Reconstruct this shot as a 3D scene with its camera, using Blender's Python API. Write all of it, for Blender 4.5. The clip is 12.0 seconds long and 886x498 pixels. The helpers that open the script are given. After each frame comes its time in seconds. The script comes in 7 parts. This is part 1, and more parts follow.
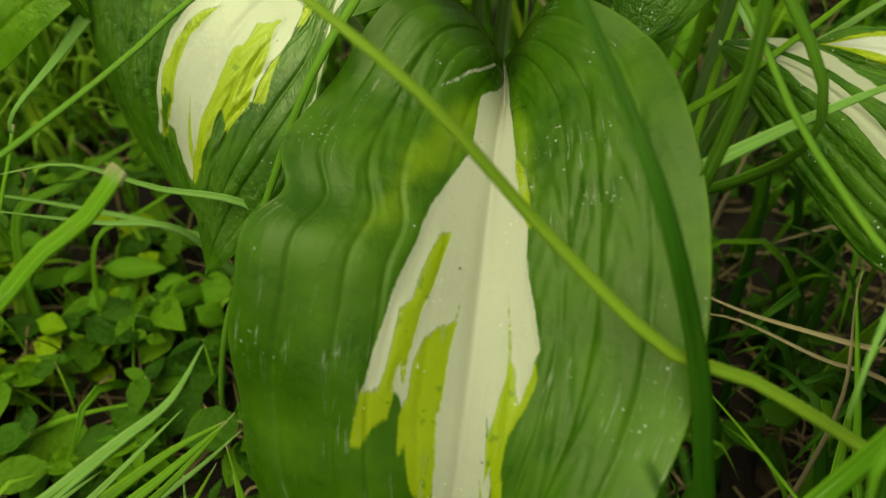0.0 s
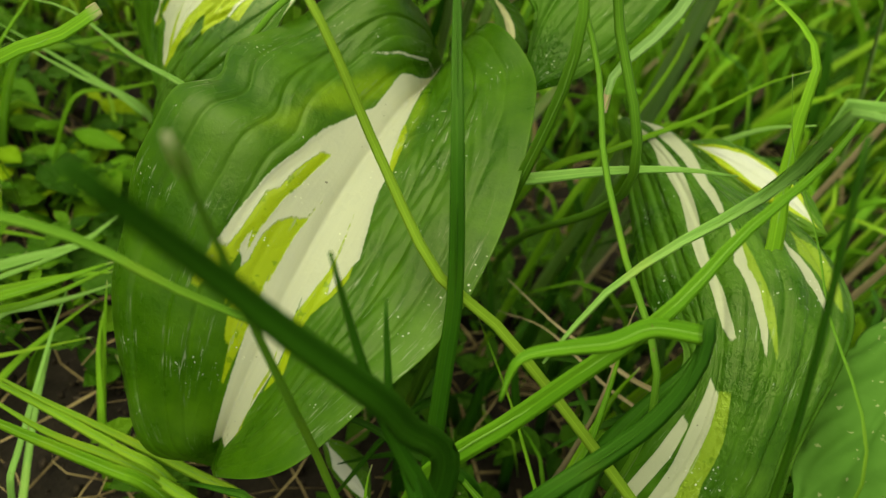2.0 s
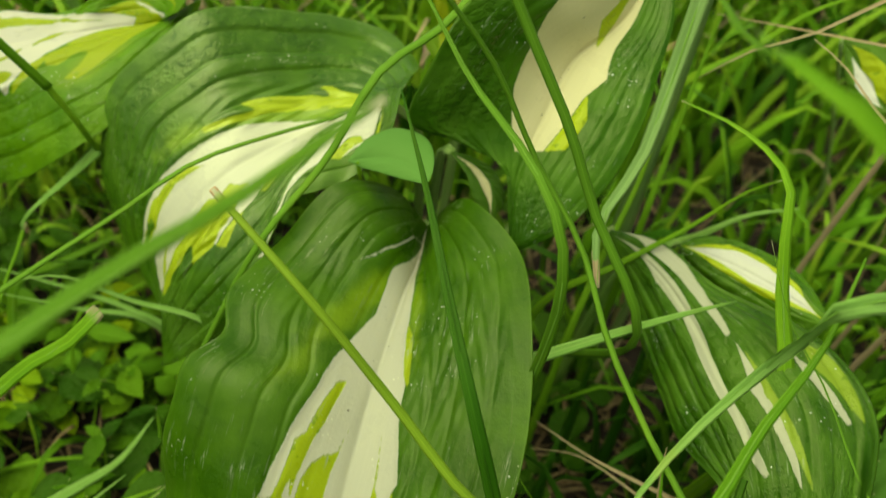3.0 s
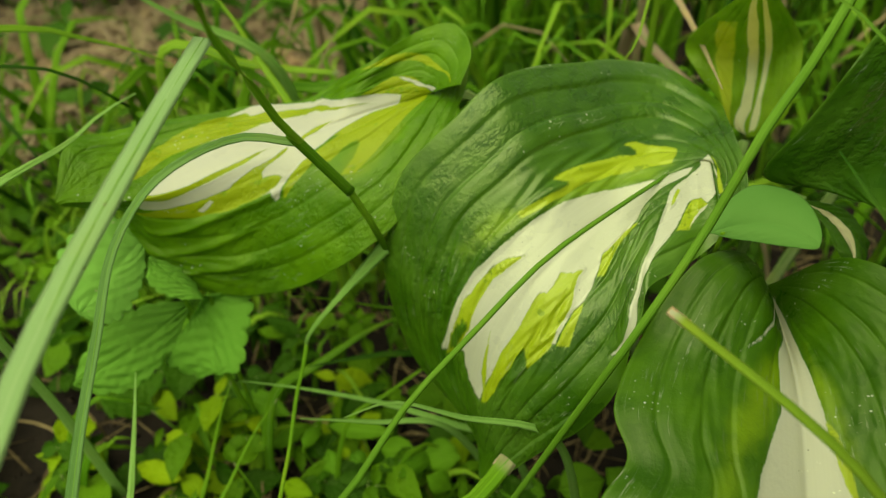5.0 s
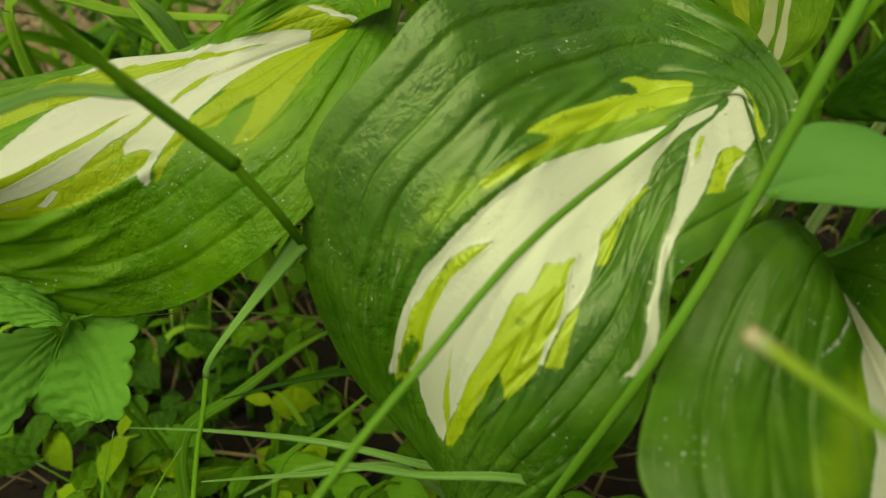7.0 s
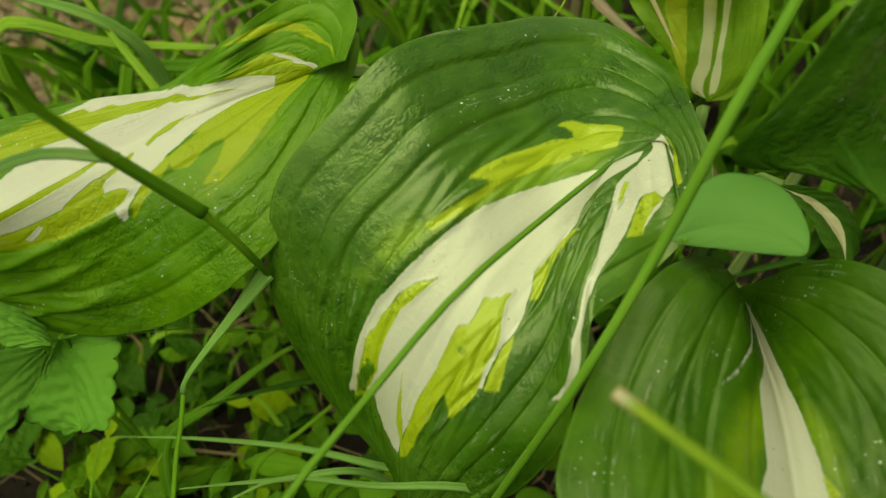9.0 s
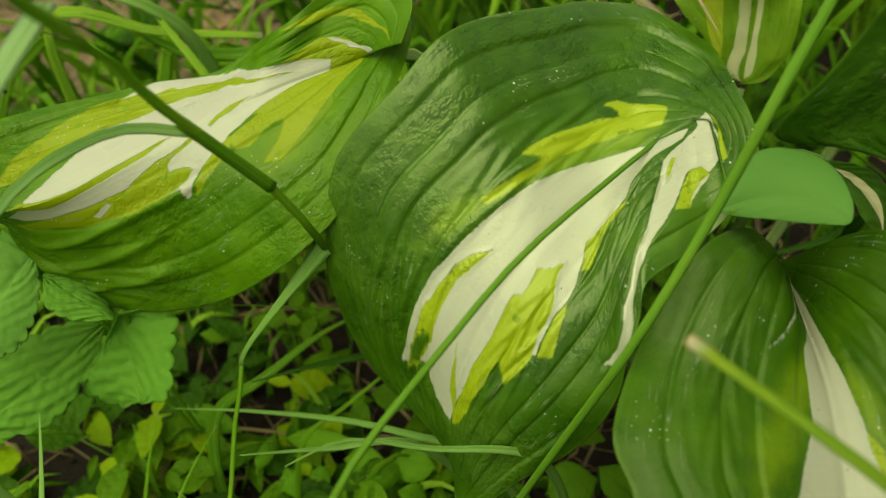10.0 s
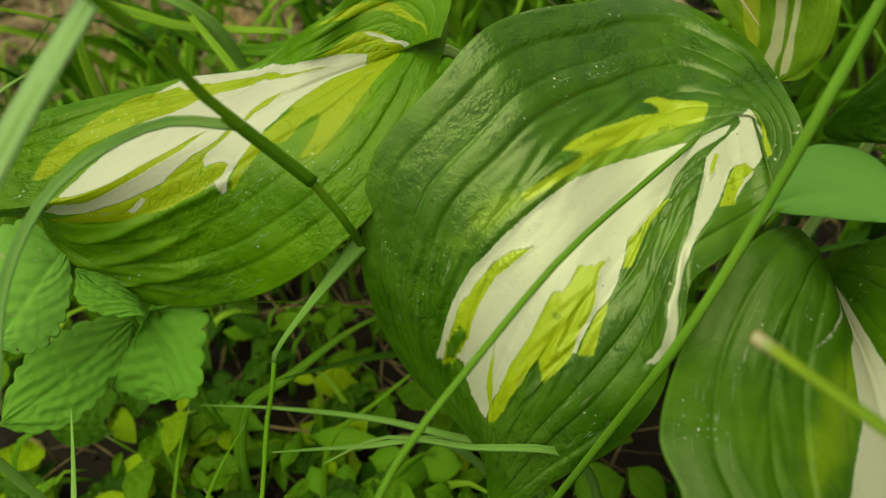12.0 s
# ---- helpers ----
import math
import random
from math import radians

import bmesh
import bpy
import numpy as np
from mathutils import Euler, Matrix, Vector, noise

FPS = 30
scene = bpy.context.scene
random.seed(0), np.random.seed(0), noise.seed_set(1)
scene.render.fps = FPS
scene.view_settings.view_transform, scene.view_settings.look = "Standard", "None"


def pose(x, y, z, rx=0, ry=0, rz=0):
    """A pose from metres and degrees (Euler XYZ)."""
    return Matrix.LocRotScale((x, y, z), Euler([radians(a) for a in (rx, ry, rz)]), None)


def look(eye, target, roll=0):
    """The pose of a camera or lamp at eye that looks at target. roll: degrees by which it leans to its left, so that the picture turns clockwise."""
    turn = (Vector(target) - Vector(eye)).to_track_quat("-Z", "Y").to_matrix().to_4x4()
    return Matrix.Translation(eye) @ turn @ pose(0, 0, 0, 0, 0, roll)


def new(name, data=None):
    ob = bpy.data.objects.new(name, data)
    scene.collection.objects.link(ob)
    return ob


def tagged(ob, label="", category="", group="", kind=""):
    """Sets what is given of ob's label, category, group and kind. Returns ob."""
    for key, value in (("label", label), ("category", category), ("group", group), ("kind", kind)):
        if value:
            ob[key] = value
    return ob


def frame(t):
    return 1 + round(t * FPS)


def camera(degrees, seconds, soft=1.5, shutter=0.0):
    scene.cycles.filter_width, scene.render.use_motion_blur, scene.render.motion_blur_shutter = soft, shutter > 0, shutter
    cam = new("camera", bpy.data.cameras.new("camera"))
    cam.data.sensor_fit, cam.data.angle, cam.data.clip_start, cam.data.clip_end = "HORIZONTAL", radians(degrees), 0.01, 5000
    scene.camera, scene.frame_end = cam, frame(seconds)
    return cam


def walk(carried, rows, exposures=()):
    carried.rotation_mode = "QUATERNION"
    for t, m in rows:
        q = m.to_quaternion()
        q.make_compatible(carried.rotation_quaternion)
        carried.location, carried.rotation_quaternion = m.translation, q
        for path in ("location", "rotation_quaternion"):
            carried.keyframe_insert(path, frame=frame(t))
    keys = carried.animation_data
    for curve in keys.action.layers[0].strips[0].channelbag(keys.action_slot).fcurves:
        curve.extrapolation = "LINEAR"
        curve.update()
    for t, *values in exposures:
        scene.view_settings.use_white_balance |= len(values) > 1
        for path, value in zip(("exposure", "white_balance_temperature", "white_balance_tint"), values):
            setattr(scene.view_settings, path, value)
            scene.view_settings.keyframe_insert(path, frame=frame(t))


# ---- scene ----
cam = camera(63.2, 12.0, soft=1.2, shutter=0.12)
PATH = [
    (0, (-0.0061, -0.0049, 0.2524), (-0.0024, 0.6543, -0.4995), 0.21),
    (0.5, (0.0020, -0.0351, 0.2492), (0.0014, 0.6362, -0.4920), 1.68),
    (1, (0.0136, -0.0482, 0.2497), (0.0100, 0.6330, -0.4824), 7.80),
    (1.5, (0.0294, -0.0551, 0.2568), (0.0346, 0.6478, -0.4545), 16.72),
    (2, (0.0332, -0.0512, 0.2663), (0.0428, 0.6629, -0.4337), 20.69),
    (2.2, (0.033, -0.066, 0.259), (0.043, 0.677, -0.410), 20.4),
    (2.5, (0.0253, -0.0446, 0.2850), (0.0381, 0.6577, -0.4267), 16.87),
    (2.8, (0.0188, -0.0276, 0.3048), (0.0348, 0.6638, -0.4175), 10.93),
    (3, (0.0172, -0.0129, 0.3126), (0.0262, 0.6873, -0.4013), 8.16),
    (3.2, (0.0159, 0.0012, 0.3190), (0.0209, 0.7155, -0.3807), 5.73),
    (4.8, (-0.0711, 0.0109, 0.3166), (-0.1292, 0.7130, -0.3930), -2.78),
    (5, (-0.0736, 0.0216, 0.3046), (-0.1426, 0.7192, -0.4086), -3.58),
    (5.5, (-0.0702, 0.0392, 0.2855), (-0.1231, 0.7206, -0.4445), -4.34),
    (6, (-0.0703, 0.0486, 0.2835), (-0.0972, 0.7214, -0.4558), -4.46),
    (6.5, (-0.0720, 0.0615, 0.2647), (-0.1006, 0.7334, -0.4754), -4.94),
    (6.7, (-0.0699, 0.0676, 0.2608), (-0.1017, 0.7449, -0.4743), -5.04),
    (8.3, (-0.0712, 0.0617, 0.2701), (-0.0889, 0.7232, -0.4798), -3.73),
    (8.5, (-0.0675, 0.0659, 0.2747), (-0.0888, 0.7207, -0.4807), -4.18),
    (9, (-0.0591, 0.0657, 0.2814), (-0.0804, 0.7189, -0.4755), -4.52),
    (9.5, (-0.0612, 0.0598, 0.2841), (-0.0905, 0.7041, -0.4801), -5.46),
    (10, (-0.0708, 0.0564, 0.2841), (-0.1016, 0.7074, -0.4743), -5.25),
    (10.5, (-0.0768, 0.0558, 0.2848), (-0.1096, 0.7072, -0.4732), -5.11),
    (11, (-0.0784, 0.0532, 0.2837), (-0.1105, 0.7061, -0.4731), -5.08),
    (11.5, (-0.0805, 0.0554, 0.2834), (-0.1164, 0.7098, -0.4718), -5.20),
    (12, (-0.0789, 0.0567, 0.2825), (-0.1182, 0.7093, -0.4742), -5.46),
]
walk(cam, [(t, look(eye, target, roll)) for t, eye, target, roll in PATH], exposures=[(0.0, 0.14), (1.0, 0.42), (2.4, 0.44), (3.6, 0.16), (5.0, 0.08), (6.0, 0.02), (12.0, 0.0)])
cam.data.dof.use_dof, cam.data.dof.focus_distance, cam.data.dof.aperture_fstop = True, 0.188, 11.0

# ---- light ----
world = bpy.data.worlds.new("overcast_sky")
scene.world = world
world.use_nodes = True
wn = world.node_tree
sky = wn.nodes.new("ShaderNodeTexSky")
sky.sky_type, sky.sun_disc = "NISHITA", False
sky.sun_elevation, sky.sun_rotation = radians(71), radians(-121)
sky.air_density, sky.dust_density = 1.0, 3.0
back = wn.nodes["Background"]
cloud = wn.nodes.new("ShaderNodeHueSaturation")
cloud.inputs["Saturation"].default_value = 0.10
wn.links.new(sky.outputs[0], cloud.inputs["Color"])
wn.links.new(cloud.outputs[0], back.inputs[0])
back.inputs[1].default_value = 0.085
sun = new("sun", bpy.data.lights.new("sun", "SUN"))
sun.data.energy, sun.data.angle, sun.data.color = 3.15, radians(74), (0.92, 0.98, 0.62)
sun.matrix_world = look((-0.50, -0.30, 1.74), (0, 0.0, 0.0))

# ---- materials ----


def node(nt, kind, **values):
    n = nt.nodes.new(kind)
    for key, value in values.items():
        if key.startswith("in_"):
            n.inputs[int(key[3:])].default_value = value
        elif key == "operation":
            n.operation = value
        elif key == "attribute_name":
            n.attribute_name = value
        elif key == "data_type":
            n.data_type = value
        elif key == "blend_type":
            n.blend_type = value
        elif key == "feature":
            n.feature = value
    return n


def noise_tex(nt, coords, scale, detail=3.0, rough=0.55):
    n = nt.nodes.new("ShaderNodeTexNoise")
    n.inputs["Scale"].default_value, n.inputs["Detail"].default_value, n.inputs["Roughness"].default_value = scale, detail, rough
    nt.links.new(coords, n.inputs["Vector"])
    return n.outputs["Fac"]


def math_node(nt, op, a, b=0.0, c=None):
    n = node(nt, "ShaderNodeMath", operation=op)
    for i, x in enumerate((a, b) if c is None else (a, b, c)):
        if isinstance(x, (int, float)):
            n.inputs[i].default_value = x
        else:
            nt.links.new(x, n.inputs[i])
    return n.outputs[0]


def ramp(nt, x, low, high, to_low=0.0, to_high=1.0):
    n = nt.nodes.new("ShaderNodeMapRange")
    n.interpolation_type = "SMOOTHSTEP"
    for i, value in ((1, low), (2, high), (3, to_low), (4, to_high)):
        n.inputs[i].default_value = value
    nt.links.new(x, n.inputs[0])
    return n.outputs[0]


def mix(nt, fac, a, b, blend="MIX"):
    n = nt.nodes.new("ShaderNodeMix")
    n.data_type, n.blend_type = "RGBA", blend
    for i, x in ((0, fac), (6, a), (7, b)):
        if isinstance(x, (int, float)):
            n.inputs[i].default_value = x
        elif isinstance(x, tuple):
            n.inputs[i].default_value = (*x, 1.0)
        else:
            nt.links.new(x, n.inputs[i])
    return n.outputs[2]


def material(name):
    m = bpy.data.materials.new(name)
    m.use_nodes = True
    nt = m.node_tree
    return m, nt, nt.nodes["Principled BSDF"], nt.nodes["Material Output"]


def leafy(nt, bsdf, out, colour, through_share, through_tint=(1.25, 1.15, 0.5)):
    """A thin leaf: gloss and colour on its face, and some light that passes through it."""
    nt.links.new(colour, bsdf.inputs["Base Color"])
    glow = nt.nodes.new("ShaderNodeBsdfTranslucent")
    nt.links.new(mix(nt, 1.0, colour, through_tint, "MULTIPLY"), glow.inputs[0])
    both = nt.nodes.new("ShaderNodeMixShader")
    both.inputs[0].default_value = through_share
    nt.links.new(bsdf.outputs[0], both.inputs[1])
    nt.links.new(glow.outputs[0], both.inputs[2])
    nt.links.new(both.outputs[0], out.inputs[0])


def attribute(nt, name):
    n = nt.nodes.new("ShaderNodeAttribute")
    n.attribute_name = name
    return n


def bump(nt, bsdf, height, strength, distance):
    n = nt.nodes.new("ShaderNodeBump")
    n.inputs["Strength"].default_value, n.inputs["Distance"].default_value = strength, distance
    nt.links.new(height, n.inputs["Height"])
    nt.links.new(n.outputs[0], bsdf.inputs["Normal"])


def hosta_material(name, green_dark, green_light, cream=(0.60, 0.60, 0.48), lime=(0.39, 0.49, 0.006), share=0.22, gloss=0.40, scuffs=0.55, wax=0.22, coat=0.0, dust=0.0, ripples=0.75):
    m, nt, bsdf, out = material(name)
    where = nt.nodes.new("ShaderNodeTexCoord").outputs["Object"]
    vein = attribute(nt, "vein_lines").outputs["Vector"]
    split = nt.nodes.new("ShaderNodeSeparateXYZ")
    nt.links.new(vein, split.inputs[0])
    # fibres run along the veins: noise stretched along the leaf
    stretch = nt.nodes.new("ShaderNodeVectorMath")
    stretch.operation = "MULTIPLY"
    stretch.inputs[1].default_value = (5.0, 60.0, 1.0)
    nt.links.new(vein, stretch.inputs[0])
    fibre = noise_tex(nt, stretch.outputs[0], 1.0, 4.0)
    coarse = noise_tex(nt, where, 70.0, 4.0)
    fine = noise_tex(nt, where, 900.0, 3.0)
    ragged = math_node(nt, "MULTIPLY_ADD", fibre, 0.012, -0.006)
    ragged = math_node(nt, "ADD", ragged, math_node(nt, "MULTIPLY_ADD", fine, 0.010, -0.005))
    white = ramp(nt, math_node(nt, "ADD", attribute(nt, "white_field").outputs["Fac"], ragged), -0.004, 0.004)
    yellow = ramp(nt, math_node(nt, "ADD", attribute(nt, "lime_field").outputs["Fac"], ragged), -0.012, 0.0)
    pale = ramp(nt, math_node(nt, "ADD", attribute(nt, "pale_field").outputs["Fac"], math_node(nt, "MULTIPLY_ADD", coarse, 0.16, -0.08)), -0.05, 0.05, 0.0, 0.85)
    green = mix(nt, ramp(nt, coarse, 0.2, 0.85), green_dark, green_light)
    green = mix(nt, ramp(nt, fibre, 0.35, 0.75, 0.0, 0.12), green, green_light)
    green = mix(nt, math_node(nt, "MULTIPLY", split.outputs[2], 0.18), green, (0.15, 0.31, 0.02))
    # darker mottles on the lime streaks
    spotted = mix(nt, ramp(nt, noise_tex(nt, where, 260.0, 2.0), 0.62, 0.7, 0.0, 0.5), lime, green_light)
    creamy = mix(nt, ramp(nt, fibre, 0.3, 0.8, 0.0, 0.25), cream, tuple(min(0.8, 1.12 * c) for c in cream))
    colour = mix(nt, pale, green, (0.23, 0.37, 0.004))
    colour = mix(nt, yellow, colour, spotted)
    colour = mix(nt, white, colour, creamy)
    # dust and pollen specks
    dots = nt.nodes.new("ShaderNodeTexVoronoi")
    dots.inputs["Scale"].default_value = 620.0
    nt.links.new(where, dots.inputs["Vector"])
    patchy = ramp(nt, noise_tex(nt, where, 60.0, 4.0, 0.7), 0.56 - 0.02 * dust, 0.64 - 0.02 * dust)
    speck = math_node(nt, "MULTIPLY", ramp(nt, dots.outputs["Distance"], 0.14, 0.26, 1.0, 0.0), patchy)
    speck = math_node(nt, "MULTIPLY", speck, ramp(nt, fine, 0.45, 0.6))
    colour = mix(nt, math_node(nt, "MULTIPLY", speck, 0.95), colour, (0.80, 0.82, 0.68))
    # silvery scuffs along the ridges
    long_way = nt.nodes.new("ShaderNodeVectorMath")
    long_way.operation = "MULTIPLY"
    long_way.inputs[1].default_value = (16.0, 30.0, 0.0)
    nt.links.new(vein, long_way.inputs[0])
    scuff = math_node(nt, "MULTIPLY", ramp(nt, noise_tex(nt, long_way.outputs[0], 1.0, 5.0, 0.7), 0.56, 0.70), ramp(nt, noise_tex(nt, where, 60.0, 2.0), 0.48, 0.60))
    scuff = math_node(nt, "MULTIPLY", scuff, math_node(nt, "SUBTRACT", 1.0, white))
    colour = mix(nt, math_node(nt, "MULTIPLY", scuff, scuffs), colour, (0.36, 0.42, 0.26))
    # small dark flecks on the pale parts
    flecks = ramp(nt, noise_tex(nt, where, 520.0, 1.0), 0.76, 0.80, 0.0, 0.75)
    colour = mix(nt, math_node(nt, "MULTIPLY", flecks, white), colour, (0.16, 0.14, 0.09))
    # a waxy bloom, thin in places
    bloom = math_node(nt, "MULTIPLY", ramp(nt, noise_tex(nt, where, 38.0, 4.0), 0.45, 0.68, 0.0, wax), math_node(nt, "SUBTRACT", 1.0, math_node(nt, "MAXIMUM", white, yellow)))
    colour = mix(nt, bloom, colour, (0.150, 0.285, 0.030))
    if dust:
        drawn = nt.nodes.new("ShaderNodeVectorMath")
        drawn.operation = "MULTIPLY"
        drawn.inputs[1].default_value = (9.0, 46.0, 0.0)
        nt.links.new(vein, drawn.inputs[0])
        smear = math_node(nt, "MULTIPLY", ramp(nt, noise_tex(nt, drawn.outputs[0], 1.0, 5.0, 0.68), 0.53, 0.68), ramp(nt, noise_tex(nt, where, 55.0, 4.0, 0.7), 0.46, 0.62))
        film = ramp(nt, smear, 0.0, 1.0, 0.0, 0.7 * dust)
        colour = mix(nt, math_node(nt, "MULTIPLY", film, math_node(nt, "SUBTRACT", 1.0, white)), colour, (0.20, 0.27, 0.12))
    leafy(nt, bsdf, out, colour, share)
    bsdf.inputs["Specular Tint"].default_value = (0.97, 1.0, 0.45, 1.0)
    nt.links.new(ramp(nt, coarse, 0.3, 0.7, 0.24, 0.44), bsdf.inputs["Roughness"])
    bsdf.inputs["Specular IOR Level"].default_value = gloss
    bsdf.inputs["Coat Weight"].default_value, bsdf.inputs["Coat Roughness"].default_value = coat, 0.34
    bsdf.inputs["Coat Tint"].default_value = (0.98, 1.0, 0.7, 1.0)
    crinkles = noise_tex(nt, where, 150.0, 4.0, 0.6)
    # short cross-wise puckers between the veins, in patches
    across = nt.nodes.new("ShaderNodeVectorMath")
    across.operation = "MULTIPLY"
    across.inputs[1].default_value = (52.0, 13.0, 0.0)
    nt.links.new(vein, across.inputs[0])
    ripple = ramp(nt, noise_tex(nt, across.outputs[0], 1.0, 3.0, 0.6), 0.40, 0.66)
    ripple = math_node(nt, "MULTIPLY", ripple, math_node(nt, "MULTIPLY", ramp(nt, noise_tex(nt, where, 42.0, 3.0), 0.42, 0.60), math_node(nt, "SUBTRACT", 1.0, white)))
    height = math_node(nt, "ADD", math_node(nt, "MULTIPLY", fine, 0.25), math_node(nt, "ADD", math_node(nt, "MULTIPLY", fibre, 0.12), math_node(nt, "MULTIPLY", ripple, ripples)))
    bump(nt, bsdf, math_node(nt, "ADD", height, math_node(nt, "MULTIPLY", crinkles, math_node(nt, "MULTIPLY_ADD", white, -0.72, 0.75))), 0.42, 0.0012)
    return m


def grass_material(name, dark, light, tip=None, share=0.3, rough=0.45):
    m, nt, bsdf, out = material(name)
    vein = attribute(nt, "vein_lines").outputs["Vector"]
    stretch = nt.nodes.new("ShaderNodeVectorMath")
    stretch.operation = "MULTIPLY"
    stretch.inputs[1].default_value = (4.0, 9.0, 0.0)
    nt.links.new(vein, stretch.inputs[0])
    where = nt.nodes.new("ShaderNodeTexCoord").outputs["Object"]
    fibre = noise_tex(nt, stretch.outputs[0], 2.0, 4.0)
    coarse = noise_tex(nt, where, 60.0, 3.0)
    lone = nt.nodes.new("ShaderNodeObjectInfo").outputs["Random"]
    island = nt.nodes.new("ShaderNodeNewGeometry").outputs["Random Per Island"]
    vary = math_node(nt, "FRACT", math_node(nt, "ADD", lone, island))
    amount = math_node(nt, "ADD", math_node(nt, "MULTIPLY", vary, 0.6), math_node(nt, "MULTIPLY", coarse, 0.4))
    colour = mix(nt, amount, dark, light)
    colour = mix(nt, ramp(nt, fibre, 0.35, 0.7, 0.0, 0.5), colour, light)
    split = nt.nodes.new("ShaderNodeSeparateXYZ")
    nt.links.new(vein, split.inputs[0])
    across = math_node(nt, "ABSOLUTE", split.outputs[1])
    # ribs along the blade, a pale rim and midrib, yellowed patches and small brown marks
    # one half of the blade is darkened, shade of its fold put into the colour
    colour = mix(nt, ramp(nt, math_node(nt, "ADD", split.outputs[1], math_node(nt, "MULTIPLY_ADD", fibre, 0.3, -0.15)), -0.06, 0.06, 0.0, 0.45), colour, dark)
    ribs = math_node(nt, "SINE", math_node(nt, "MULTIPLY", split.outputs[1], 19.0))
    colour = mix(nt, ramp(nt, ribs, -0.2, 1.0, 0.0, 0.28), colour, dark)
    colour = mix(nt, math_node(nt, "MAXIMUM", ramp(nt, across, 0.8, 0.98, 0.0, 0.3), ramp(nt, across, 0.02, 0.14, 0.3, 0.0)), colour, tuple(min(0.7, 1.35 * c + 0.003) for c in light))
    colour = mix(nt, ramp(nt, noise_tex(nt, where, 28.0, 3.0), 0.54, 0.72, 0.0, 0.35), colour, (1.5 * light[0] + 0.01, 1.05 * light[1], 0.8 * light[2]))
    colour = mix(nt, ramp(nt, noise_tex(nt, where, 300.0, 2.0), 0.74, 0.78, 0.0, 0.6), colour, (0.16, 0.12, 0.05))
    if tip:
        colour = mix(nt, ramp(nt, math_node(nt, "MULTIPLY_ADD", fibre, 0.004, split.outputs[2]), 0.002, 0.006, 0.85, 0.0), colour, tip)
    leafy(nt, bsdf, out, colour, share)
    bsdf.inputs["Roughness"].default_value = rough
    bsdf.inputs["Specular Tint"].default_value = (0.95, 1.0, 0.35, 1.0)
    bsdf.inputs["Specular IOR Level"].default_value = 0.25
    bump(nt, bsdf, fibre, 0.4, 0.0004)
    return m


def weed_material(name, dark, light, share=0.3, spots=False, bumpy=0.7):
    m, nt, bsdf, out = material(name)
    where = nt.nodes.new("ShaderNodeTexCoord").outputs["Object"]
    coarse = noise_tex(nt, where, 90.0, 4.0)
    lone = nt.nodes.new("ShaderNodeObjectInfo").outputs["Random"]
    island = nt.nodes.new("ShaderNodeNewGeometry").outputs["Random Per Island"]
    vary = math_node(nt, "FRACT", math_node(nt, "ADD", lone, island))
    colour = mix(nt, math_node(nt, "ADD", math_node(nt, "MULTIPLY", vary, 0.65), math_node(nt, "MULTIPLY", coarse, 0.35)), dark, light)
    if spots:
        colour = mix(nt, ramp(nt, noise_tex(nt, where, 330.0, 2.0), 0.66, 0.72, 0.0, 0.8), colour, (0.42, 0.45, 0.2))
        colour = mix(nt, ramp(nt, noise_tex(nt, where, 240.0, 2.0), 0.74, 0.77, 0.0, 0.8), colour, (0.09, 0.07, 0.03))
    leafy(nt, bsdf, out, colour, share)
    bsdf.inputs["Roughness"].default_value = 0.55
    bsdf.inputs["Specular Tint"].default_value = (0.95, 1.0, 0.35, 1.0)
    bsdf.inputs["Specular IOR Level"].default_value = 0.2
    cells = nt.nodes.new("ShaderNodeTexVoronoi")
    cells.inputs["Scale"].default_value = 330.0
    nt.links.new(where, cells.inputs["Vector"])
    bump(nt, bsdf, math_node(nt, "SUBTRACT", noise_tex(nt, where, 420.0, 4.0), cells.outputs["Distance"]), bumpy, 0.0012)
    return m


def dull_material(name, dark, light, scale, rough=0.9, depth=0.002):
    m, nt, bsdf, out = material(name)
    where = nt.nodes.new("ShaderNodeTexCoord").outputs["Object"]
    coarse, fine = noise_tex(nt, where, scale, 5.0, 0.65), noise_tex(nt, where, scale * 9, 3.0)
    island = nt.nodes.new("ShaderNodeNewGeometry").outputs["Random Per Island"]
    both = math_node(nt, "ADD", math_node(nt, "MULTIPLY", coarse, 0.5), math_node(nt, "ADD", math_node(nt, "MULTIPLY", fine, 0.25), math_node(nt, "MULTIPLY", island, 0.25)))
    nt.links.new(mix(nt, ramp(nt, both, 0.3, 0.72), dark, light), bsdf.inputs["Base Color"])
    bsdf.inputs["Roughness"].default_value = rough
    bsdf.inputs["Specular IOR Level"].default_value = 0.2
    bump(nt, bsdf, both, 0.8, depth)
    return m


HOSTA = hosta_material("variegated_leaf", (0.030, 0.106, 0.001), (0.086, 0.218, 0.002))
HOSTA_OLD = hosta_material("old_variegated_leaf", (0.033, 0.113, 0.001), (0.092, 0.228, 0.002), gloss=0.40, share=0.46, scuffs=0.95, coat=0.2, dust=1.0, ripples=0.2)
HOSTA_YOUNG = hosta_material("young_variegated_leaf", (0.078, 0.225, 0.001), (0.190, 0.400, 0.003), cream=(0.70, 0.70, 0.57), share=0.42, gloss=0.45)
HOSTA_STRIPED = hosta_material("striped_leaf", (0.020, 0.078, 0.002), (0.070, 0.180, 0.006), cream=(0.46, 0.47, 0.30), lime=(0.23, 0.34, 0.02), share=0.25, gloss=0.35)
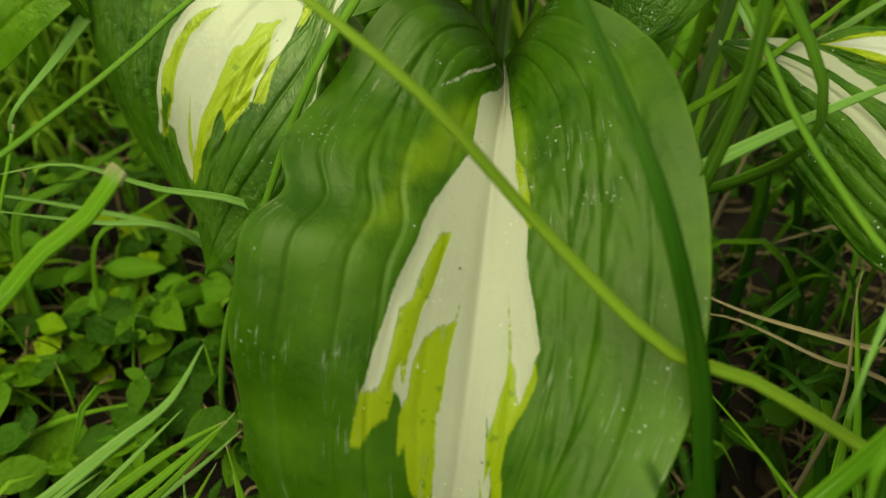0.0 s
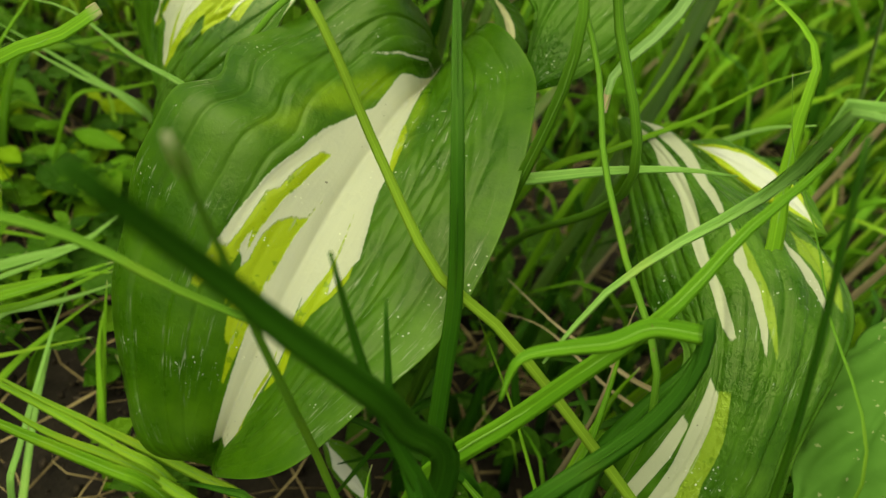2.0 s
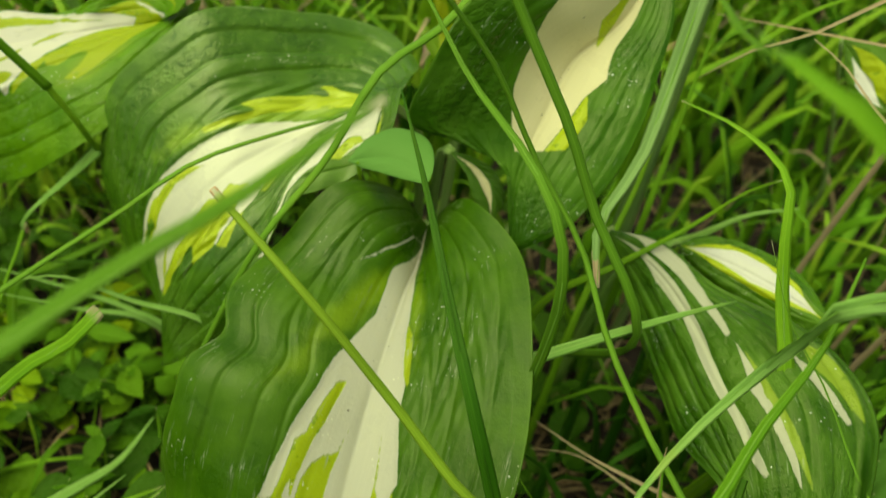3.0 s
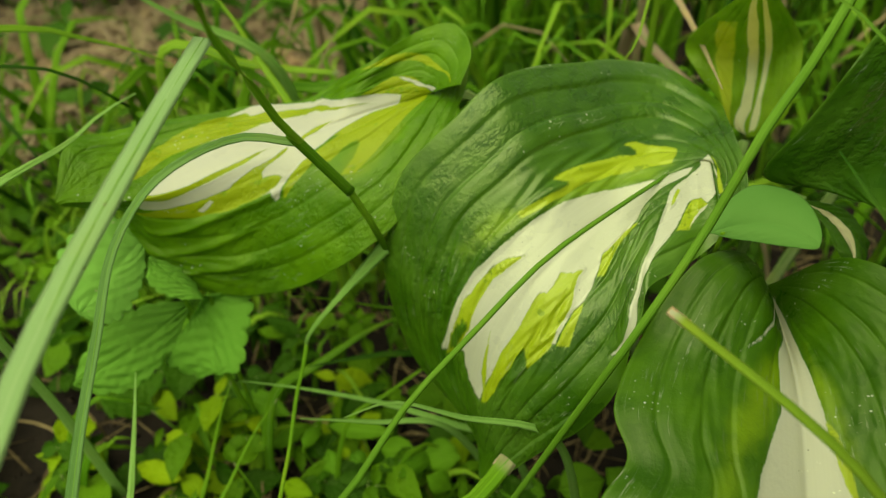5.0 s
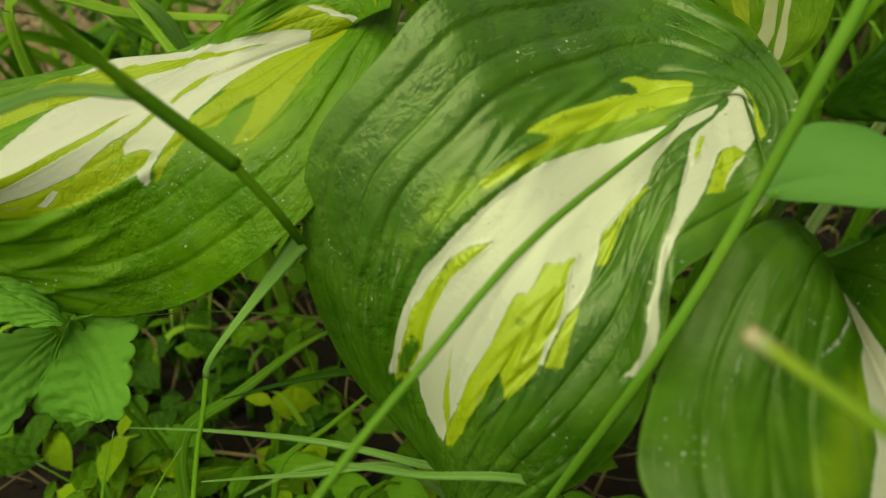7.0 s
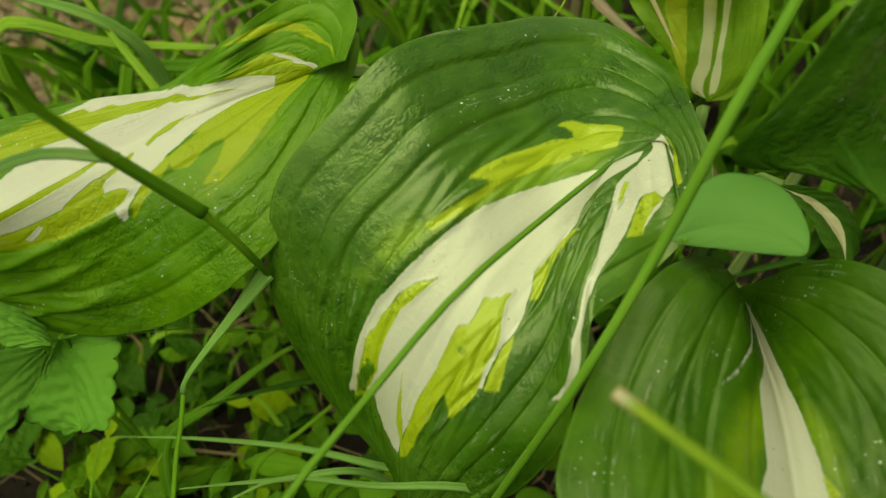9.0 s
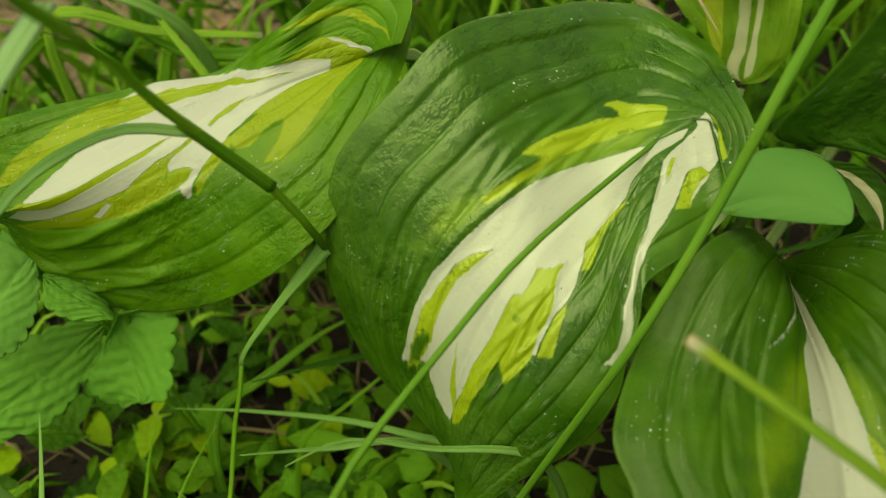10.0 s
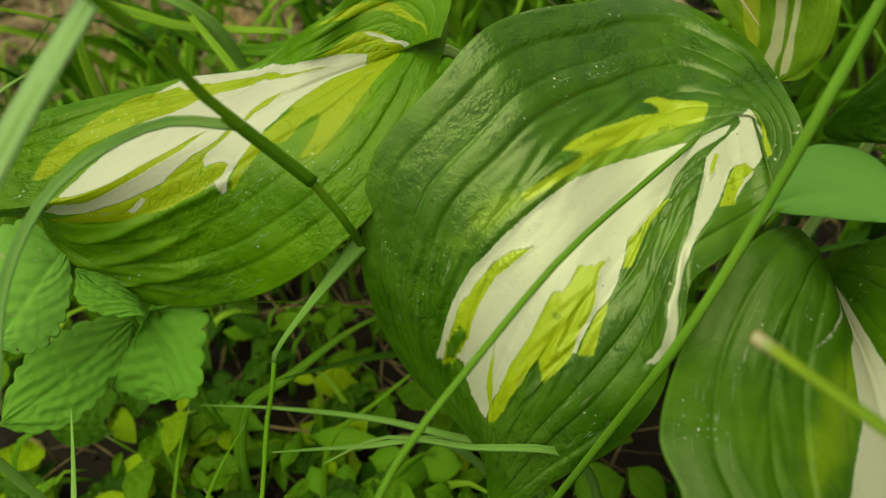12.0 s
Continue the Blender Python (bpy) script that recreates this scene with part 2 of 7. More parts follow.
HOSTA_UPRIGHT = hosta_material("upright_variegated_leaf", (0.200, 0.400, 0.008), (0.330, 0.540, 0.020), cream=(0.74, 0.76, 0.48), lime=(0.54, 0.64, 0.04), share=0.55, gloss=0.4)
HOSTA_GLOSSY = hosta_material("glossy_variegated_leaf", (0.028, 0.100, 0.001), (0.078, 0.200, 0.002), gloss=0.70, wax=0.26, coat=0.45)
HOSTA_DEEP = hosta_material("deep_green_leaf", (0.024, 0.095, 0.002), (0.060, 0.175, 0.003), cream=(0.66, 0.62, 0.33))
PETIOLE = grass_material("petiole", (0.16, 0.30, 0.05), (0.36, 0.48, 0.16), share=0.15)
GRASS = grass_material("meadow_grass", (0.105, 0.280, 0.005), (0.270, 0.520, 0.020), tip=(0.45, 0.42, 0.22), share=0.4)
# a darker copy of the meadow grass, with shade put into its green
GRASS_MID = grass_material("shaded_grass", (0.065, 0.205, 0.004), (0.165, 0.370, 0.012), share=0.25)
# for dark green blades, and for shade put into the colour of others
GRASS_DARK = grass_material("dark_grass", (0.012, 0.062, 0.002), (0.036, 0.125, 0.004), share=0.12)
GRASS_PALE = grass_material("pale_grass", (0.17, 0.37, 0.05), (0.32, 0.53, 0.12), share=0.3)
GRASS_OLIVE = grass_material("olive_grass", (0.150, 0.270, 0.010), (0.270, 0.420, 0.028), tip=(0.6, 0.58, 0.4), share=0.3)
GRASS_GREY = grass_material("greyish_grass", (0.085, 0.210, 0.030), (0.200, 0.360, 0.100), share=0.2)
MIDRIB = grass_material("midrib", (0.150, 0.330, 0.030), (0.260, 0.460, 0.070), share=0.2)
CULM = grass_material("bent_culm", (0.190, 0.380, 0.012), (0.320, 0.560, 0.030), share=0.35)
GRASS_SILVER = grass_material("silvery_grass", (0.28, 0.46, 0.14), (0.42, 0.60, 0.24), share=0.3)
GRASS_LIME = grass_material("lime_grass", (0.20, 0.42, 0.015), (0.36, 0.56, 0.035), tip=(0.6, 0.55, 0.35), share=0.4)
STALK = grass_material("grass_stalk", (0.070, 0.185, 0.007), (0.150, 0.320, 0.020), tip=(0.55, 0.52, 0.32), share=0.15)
DRY = grass_material("dry_grass", (0.30, 0.22, 0.10), (0.62, 0.50, 0.28), share=0.25, rough=0.7)
RUST = grass_material("withered_blade", (0.26, 0.15, 0.09), (0.42, 0.34, 0.20), share=0.25, rough=0.7)
WITHERING = grass_material("half_withered_grass", (0.16, 0.30, 0.07), (0.26, 0.42, 0.12), tip=(0.42, 0.30, 0.22), share=0.3)
WEED = weed_material("toothed_weed", (0.155, 0.400, 0.026), (0.235, 0.500, 0.055), share=0.45, bumpy=0.5)
WEED_BLUE = weed_material("bluish_weed", (0.180, 0.420, 0.045), (0.260, 0.530, 0.085), spots=True, bumpy=0.25)
DOCK = weed_material("marked_weed", (0.085, 0.220, 0.022), (0.130, 0.290, 0.040), spots=True, bumpy=0.15)
OVAL = weed_material("smooth_weed", (0.105, 0.270, 0.035), (0.140, 0.320, 0.055), bumpy=0.12)
COVER = weed_material("ground_cover", (0.018, 0.078, 0.001), (0.130, 0.275, 0.003), share=0.18)
COVER_BRIGHT = weed_material("ovate_weed", (0.060, 0.180, 0.004), (0.150, 0.340, 0.010), share=0.25, bumpy=0.3)
# darker copy of the ground cover, shade low among plants put into its green
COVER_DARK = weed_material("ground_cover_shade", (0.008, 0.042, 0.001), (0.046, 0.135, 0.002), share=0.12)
COVER_LIME = weed_material("yellow_ground_cover", (0.17, 0.33, 0.002), (0.34, 0.48, 0.005), share=0.3)
SOIL = dull_material("soil", (0.005, 0.0035, 0.002), (0.030, 0.021, 0.012), 55.0, depth=0.004)
nt = SOIL.node_tree
earth = nt.nodes["Principled BSDF"].inputs["Base Color"]
sward = noise_tex(nt, nt.nodes.new("ShaderNodeTexCoord").outputs["Object"], 26.0, 6.0, 0.7)
nt.links.new(mix(nt, attribute(nt, "lawn_share").outputs["Fac"], earth.links[0].from_socket, mix(nt, sward, (0.02, 0.07, 0.006), (0.11, 0.24, 0.02))), earth)
CRUMB = dull_material("soil_crumb", (0.010, 0.007, 0.004), (0.060, 0.042, 0.024), 90.0)
STRAW = dull_material("straw", (0.09, 0.058, 0.022), (0.32, 0.235, 0.095), 40.0, 0.75, 0.0005)

# ---- shape helpers ----


def spline(ctrl, n):
    """Points at even steps along a smooth curve through the control points."""
    c = np.asarray(ctrl, float)
    p = np.vstack([2 * c[0] - c[1], c, 2 * c[-1] - c[-2]])
    t = np.linspace(0, len(c) - 1, 400)
    i = np.minimum(t.astype(int), len(c) - 2)
    f = (t - i)[:, None]
    a, b, d, e = p[i], p[i + 1], p[i + 2], p[i + 3]
    s = 0.5 * (2 * b + (d - a) * f + (2 * a - 5 * b + 4 * d - e) * f**2 + (3 * b - a - 3 * d + e) * f**3)
    along = np.r_[0, np.cumsum(np.linalg.norm(np.diff(s, axis=0), axis=1))]
    u = np.linspace(0, along[-1], n)
    return np.stack([np.interp(u, along, s[:, k]) for k in range(3)], 1)


def mesh(name, verts, faces, mat, fields=None, smooth=True):
    me = bpy.data.meshes.new(name)
    me.from_pydata(np.asarray(verts).tolist(), [], faces)
    me.materials.append(mat)
    for key, values in (fields or {}).items():
        values = np.asarray(values, np.float32)
        kind = "FLOAT_VECTOR" if values.ndim == 2 else "FLOAT"
        me.attributes.new(key, kind, "POINT").data.foreach_set("vector" if values.ndim == 2 else "value", values.ravel())
    me.polygons.foreach_set("use_smooth", np.full(len(me.polygons), smooth))
    me.update()
    return me


def place(name, me, parent=None, label=""):
    ob = new(name, me)
    if parent is not None:
        ob.parent = parent
        ob.matrix_parent_inverse = base_of(parent).inverted()
    return tagged(ob, label=label)


def base_of(ob):
    m = ob.matrix_basis.copy()
    while ob.parent is not None:
        m = ob.parent.matrix_basis @ ob.matrix_parent_inverse @ m
        ob = ob.parent
    return m


def holder(name, at, label, category, group=""):
    ob = new(name)
    ob.location = at
    ob.empty_display_size = 0.02
    return tagged(ob, label=label, category=category, group=group)


def unit(a):
    return a / (np.linalg.norm(a, axis=-1, keepdims=True) + 1e-12)


def shell(front, thick, normal):
    """A grid of points made into a closed thin shell."""
    nu, nv = front.shape[:2]
    rim = np.minimum(1.0, 6 * np.minimum(np.linspace(0, 1, nv), np.linspace(1, 0, nv)))[None, :, None]
    verts = np.concatenate([front.reshape(-1, 3), (front - normal * thick * (0.25 + 0.75 * rim)).reshape(-1, 3)])
    k = nu * nv
    faces = []
    for i in range(nu - 1):
        for j in range(nv - 1):
            a, b, c, d = i * nv + j, i * nv + j + 1, (i + 1) * nv + j + 1, (i + 1) * nv + j
            faces += [(a, b, c, d), (k + a, k + d, k + c, k + b)]
    ring = [j for j in range(nv)] + [i * nv + nv - 1 for i in range(1, nu)] + [(nu - 1) * nv + j for j in range(nv - 2, -1, -1)] + [i * nv for i in range(nu - 2, 0, -1)]
    for a, b in zip(ring, ring[1:] + ring[:1]):
        faces.append((b, a, k + a, k + b))
    return verts, faces


def inside_distance(u, v, outline):
    """Signed distance of points to a closed outline in leaf coordinates, more than 0 inside; a step along the leaf counts 1.6 times."""
    p = np.stack([u * 1.6, v * 0.8], -1)
    q = np.array(outline) * (1.6, 0.8)
    best, inner = np.full(u.shape, 9.0), np.zeros(u.shape, bool)
    for a, b in zip(q, np.roll(q, -1, 0)):
        ab = b - a
        f = np.clip(((p - a) @ ab) / (ab @ ab + 1e-12), 0, 1)
        best = np.minimum(best, np.linalg.norm(p - a - f[..., None] * ab, axis=-1))
        if abs(ab[1]) > 1e-9:
            crossing = (a[1] > p[..., 1]) != (b[1] > p[..., 1])
            inner ^= crossing & (p[..., 0] < a[0] + ab[0] * (p[..., 1] - a[1]) / ab[1])
    return np.where(inner, best, -best)


def leaf_grid(left, mid, right, bulge, nu, nv, ease=1.0):
    """Rows across a leaf; ease above 1 crowds them at the base, to fan round its lobes."""
    l, m, r = spline(left, nu), spline(mid, 600), spline(right, nu)
    at = np.linspace(0, 1, nu) ** ease
    m = np.stack([np.interp(at, np.linspace(0, 1, 600), m[:, k]) for k in range(3)], 1)
    v = np.linspace(-1, 1, 2 * nv + 1)[None, :, None]
    a = np.abs(v)
    p = m[:, None] + np.where(v < 0, (l - m)[:, None], (r - m)[:, None]) * a
    # the two halves meet smoothly at the midrib where they lie opposite each other
    lc, rc = l - m, r - m
    ln, rn = np.linalg.norm(lc, axis=1, keepdims=True), np.linalg.norm(rc, axis=1, keepdims=True)
    lh, rh = lc / (ln + 1e-9), rc / (rn + 1e-9)
    flat = unit(rh - lh)
    soft = np.clip(-(lh * rh).sum(1), 0, 1)[:, None, None] * (1 - a) ** 3
    p = p + soft * a * np.where(v < 0, (-flat * ln - lc)[:, None], (flat * rn - rc)[:, None])
    up = unit(np.cross(np.gradient(m, axis=0), r - l))
    if (up[:, 2] - 0.5 * up[:, 1]).mean() < 0:
        up = -up
    wide = np.where(v < 0, np.linalg.norm(l - m, axis=1)[:, None, None], np.linalg.norm(r - m, axis=1)[:, None, None])
    return p + up[:, None] * wide * np.where(v < 0, bulge[0], bulge[1]) * 4 * a * (1 - a), wide[..., 0]


def grid_normal(p):
    n = unit(np.cross(np.gradient(p, axis=0), np.gradient(p, axis=1)))
    if (n[..., 2] - 0.5 * n[..., 1]).mean() < 0:
        n = -n
    return n


def leaf(plant, label, mat, left, mid, right, bulge, marks=(), veins=7, relief=0.0016, wave=0.0005, pucker=0.00009, stalk=(), seed=0, nu=150, nv=48, stalk_width=0.0026, ease=1.0, folds=()):
    """A hosta leaf: two halves lofted between midrib and edges, grooved along its veins, with its cream and lime marks."""
    p, wide = leaf_grid(left, mid, right, bulge, nu, nv, ease)
    n = grid_normal(p)
    u, v = np.meshgrid(np.linspace(0, 1, nu), np.linspace(-1, 1, 2 * nv + 1), indexing="ij")
    a = np.abs(v)
    fields = {"white_field": np.full(u.shape, -0.5), "lime_field": np.full(u.shape, -0.5), "pale_field": np.full(u.shape, -0.5)}
    for kind, outline in marks:
        d = inside_distance(u, v, outline)
        if kind == "white":
            fields["white_field"] = np.maximum(fields["white_field"], d)
        elif kind == "green":
            fields["white_field"], fields["lime_field"] = np.minimum(fields["white_field"], -d), np.minimum(fields["lime_field"], -d)
        else:
            fields["lime_field" if kind == "lime" else "pale_field"] = np.maximum(fields["lime_field" if kind == "lime" else "pale_field"], d)
            if kind == "lime":
                fields["white_field"] = np.minimum(fields["white_field"], -d)
    calm = 1 - 0.88 * np.clip(fields["white_field"] * 30 + 0.5, 0, 1)
    fade = np.clip(np.minimum(u * 5, (1 - u) * 4), 0, 1) * np.clip((1 - a) * 8, 0, 1) * np.clip(wide / 0.02, 0.2, 1.0)
    phase = veins * a**0.9 + 0.13 * np.sin(2.3 * veins * a + seed) + 0.11 * np.sin(5 * u + 2 * seed + 4 * a) + (v < 0) * 0.04 * np.sin(17 * u)
    wavy = np.abs(np.sin(np.pi * phase))
    groove = 0.5 * wavy**0.8 + 0.5 * (1 - np.exp(-((wavy / 0.2) ** 2)))
    strong = 0.62 + 0.38 * np.sin(4.3 * u + 3.6 * np.floor(phase) + seed + 2.0 * (v < 0))
    fade = fade * (0.3 + 0.7 * np.clip((a - 0.1) / 0.3, 0, 1))
    lift = relief * groove * strong * fade * calm - 0.0014 * np.exp(-((a / 0.03) ** 2)) * fade
    rng = np.random.RandomState(seed + 5)
    for _ in range(5):
        fu, fv, ph = rng.uniform(2, 9), rng.uniform(3, 14), rng.uniform(0, 6.28)
        lift += wave * 0.22 * np.sin(fu * 6.28 * u + fv * v + ph) * (0.3 + 0.7 * a) * np.clip(u * 4, 0, 1)
    # puckers between the veins, in patches
    for k in range(9):
        cu, cv, su, sv = rng.uniform(0.1, 0.85), rng.uniform(-0.9, 0.9), rng.uniform(0.06, 0.2), rng.uniform(0.08, 0.25)
        spot = np.exp(-(((u - cu) / su) ** 2) - (((v - cv) / sv) ** 2))
        lift += pucker * np.sin(rng.uniform(45, 95) * u + 3 * np.sin(31 * v + k) + rng.uniform(0, 6)) * spot * fade * calm
    # raised creases along the blade
    for line in folds:
        q = np.array(line) * (1.6, 0.8)
        near = np.full(u.shape, 9.0)
        for s, e in zip(q, q[1:]):
            f = np.clip(((u * 1.6 - s[0]) * (e - s)[0] + (v * 0.8 - s[1]) * (e - s)[1]) / ((e - s) @ (e - s)), 0, 1)
            near = np.minimum(near, np.hypot(u * 1.6 - s[0] - f * (e - s)[0], v * 0.8 - s[1] - f * (e - s)[1]))
        lift += 0.0013 * np.exp(-((near / 0.028) ** 2))
    p = p + n * lift[..., None]
    n = grid_normal(p)
    vein = np.maximum(np.exp(-((np.abs(np.sin(np.pi * phase)) / 0.14) ** 2)) * fade * strong, 1.5 * np.clip((a - 0.975) * 60, 0, 1))
    lines = np.stack([u, v, vein], -1).reshape(-1, 3)
    verts, faces = shell(p, 0.00055, n)
    both = {key: np.r_[f.ravel(), f.ravel()] for key, f in fields.items()}
    both["vein_lines"] = np.concatenate([lines, lines])
    ob = place("leaf", mesh("leaf", verts, faces, mat, both), plant, label)
    if stalk:
        pts = [tuple(mid[0])] + list(stalk)
        verts, faces, lines = ribbon(pts, stalk_width, 0.6, 24, taper=(0.75, 1.2), channel=0.35)
        place("petiole", mesh("petiole", verts, faces, PETIOLE, {"vein_lines": lines}), ob, "pale green grooved petiole")
    return ob


def ribbon(ctrl, half, depth=0.15, n=28, taper=(1.0, 0.06), channel=0.3, face=(0.0, -0.6, 0.8), twist=0.0, belly=0.0):
    """A blade or stalk swept along a curve. half: half its width; depth: its thickness by its width; channel: how far it is folded along its middle."""
    c = spline(ctrl, n)
    t = unit(np.gradient(c, axis=0))
    f = np.asarray(face, float)
    side = unit(np.cross(t, f))
    up = np.cross(side, t)
    turn = np.linspace(0, radians(twist), n)[:, None]
    side, up = side * np.cos(turn) + up * np.sin(turn), up * np.cos(turn) - side * np.sin(turn)
    u = np.linspace(0, 1, n)
    reach = np.linalg.norm(np.diff(c, axis=0), axis=1).sum()
    w = half * (taper[0] + (taper[1] - taper[0]) * u**2.2) * (1 + belly * np.sin(np.pi * u))
    profile = [(-1.0, 0.0), (-0.5, channel * -0.55 + depth * 0.5), (0.0, -channel + depth * 0.5), (0.5, channel * -0.55 + depth * 0.5), (1.0, 0.0), (0.5, channel * -0.55 - depth * 0.5), (0.0, -channel - depth * 0.5), (-0.5, channel * -0.55 - depth * 0.5)]
    k = len(profile)
    verts, lines, faces = [], [], []
    for i in range(n):
        for x, y in profile:
            verts.append(c[i] + (side[i] * x + up[i] * y) * w[i])
            lines.append((u[i], x, (1 - u[i]) * reach))
    for i in range(n - 1):
        for j in range(k):
            faces.append((i * k + j, i * k + (j + 1) % k, (i + 1) * k + (j + 1) % k, (i + 1) * k + j))
    faces += [tuple(range(k))[::-1], tuple((n - 1) * k + j for j in range(k))]
    return np.array(verts), faces, np.array(lines)


def rooted(ctrl, x, y):
    """The curve led on from its last point down into the soil at (x, y)."""
    c = [np.array(q, float) for q in ctrl]
    way = unit(c[-1] - c[-2])
    gap = np.linalg.norm(c[-1] - np.array([x, y, 0.0]))
    first = c[-1] + way * gap * 0.25
    second = np.array([0.25 * first[0] + 0.75 * x, 0.25 * first[1] + 0.75 * y, 0.45 * first[2]])
    return [tuple(q) for q in c] + [tuple(first), tuple(second), (x, y, -0.004)]


tuft = holder("grass_tuft", (0.058, 0.028, 0.0), "tuft of dark green grass in front of the hosta", "grass")


def grass_blade(label, mat, ctrl, half, root=None, parent=None, name="grass_blade", group="tall grass", withered=0.0, **shape):
    """ctrl runs from the tip towards the root."""
    if root:
        ctrl = rooted(ctrl, *root)
    shape.setdefault("taper", (1.0, 0.08))
    verts, faces, lines = ribbon(list(ctrl)[::-1], half, n=34, **shape)
    ob = place(name, mesh(name, verts, faces, mat, {"vein_lines": lines}), parent, label)
    if parent is None:
        tagged(ob, category="grass blade", group=group)
    if half >= 0.0020 and "depth" not in shape and parent is not tuft:
        # a paler midrib lies in the fold of a wide blade
        way = verts.reshape(34, 8, 3)
        verts, faces, lines = ribbon([tuple(q) for q in way[::3, 2]], half * 0.11, 0.7, 34, taper=shape["taper"], channel=0.0)
        place("midrib", mesh("midrib", verts, faces, mat if mat is GRASS_DARK else MIDRIB, {"vein_lines": lines}), ob)
    if withered:
        way = spline(list(ctrl)[::-1], 400)
        left = np.linalg.norm(np.diff(way, axis=0), axis=1)[::-1].cumsum()
        end = way[-(int(np.searchsorted(left, withered)) + 2) :]
        shape["taper"] = (shape["taper"][1] * 1.12 + 0.05, shape["taper"][1] * 1.08)
        verts, faces, lines = ribbon(list(end[[0, len(end) // 2, -1]]), half, n=8, **shape)
        place("withered_tip", mesh("withered_tip", verts, faces, DRY, {"vein_lines": lines}), ob, "pale withered tip")
    return ob


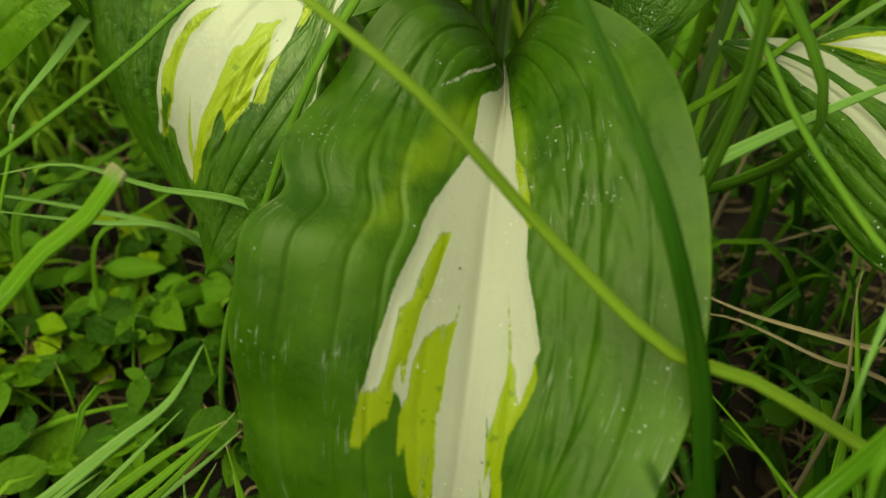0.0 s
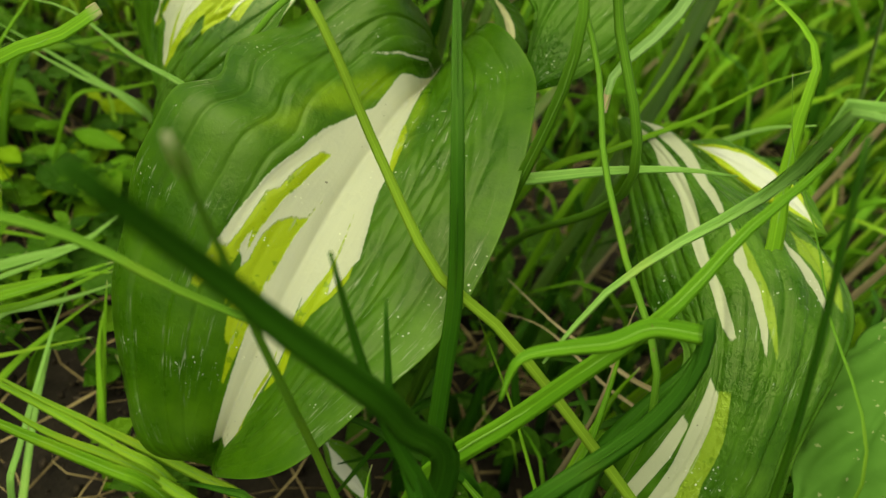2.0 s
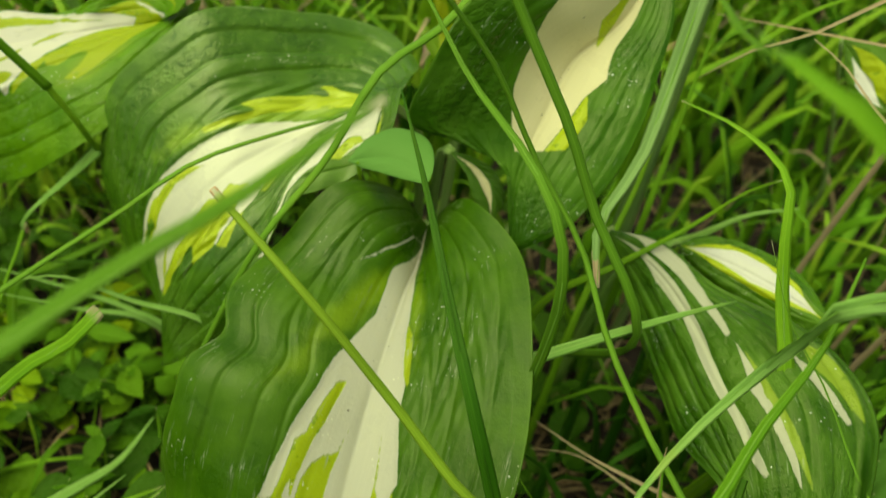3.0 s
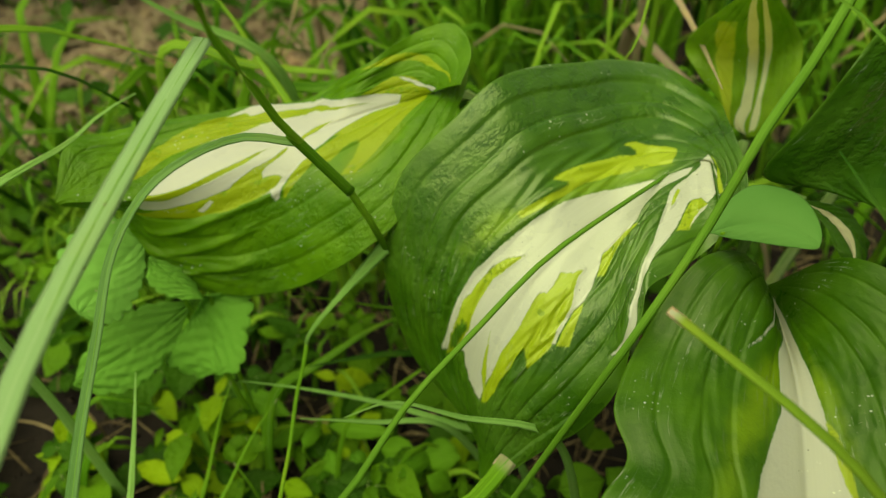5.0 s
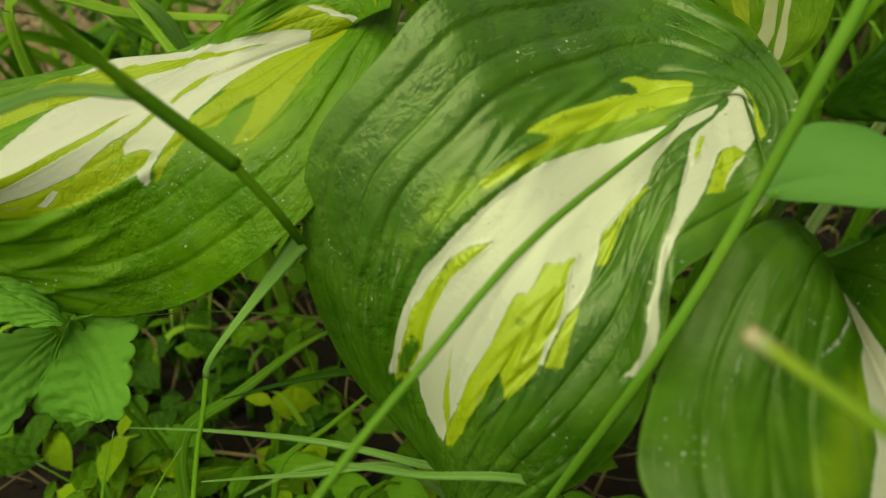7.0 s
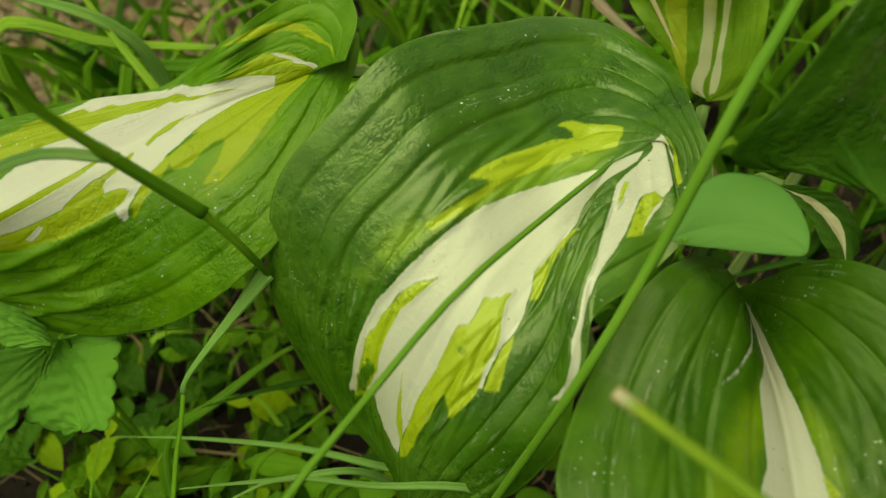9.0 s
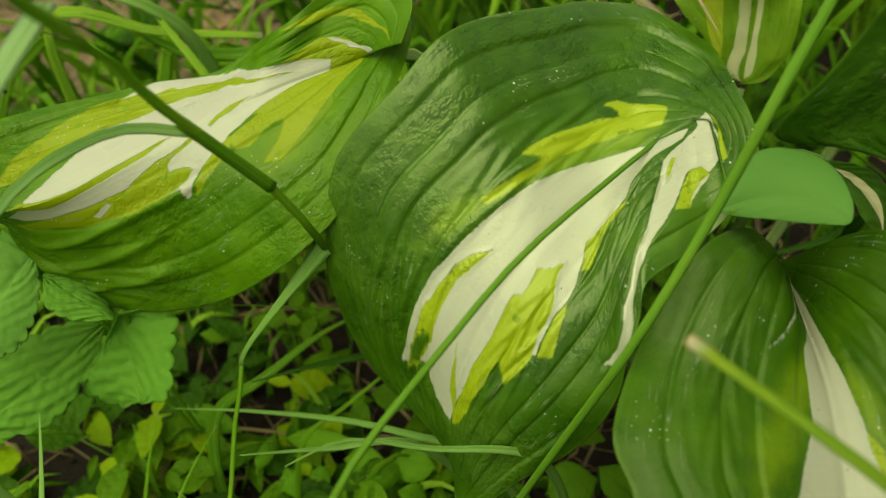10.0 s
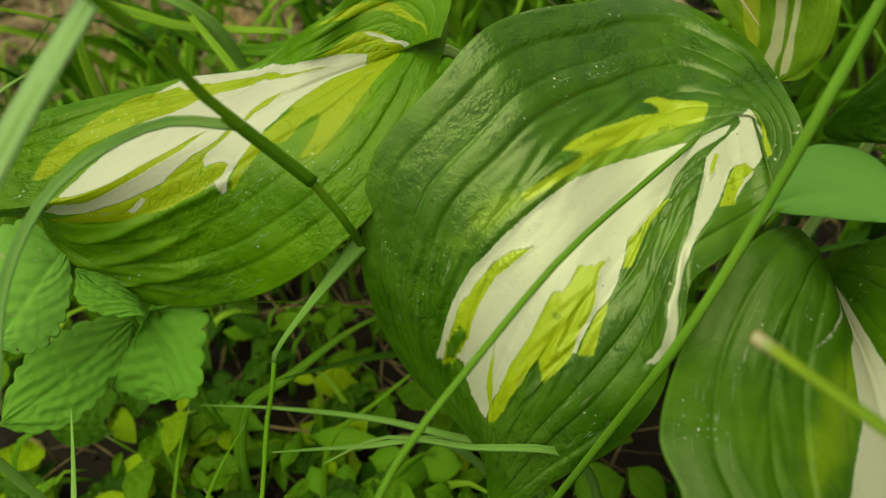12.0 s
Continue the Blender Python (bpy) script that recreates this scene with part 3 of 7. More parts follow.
# ---- hostas ----
plant = holder("hosta_plant", (0.012, 0.212, 0.0), "variegated hosta with cream-centred green leaves, rooted in soil", "hosta")
leaf(plant, "broad green leaf with a cream and lime centre, hanging tip", HOSTA_OLD,
     left=[(0.0126, 0.1782, 0.1294), (-0.001, 0.1726, 0.15), (-0.0185, 0.1597, 0.1586), (-0.0324, 0.1452, 0.1458), (-0.0425, 0.1238, 0.1442), (-0.0406, 0.11, 0.142), (-0.048, 0.0995, 0.1415), (-0.0502, 0.0911, 0.1322), (-0.0526, 0.0846, 0.1205), (-0.0519, 0.0772, 0.1059), (-0.0497, 0.066, 0.0916), (-0.0401, 0.0522, 0.0713), (-0.0261, 0.0411, 0.0561), (-0.0072, 0.0461, 0.0499)],
     mid=[(0.0126, 0.178, 0.1292), (0.0115, 0.156, 0.1325), (0.0079, 0.1309, 0.1363), (0.0031, 0.0972, 0.128), (-0.001, 0.07, 0.1089), (-0.0049, 0.0529, 0.0815), (-0.0083, 0.0454, 0.0497)],
     right=[(0.0132, 0.1779, 0.1297), (0.0244, 0.1631, 0.1578), (0.0417, 0.1395, 0.161), (0.0466, 0.1128, 0.1567), (0.0477, 0.0875, 0.1443), (0.0431, 0.0641, 0.1274), (0.0304, 0.0436, 0.114), (0.0167, 0.0303, 0.095), (-0.0003, 0.0328, 0.0736), (-0.0083, 0.0452, 0.0498)],
     stalk=[(0.013, 0.192, 0.115), (0.015, 0.208, 0.06), (0.014, 0.212, -0.004)], seed=1, veins=5, relief=0.0011, pucker=0.0002, nu=280, nv=100, bulge=(0.12, 0.01),
     marks=[
         ('white', [(0.000, 0.000), (0.034, 0.110), (0.071, 0.097), (0.118, 0.087), (0.193, 0.083), (0.258, 0.107), (0.308, 0.130), (0.352, 0.148), (0.392, 0.184), (0.404, 0.206), (0.435, 0.205), (0.468, 0.229), (0.494, 0.260), (0.518, 0.289), (0.542, 0.315), (0.557, 0.296), (0.573, 0.292), (0.585, 0.276), (0.601, 0.268), (0.604, 0.251), (0.607, 0.212), (0.610, 0.157), (0.651, 0.142), (0.684, 0.160), (0.624, 0.112), (0.675, 0.187), (0.718, 0.240), (0.777, 0.252), (0.814, 0.281), (0.850, 0.382), (0.886, 0.439), (0.925, -0.087), (0.857, -0.082), (0.744, -0.092), (0.677, -0.103), (0.642, -0.106), (0.605, -0.211), (0.626, -0.245), (0.608, -0.275), (0.612, -0.361), (0.615, -0.404), (0.594, -0.389), (0.552, -0.370), (0.516, -0.347), (0.479, -0.318), (0.428, -0.302), (0.375, -0.217), (0.294, -0.123), (0.255, -0.135), (0.211, -0.160), (0.160, -0.090), (0.080, -0.020)]),
         ('lime', [(0.418, -0.152), (0.430, -0.217), (0.448, -0.233), (0.463, -0.240), (0.485, -0.248), (0.508, -0.258), (0.524, -0.307), (0.549, -0.312), (0.579, -0.319), (0.604, -0.337), (0.612, -0.352), (0.616, -0.404), (0.640, -0.418), (0.668, -0.436), (0.670, -0.403), (0.655, -0.375), (0.645, -0.353), (0.637, -0.306), (0.614, -0.290), (0.586, -0.283), (0.577, -0.271), (0.607, -0.245), (0.569, -0.245), (0.525, -0.225), (0.485, -0.183), (0.442, -0.172)]),
         ('lime', [(0.484, -0.058), (0.522, -0.081), (0.535, -0.157), (0.547, -0.192), (0.567, -0.216), (0.581, -0.223), (0.612, -0.226), (0.625, -0.234), (0.639, -0.250), (0.677, -0.245), (0.654, -0.222), (0.698, -0.202), (0.729, -0.181), (0.735, -0.148), (0.798, -0.124), (0.762, -0.113), (0.694, -0.093), (0.632, -0.109), (0.677, -0.103), (0.635, -0.102), (0.602, -0.093), (0.555, -0.091), (0.523, -0.076)]),
         ('lime', [(0.481, 0.137), (0.526, 0.168), (0.558, 0.183), (0.565, 0.209), (0.588, 0.228), (0.605, 0.261), (0.623, 0.264), (0.637, 0.244), (0.657, 0.246), (0.689, 0.260), (0.685, 0.263), (0.724, 0.340), (0.758, 0.294), (0.717, 0.254), (0.674, 0.195), (0.705, 0.173), (0.684, 0.160), (0.651, 0.142), (0.620, 0.151), (0.597, 0.163), (0.574, 0.177), (0.546, 0.167)]),
         ('lime', [(0.585, 0.276), (0.569, 0.295), (0.557, 0.294), (0.572, 0.318), (0.590, 0.307), (0.609, 0.286), (0.617, 0.271), (0.601, 0.268)]),
         ('lime', [(0.698, 0.135), (0.740, 0.195), (0.785, 0.198), (0.848, 0.395), (0.794, 0.234), (0.744, 0.231)]),
         ('pale', [(0.226, -0.141), (0.263, -0.274), (0.312, -0.332), (0.361, -0.388), (0.404, -0.444), (0.452, -0.528), (0.436, -0.447), (0.381, -0.317), (0.326, -0.229), (0.263, -0.134)]),
         ('lime', [(0.302, 0.119), (0.320, 0.164), (0.363, 0.200), (0.401, 0.219), (0.394, 0.184), (0.356, 0.151)]),
         ('pale', [(0.192, 0.134), (0.236, 0.168), (0.310, 0.227), (0.359, 0.243), (0.347, 0.183), (0.299, 0.128), (0.247, 0.099)]),
         ('white', [(0.032, 0.229), (0.103, -0.221), (0.171, -0.247), (0.220, -0.321), (0.255, -0.418), (0.226, -0.322), (0.180, -0.238), (0.093, -0.188)]),
     ])
leaf(plant, "large arched leaf with a wide cream blaze and lime streaks", HOSTA_GLOSSY,
     left=[(-0.0092, 0.1688, 0.1607), (-0.0056, 0.1704, 0.1642), (-0.0029, 0.177, 0.1683), (-0.002, 0.1859, 0.1714), (-0.002, 0.1968, 0.1717), (-0.0004, 0.213, 0.1682), (0.0004, 0.2311, 0.1637), (-0.0135, 0.2475, 0.1654), (-0.0333, 0.241, 0.1729), (-0.0457, 0.2308, 0.1781), (-0.0615, 0.2193, 0.1838), (-0.0741, 0.2079, 0.1858), (-0.0851, 0.2003, 0.1784), (-0.1016, 0.193, 0.1632), (-0.1072, 0.1867, 0.145), (-0.109, 0.1811, 0.1246), (-0.1012, 0.1729, 0.0935), (-0.0805, 0.1533, 0.0792), (-0.0771, 0.1334, 0.0824)],
     mid=[(-0.0082, 0.1984, 0.1651), (-0.0224, 0.1928, 0.1616), (-0.0353, 0.1856, 0.1568), (-0.0562, 0.1667, 0.1508), (-0.071, 0.1539, 0.1327), (-0.0773, 0.1455, 0.108), (-0.0771, 0.1334, 0.0824)],
     right=[(-0.0092, 0.1688, 0.1607), (-0.0156, 0.1647, 0.1566), (-0.0236, 0.1586, 0.1563), (-0.0296, 0.1546, 0.1562), (-0.0324, 0.1513, 0.1552), (-0.0335, 0.1465, 0.1509), (-0.0362, 0.1412, 0.1437), (-0.0383, 0.137, 0.1306), (-0.0464, 0.1338, 0.1155), (-0.0591, 0.1328, 0.1012), (-0.0685, 0.1306, 0.092), (-0.0771, 0.1334, 0.0824)],
     stalk=[(0.004, 0.207, 0.150), (0.008, 0.212, 0.09), (0.010, 0.213, -0.004)], seed=2, veins=7, pucker=0.0006, relief=0.0013, nu=340, nv=110, ease=1.5, bulge=(-0.02, 0.05),
     marks=[
         ('white', [(0.107, 0.058), (0.255, -0.013), (0.331, -0.075), (0.397, -0.141), (0.455, -0.187), (0.497, -0.219), (0.527, -0.239), (0.556, -0.256), (0.596, -0.270), (0.637, -0.297), (0.668, -0.344), (0.707, -0.373), (0.745, -0.401), (0.779, -0.453), (0.802, -0.496), (0.798, -0.432), (0.783, -0.293), (0.790, -0.249), (0.807, -0.235), (0.832, -0.173), (0.849, -0.080), (0.856, -0.014), (0.838, 0.000), (0.806, 0.051), (0.762, 0.116), (0.719, 0.161), (0.680, 0.223), (0.629, 0.384), (0.623, 0.404), (0.605, 0.376), (0.581, 0.356), (0.562, 0.339), (0.546, 0.347), (0.527, 0.344), (0.501, 0.319), (0.472, 0.267), (0.450, 0.211), (0.403, 0.235), (0.354, 0.245), (0.313, 0.267), (0.282, 0.211), (0.244, 0.179), (0.208, 0.173), (0.162, 0.159), (0.122, 0.126)]),
         ('lime', [(0.593, -0.139), (0.603, -0.167), (0.614, -0.202), (0.636, -0.244), (0.647, -0.256), (0.663, -0.270), (0.676, -0.289), (0.692, -0.299), (0.708, -0.330), (0.730, -0.331), (0.753, -0.366), (0.781, -0.395), (0.799, -0.421), (0.792, -0.337), (0.770, -0.267), (0.746, -0.237), (0.729, -0.239), (0.689, -0.227), (0.657, -0.216), (0.638, -0.184), (0.607, -0.155)]),
         ('green', [(0.723, -0.301), (0.740, -0.305), (0.752, -0.353), (0.769, -0.388), (0.783, -0.395), (0.800, -0.416), (0.791, -0.320), (0.749, -0.239), (0.734, -0.245), (0.736, -0.278)]),
         ('lime', [(0.728, -0.073), (0.745, -0.066), (0.772, -0.056), (0.802, -0.041), (0.846, 0.017), (0.830, 0.051), (0.797, -0.004), (0.765, -0.035), (0.744, -0.055)]),
         ('lime', [(0.509, 0.194), (0.521, 0.163), (0.536, 0.151), (0.557, 0.087), (0.583, 0.109), (0.600, 0.109), (0.612, 0.067), (0.629, 0.067), (0.652, 0.085), (0.680, 0.102), (0.713, 0.094), (0.740, 0.078), (0.767, 0.085), (0.802, 0.073), (0.851, 0.027), (0.834, 0.140), (0.800, 0.203), (0.772, 0.203), (0.735, 0.234), (0.713, 0.220), (0.687, 0.224), (0.691, 0.308), (0.696, 0.360), (0.668, 0.379), (0.654, 0.384), (0.637, 0.387), (0.625, 0.375), (0.606, 0.341), (0.584, 0.330), (0.562, 0.307), (0.551, 0.267), (0.538, 0.217), (0.526, 0.194)]),
         ('lime', [(0.536, 0.354), (0.558, 0.350), (0.576, 0.370), (0.597, 0.389), (0.615, 0.419), (0.593, 0.484), (0.575, 0.438), (0.558, 0.400)]),
         ('lime', [(0.448, 0.222), (0.475, 0.295), (0.459, 0.330), (0.415, 0.290), (0.366, 0.272), (0.309, 0.298), (0.352, 0.246), (0.403, 0.229)]),
         ('white', [(0.106, -0.341), (0.099, -0.203), (0.077, 0.059), (0.120, 0.163), (0.160, 0.213), (0.185, 0.264), (0.196, 0.402), (0.213, 0.536), (0.228, 0.657), (0.246, 0.730), (0.283, 0.736), (0.318, 0.775), (0.355, 0.777), (0.379, 0.841), (0.418, 0.843), (0.463, 0.806), (0.493, 0.771), (0.460, 0.845), (0.407, 0.923), (0.348, 0.977), (0.324, 0.950), (0.316, 0.844), (0.286, 0.828), (0.243, 0.850), (0.216, 0.777), (0.187, 0.721), (0.157, 0.631), (0.140, 0.562), (0.121, 0.462), (0.105, 0.428), (0.078, 0.429), (0.055, 0.509), (0.035, 0.482), (0.016, 0.435), (0.011, -0.352), (0.030, -0.194)]),
         ('lime', [(0.078, 0.439), (0.103, 0.439), (0.127, 0.529), (0.142, 0.618), (0.152, 0.663), (0.118, 0.703), (0.105, 0.646), (0.084, 0.550), (0.057, 0.522)]),
         ('white', [(0.052, 0.525), (0.080, 0.539), (0.101, 0.614), (0.113, 0.691), (0.102, 0.650), (0.082, 0.587), (0.060, 0.555)]),
         ('lime', [(0.090, -0.343), (0.022, -0.298), (0.002, -0.517), (0.010, -0.546), (0.020, -0.394), (0.059, -0.291)]),
         ('lime', [(0.158, 0.265), (0.172, 0.333), (0.179, 0.433), (0.169, 0.411), (0.157, 0.350), (0.148, 0.287)]),
         ('lime', [(0.224, -0.281), (0.248, -0.296), (0.264, -0.290), (0.291, -0.310), (0.314, -0.360), (0.332, -0.366), (0.310, -0.299), (0.308, -0.255), (0.327, -0.267), (0.346, -0.293), (0.380, -0.318), (0.412, -0.334), (0.447, -0.349), (0.467, -0.356), (0.482, -0.358), (0.475, -0.326), (0.464, -0.300), (0.470, -0.276), (0.486, -0.275), (0.515, -0.295), (0.537, -0.316), (0.558, -0.337), (0.558, -0.309), (0.538, -0.286), (0.510, -0.266), (0.480, -0.247), (0.456, -0.252), (0.434, -0.249), (0.401, -0.226), (0.376, -0.217), (0.340, -0.178), (0.302, -0.148), (0.263, -0.143), (0.220, -0.139), (0.217, -0.209)]),
         ('pale', [(0.555, -0.347), (0.580, -0.368), (0.612, -0.437), (0.633, -0.449), (0.635, -0.409), (0.607, -0.344), (0.575, -0.307), (0.557, -0.297)]),
         ('pale', [(0.217, -0.119), (0.328, -0.160), (0.412, -0.229), (0.463, -0.248), (0.529, -0.279), (0.559, -0.287), (0.525, -0.245), (0.464, -0.203), (0.382, -0.152), (0.273, -0.063)]),
     ])
leaf(plant, "long drooping leaf with cream and lime stripes, curled edge", HOSTA_YOUNG,
     left=[(-0.084, 0.2148, 0.1803), (-0.0809, 0.2254, 0.1859), (-0.0868, 0.2363, 0.1894), (-0.0995, 0.2368, 0.1861), (-0.1153, 0.2293, 0.1795), (-0.1293, 0.2419, 0.1653), (-0.1416, 0.2355, 0.1614), (-0.1659, 0.2282, 0.1624), (-0.1855, 0.2195, 0.1641), (-0.1996, 0.2099, 0.1666), (-0.209, 0.1989, 0.1701), (-0.2079, 0.1793, 0.1621)],
     mid=[(-0.0965, 0.2261, 0.1686), (-0.1176, 0.2184, 0.167), (-0.1386, 0.2102, 0.1634), (-0.1593, 0.2004, 0.1598), (-0.1809, 0.1892, 0.156), (-0.207, 0.1799, 0.1617)],
     right=[(-0.0933, 0.2277, 0.1706), (-0.0873, 0.2314, 0.1738), (-0.0823, 0.2333, 0.1764), (-0.0829, 0.226, 0.1718), (-0.0865, 0.2148, 0.1678), (-0.0904, 0.2031, 0.1624), (-0.1001, 0.1888, 0.1515), (-0.1136, 0.1797, 0.1427), (-0.1281, 0.1781, 0.1319), (-0.1426, 0.1811, 0.121), (-0.1607, 0.1846, 0.1131), (-0.1752, 0.1878, 0.1112), (-0.1909, 0.1914, 0.1127), (-0.2014, 0.1955, 0.1195), (-0.203, 0.1985, 0.1321), (-0.1991, 0.1969, 0.1423), (-0.2069, 0.1793, 0.161)],
     stalk=[(-0.075, 0.238, 0.155), (-0.03, 0.235, 0.09), (0.004, 0.218, -0.004)], seed=3, veins=6, relief=0.0011, pucker=0.0003, nu=300, nv=90, ease=1.2, bulge=(-0.03, 0.05), folds=[[(0.787, 0.466), (0.683, 0.344), (0.590, 0.313), (0.497, 0.321)], [(0.774, 0.719), (0.719, 0.626), (0.643, 0.538), (0.581, 0.488)], [(0.748, 0.885), (0.677, 0.785), (0.593, 0.730)]],
     marks=[
         ('white', [(0.078, 0.226), (0.131, -0.117), (0.203, -0.219), (0.266, -0.334), (0.392, -0.572), (0.494, -0.945), (0.536, -0.990), (0.576, -1.000), (0.597, -0.932), (0.621, -0.859), (0.609, -0.630), (0.650, -0.478), (0.706, -0.342), (0.767, -0.203), (0.818, -0.072), (0.854, 0.165), (0.825, 0.207), (0.780, 0.189), (0.701, 0.201), (0.659, 0.200), (0.622, 0.205), (0.588, 0.283), (0.551, 0.294), (0.519, 0.305), (0.512, 0.378), (0.500, 0.366), (0.488, 0.307), (0.467, 0.267), (0.443, 0.241), (0.418, 0.221), (0.396, 0.171), (0.359, 0.137), (0.329, 0.099), (0.298, 0.068), (0.250, 0.043), (0.200, 0.020), (0.149, 0.023), (0.089, -0.001)]),
         ('lime', [(0.204, -0.086), (0.280, -0.233), (0.362, -0.354), (0.457, -0.655), (0.495, -0.743), (0.520, -0.757), (0.550, -0.833), (0.578, -0.798), (0.588, -0.867), (0.619, -0.846), (0.646, -0.837), (0.673, -0.807), (0.712, -0.723), (0.763, -0.601), (0.801, -0.494), (0.827, -0.350), (0.839, -0.268), (0.822, -0.277), (0.787, -0.354), (0.747, -0.451), (0.706, -0.486), (0.660, -0.497), (0.603, -0.497), (0.553, -0.589), (0.519, -0.616), (0.484, -0.563), (0.396, -0.332), (0.302, -0.242)]),
         ('lime', [(0.516, -0.013), (0.550, -0.021), (0.590, -0.005), (0.629, 0.006), (0.682, -0.002), (0.727, -0.006), (0.768, -0.020), (0.801, -0.027), (0.831, -0.045), (0.849, 0.030), (0.812, 0.060), (0.784, 0.078), (0.762, 0.067), (0.744, 0.061), (0.708, 0.050), (0.669, 0.050), (0.617, 0.041), (0.577, 0.029)]),
         ('lime', [(0.331, -0.062), (0.384, -0.049), (0.418, -0.006), (0.436, 0.030), (0.428, 0.054), (0.408, 0.024), (0.373, 0.005)]),
         ('lime', [(0.462, 0.042), (0.490, 0.072), (0.525, 0.089), (0.553, 0.090), (0.587, 0.111), (0.610, 0.135), (0.623, 0.161), (0.652, 0.164), (0.695, 0.167), (0.742, 0.162), (0.780, 0.183), (0.832, 0.301), (0.817, 0.300), (0.761, 0.268), (0.706, 0.289), (0.669, 0.288), (0.643, 0.296), (0.619, 0.298), (0.589, 0.290), (0.564, 0.295), (0.531, 0.292), (0.503, 0.278), (0.482, 0.244), (0.498, 0.208), (0.520, 0.188), (0.536, 0.188), (0.536, 0.142), (0.524, 0.122), (0.491, 0.100), (0.466, 0.077)]),
         ('white', [(0.668, 0.188), (0.683, 0.222), (0.699, 0.244), (0.683, 0.270), (0.669, 0.249), (0.661, 0.212)]),
         ('lime', [(0.084, 0.308), (0.102, 0.053), (0.189, 0.046), (0.251, 0.049), (0.299, 0.073), (0.329, 0.108), (0.317, 0.122), (0.347, 0.155), (0.391, 0.196), (0.387, 0.268), (0.362, 0.295), (0.333, 0.256), (0.306, 0.234), (0.287, 0.242), (0.286, 0.280), (0.316, 0.374), (0.339, 0.415), (0.350, 0.436), (0.328, 0.472), (0.306, 0.445), (0.273, 0.422), (0.224, 0.384), (0.170, 0.352), (0.102, 0.344)]),
         ('lime', [(0.395, 0.181), (0.432, 0.216), (0.457, 0.253), (0.477, 0.316), (0.487, 0.378), (0.468, 0.338), (0.435, 0.296), (0.415, 0.265), (0.394, 0.225)]),
         ('lime', [(0.302, -0.921), (0.254, -0.864), (0.202, -0.745), (0.154, -0.628), (0.113, -0.558), (0.061, -0.552), (0.016, -0.691), (0.078, -0.515), (0.120, -0.511), (0.182, -0.626), (0.233, -0.718)]),
         ('lime', [(0.268, -0.355), (0.233, -0.402), (0.198, -0.432), (0.154, -0.366), (0.087, -0.265), (0.011, -0.196), (0.080, 0.292), (0.134, -0.132), (0.204, -0.227)]),
         ('green', [(0.224, -0.330), (0.190, -0.282), (0.126, -0.184), (0.179, -0.236)]),
         ('white', [(0.182, -0.412), (0.133, -0.317), (0.069, -0.266), (0.011, -0.342), (0.013, -0.231), (0.101, -0.239), (0.155, -0.326)]),
         ('pale', [(0.284, 0.257), (0.327, 0.387), (0.346, 0.444), (0.385, 0.475), (0.348, 0.541), (0.276, 0.506), (0.201, 0.419)]),
     ])
leaf(plant, "dark green leaf with a broad pale yellow centre", HOSTA_DEEP,
     left=[(0.0777, 0.2294, 0.2178), (0.0476, 0.2065, 0.224), (0.0211, 0.1844, 0.2201), (0.0075, 0.1789, 0.1936), (0.0027, 0.1838, 0.1699), (0.0194, 0.1818, 0.1661), (0.0345, 0.1775, 0.1666), (0.0386, 0.1671, 0.155), (0.0419, 0.1568, 0.1415)],
     mid=[(0.0783, 0.2296, 0.2175), (0.0695, 0.215, 0.2002), (0.0541, 0.2022, 0.1894), (0.0468, 0.1863, 0.177), (0.0405, 0.1722, 0.1607), (0.0423, 0.1569, 0.1415)],
     right=[(0.0791, 0.2295, 0.2178), (0.084, 0.2127, 0.2059), (0.081, 0.1966, 0.1929), (0.0769, 0.1813, 0.1798), (0.069, 0.1686, 0.1658), (0.057, 0.1596, 0.1521), (0.0417, 0.1569, 0.141)],
     relief=0.0009, stalk=[(0.088, 0.250, 0.200), (0.065, 0.250, 0.11), (0.022, 0.218, -0.004)], seed=4, bulge=(0.08, 0.08),
     marks=[
         ('lime', [(0.611, 0.229), (0.678, 0.188), (0.651, 0.375), (0.557, 0.417), (0.497, 0.312)]),
         ('white', [(0.154, -1.0), (0.289, -0.646), (0.416, -0.417), (0.53, -0.354), (0.651, -0.188), (0.711, -0.125), (0.685, 0.167), (0.624, 0.208), (0.503, 0.292), (0.423, 0.417), (0.309, 0.25), (0.228, 0.188), (0.067, 0.083), (0.02, -0.521)]),
         ('lime', [(0.074, -0.771), (0.195, -0.229), (0.262, -0.188), (0.342, 0.083), (0.242, -0.062), (0.107, -0.208)]),
     ])
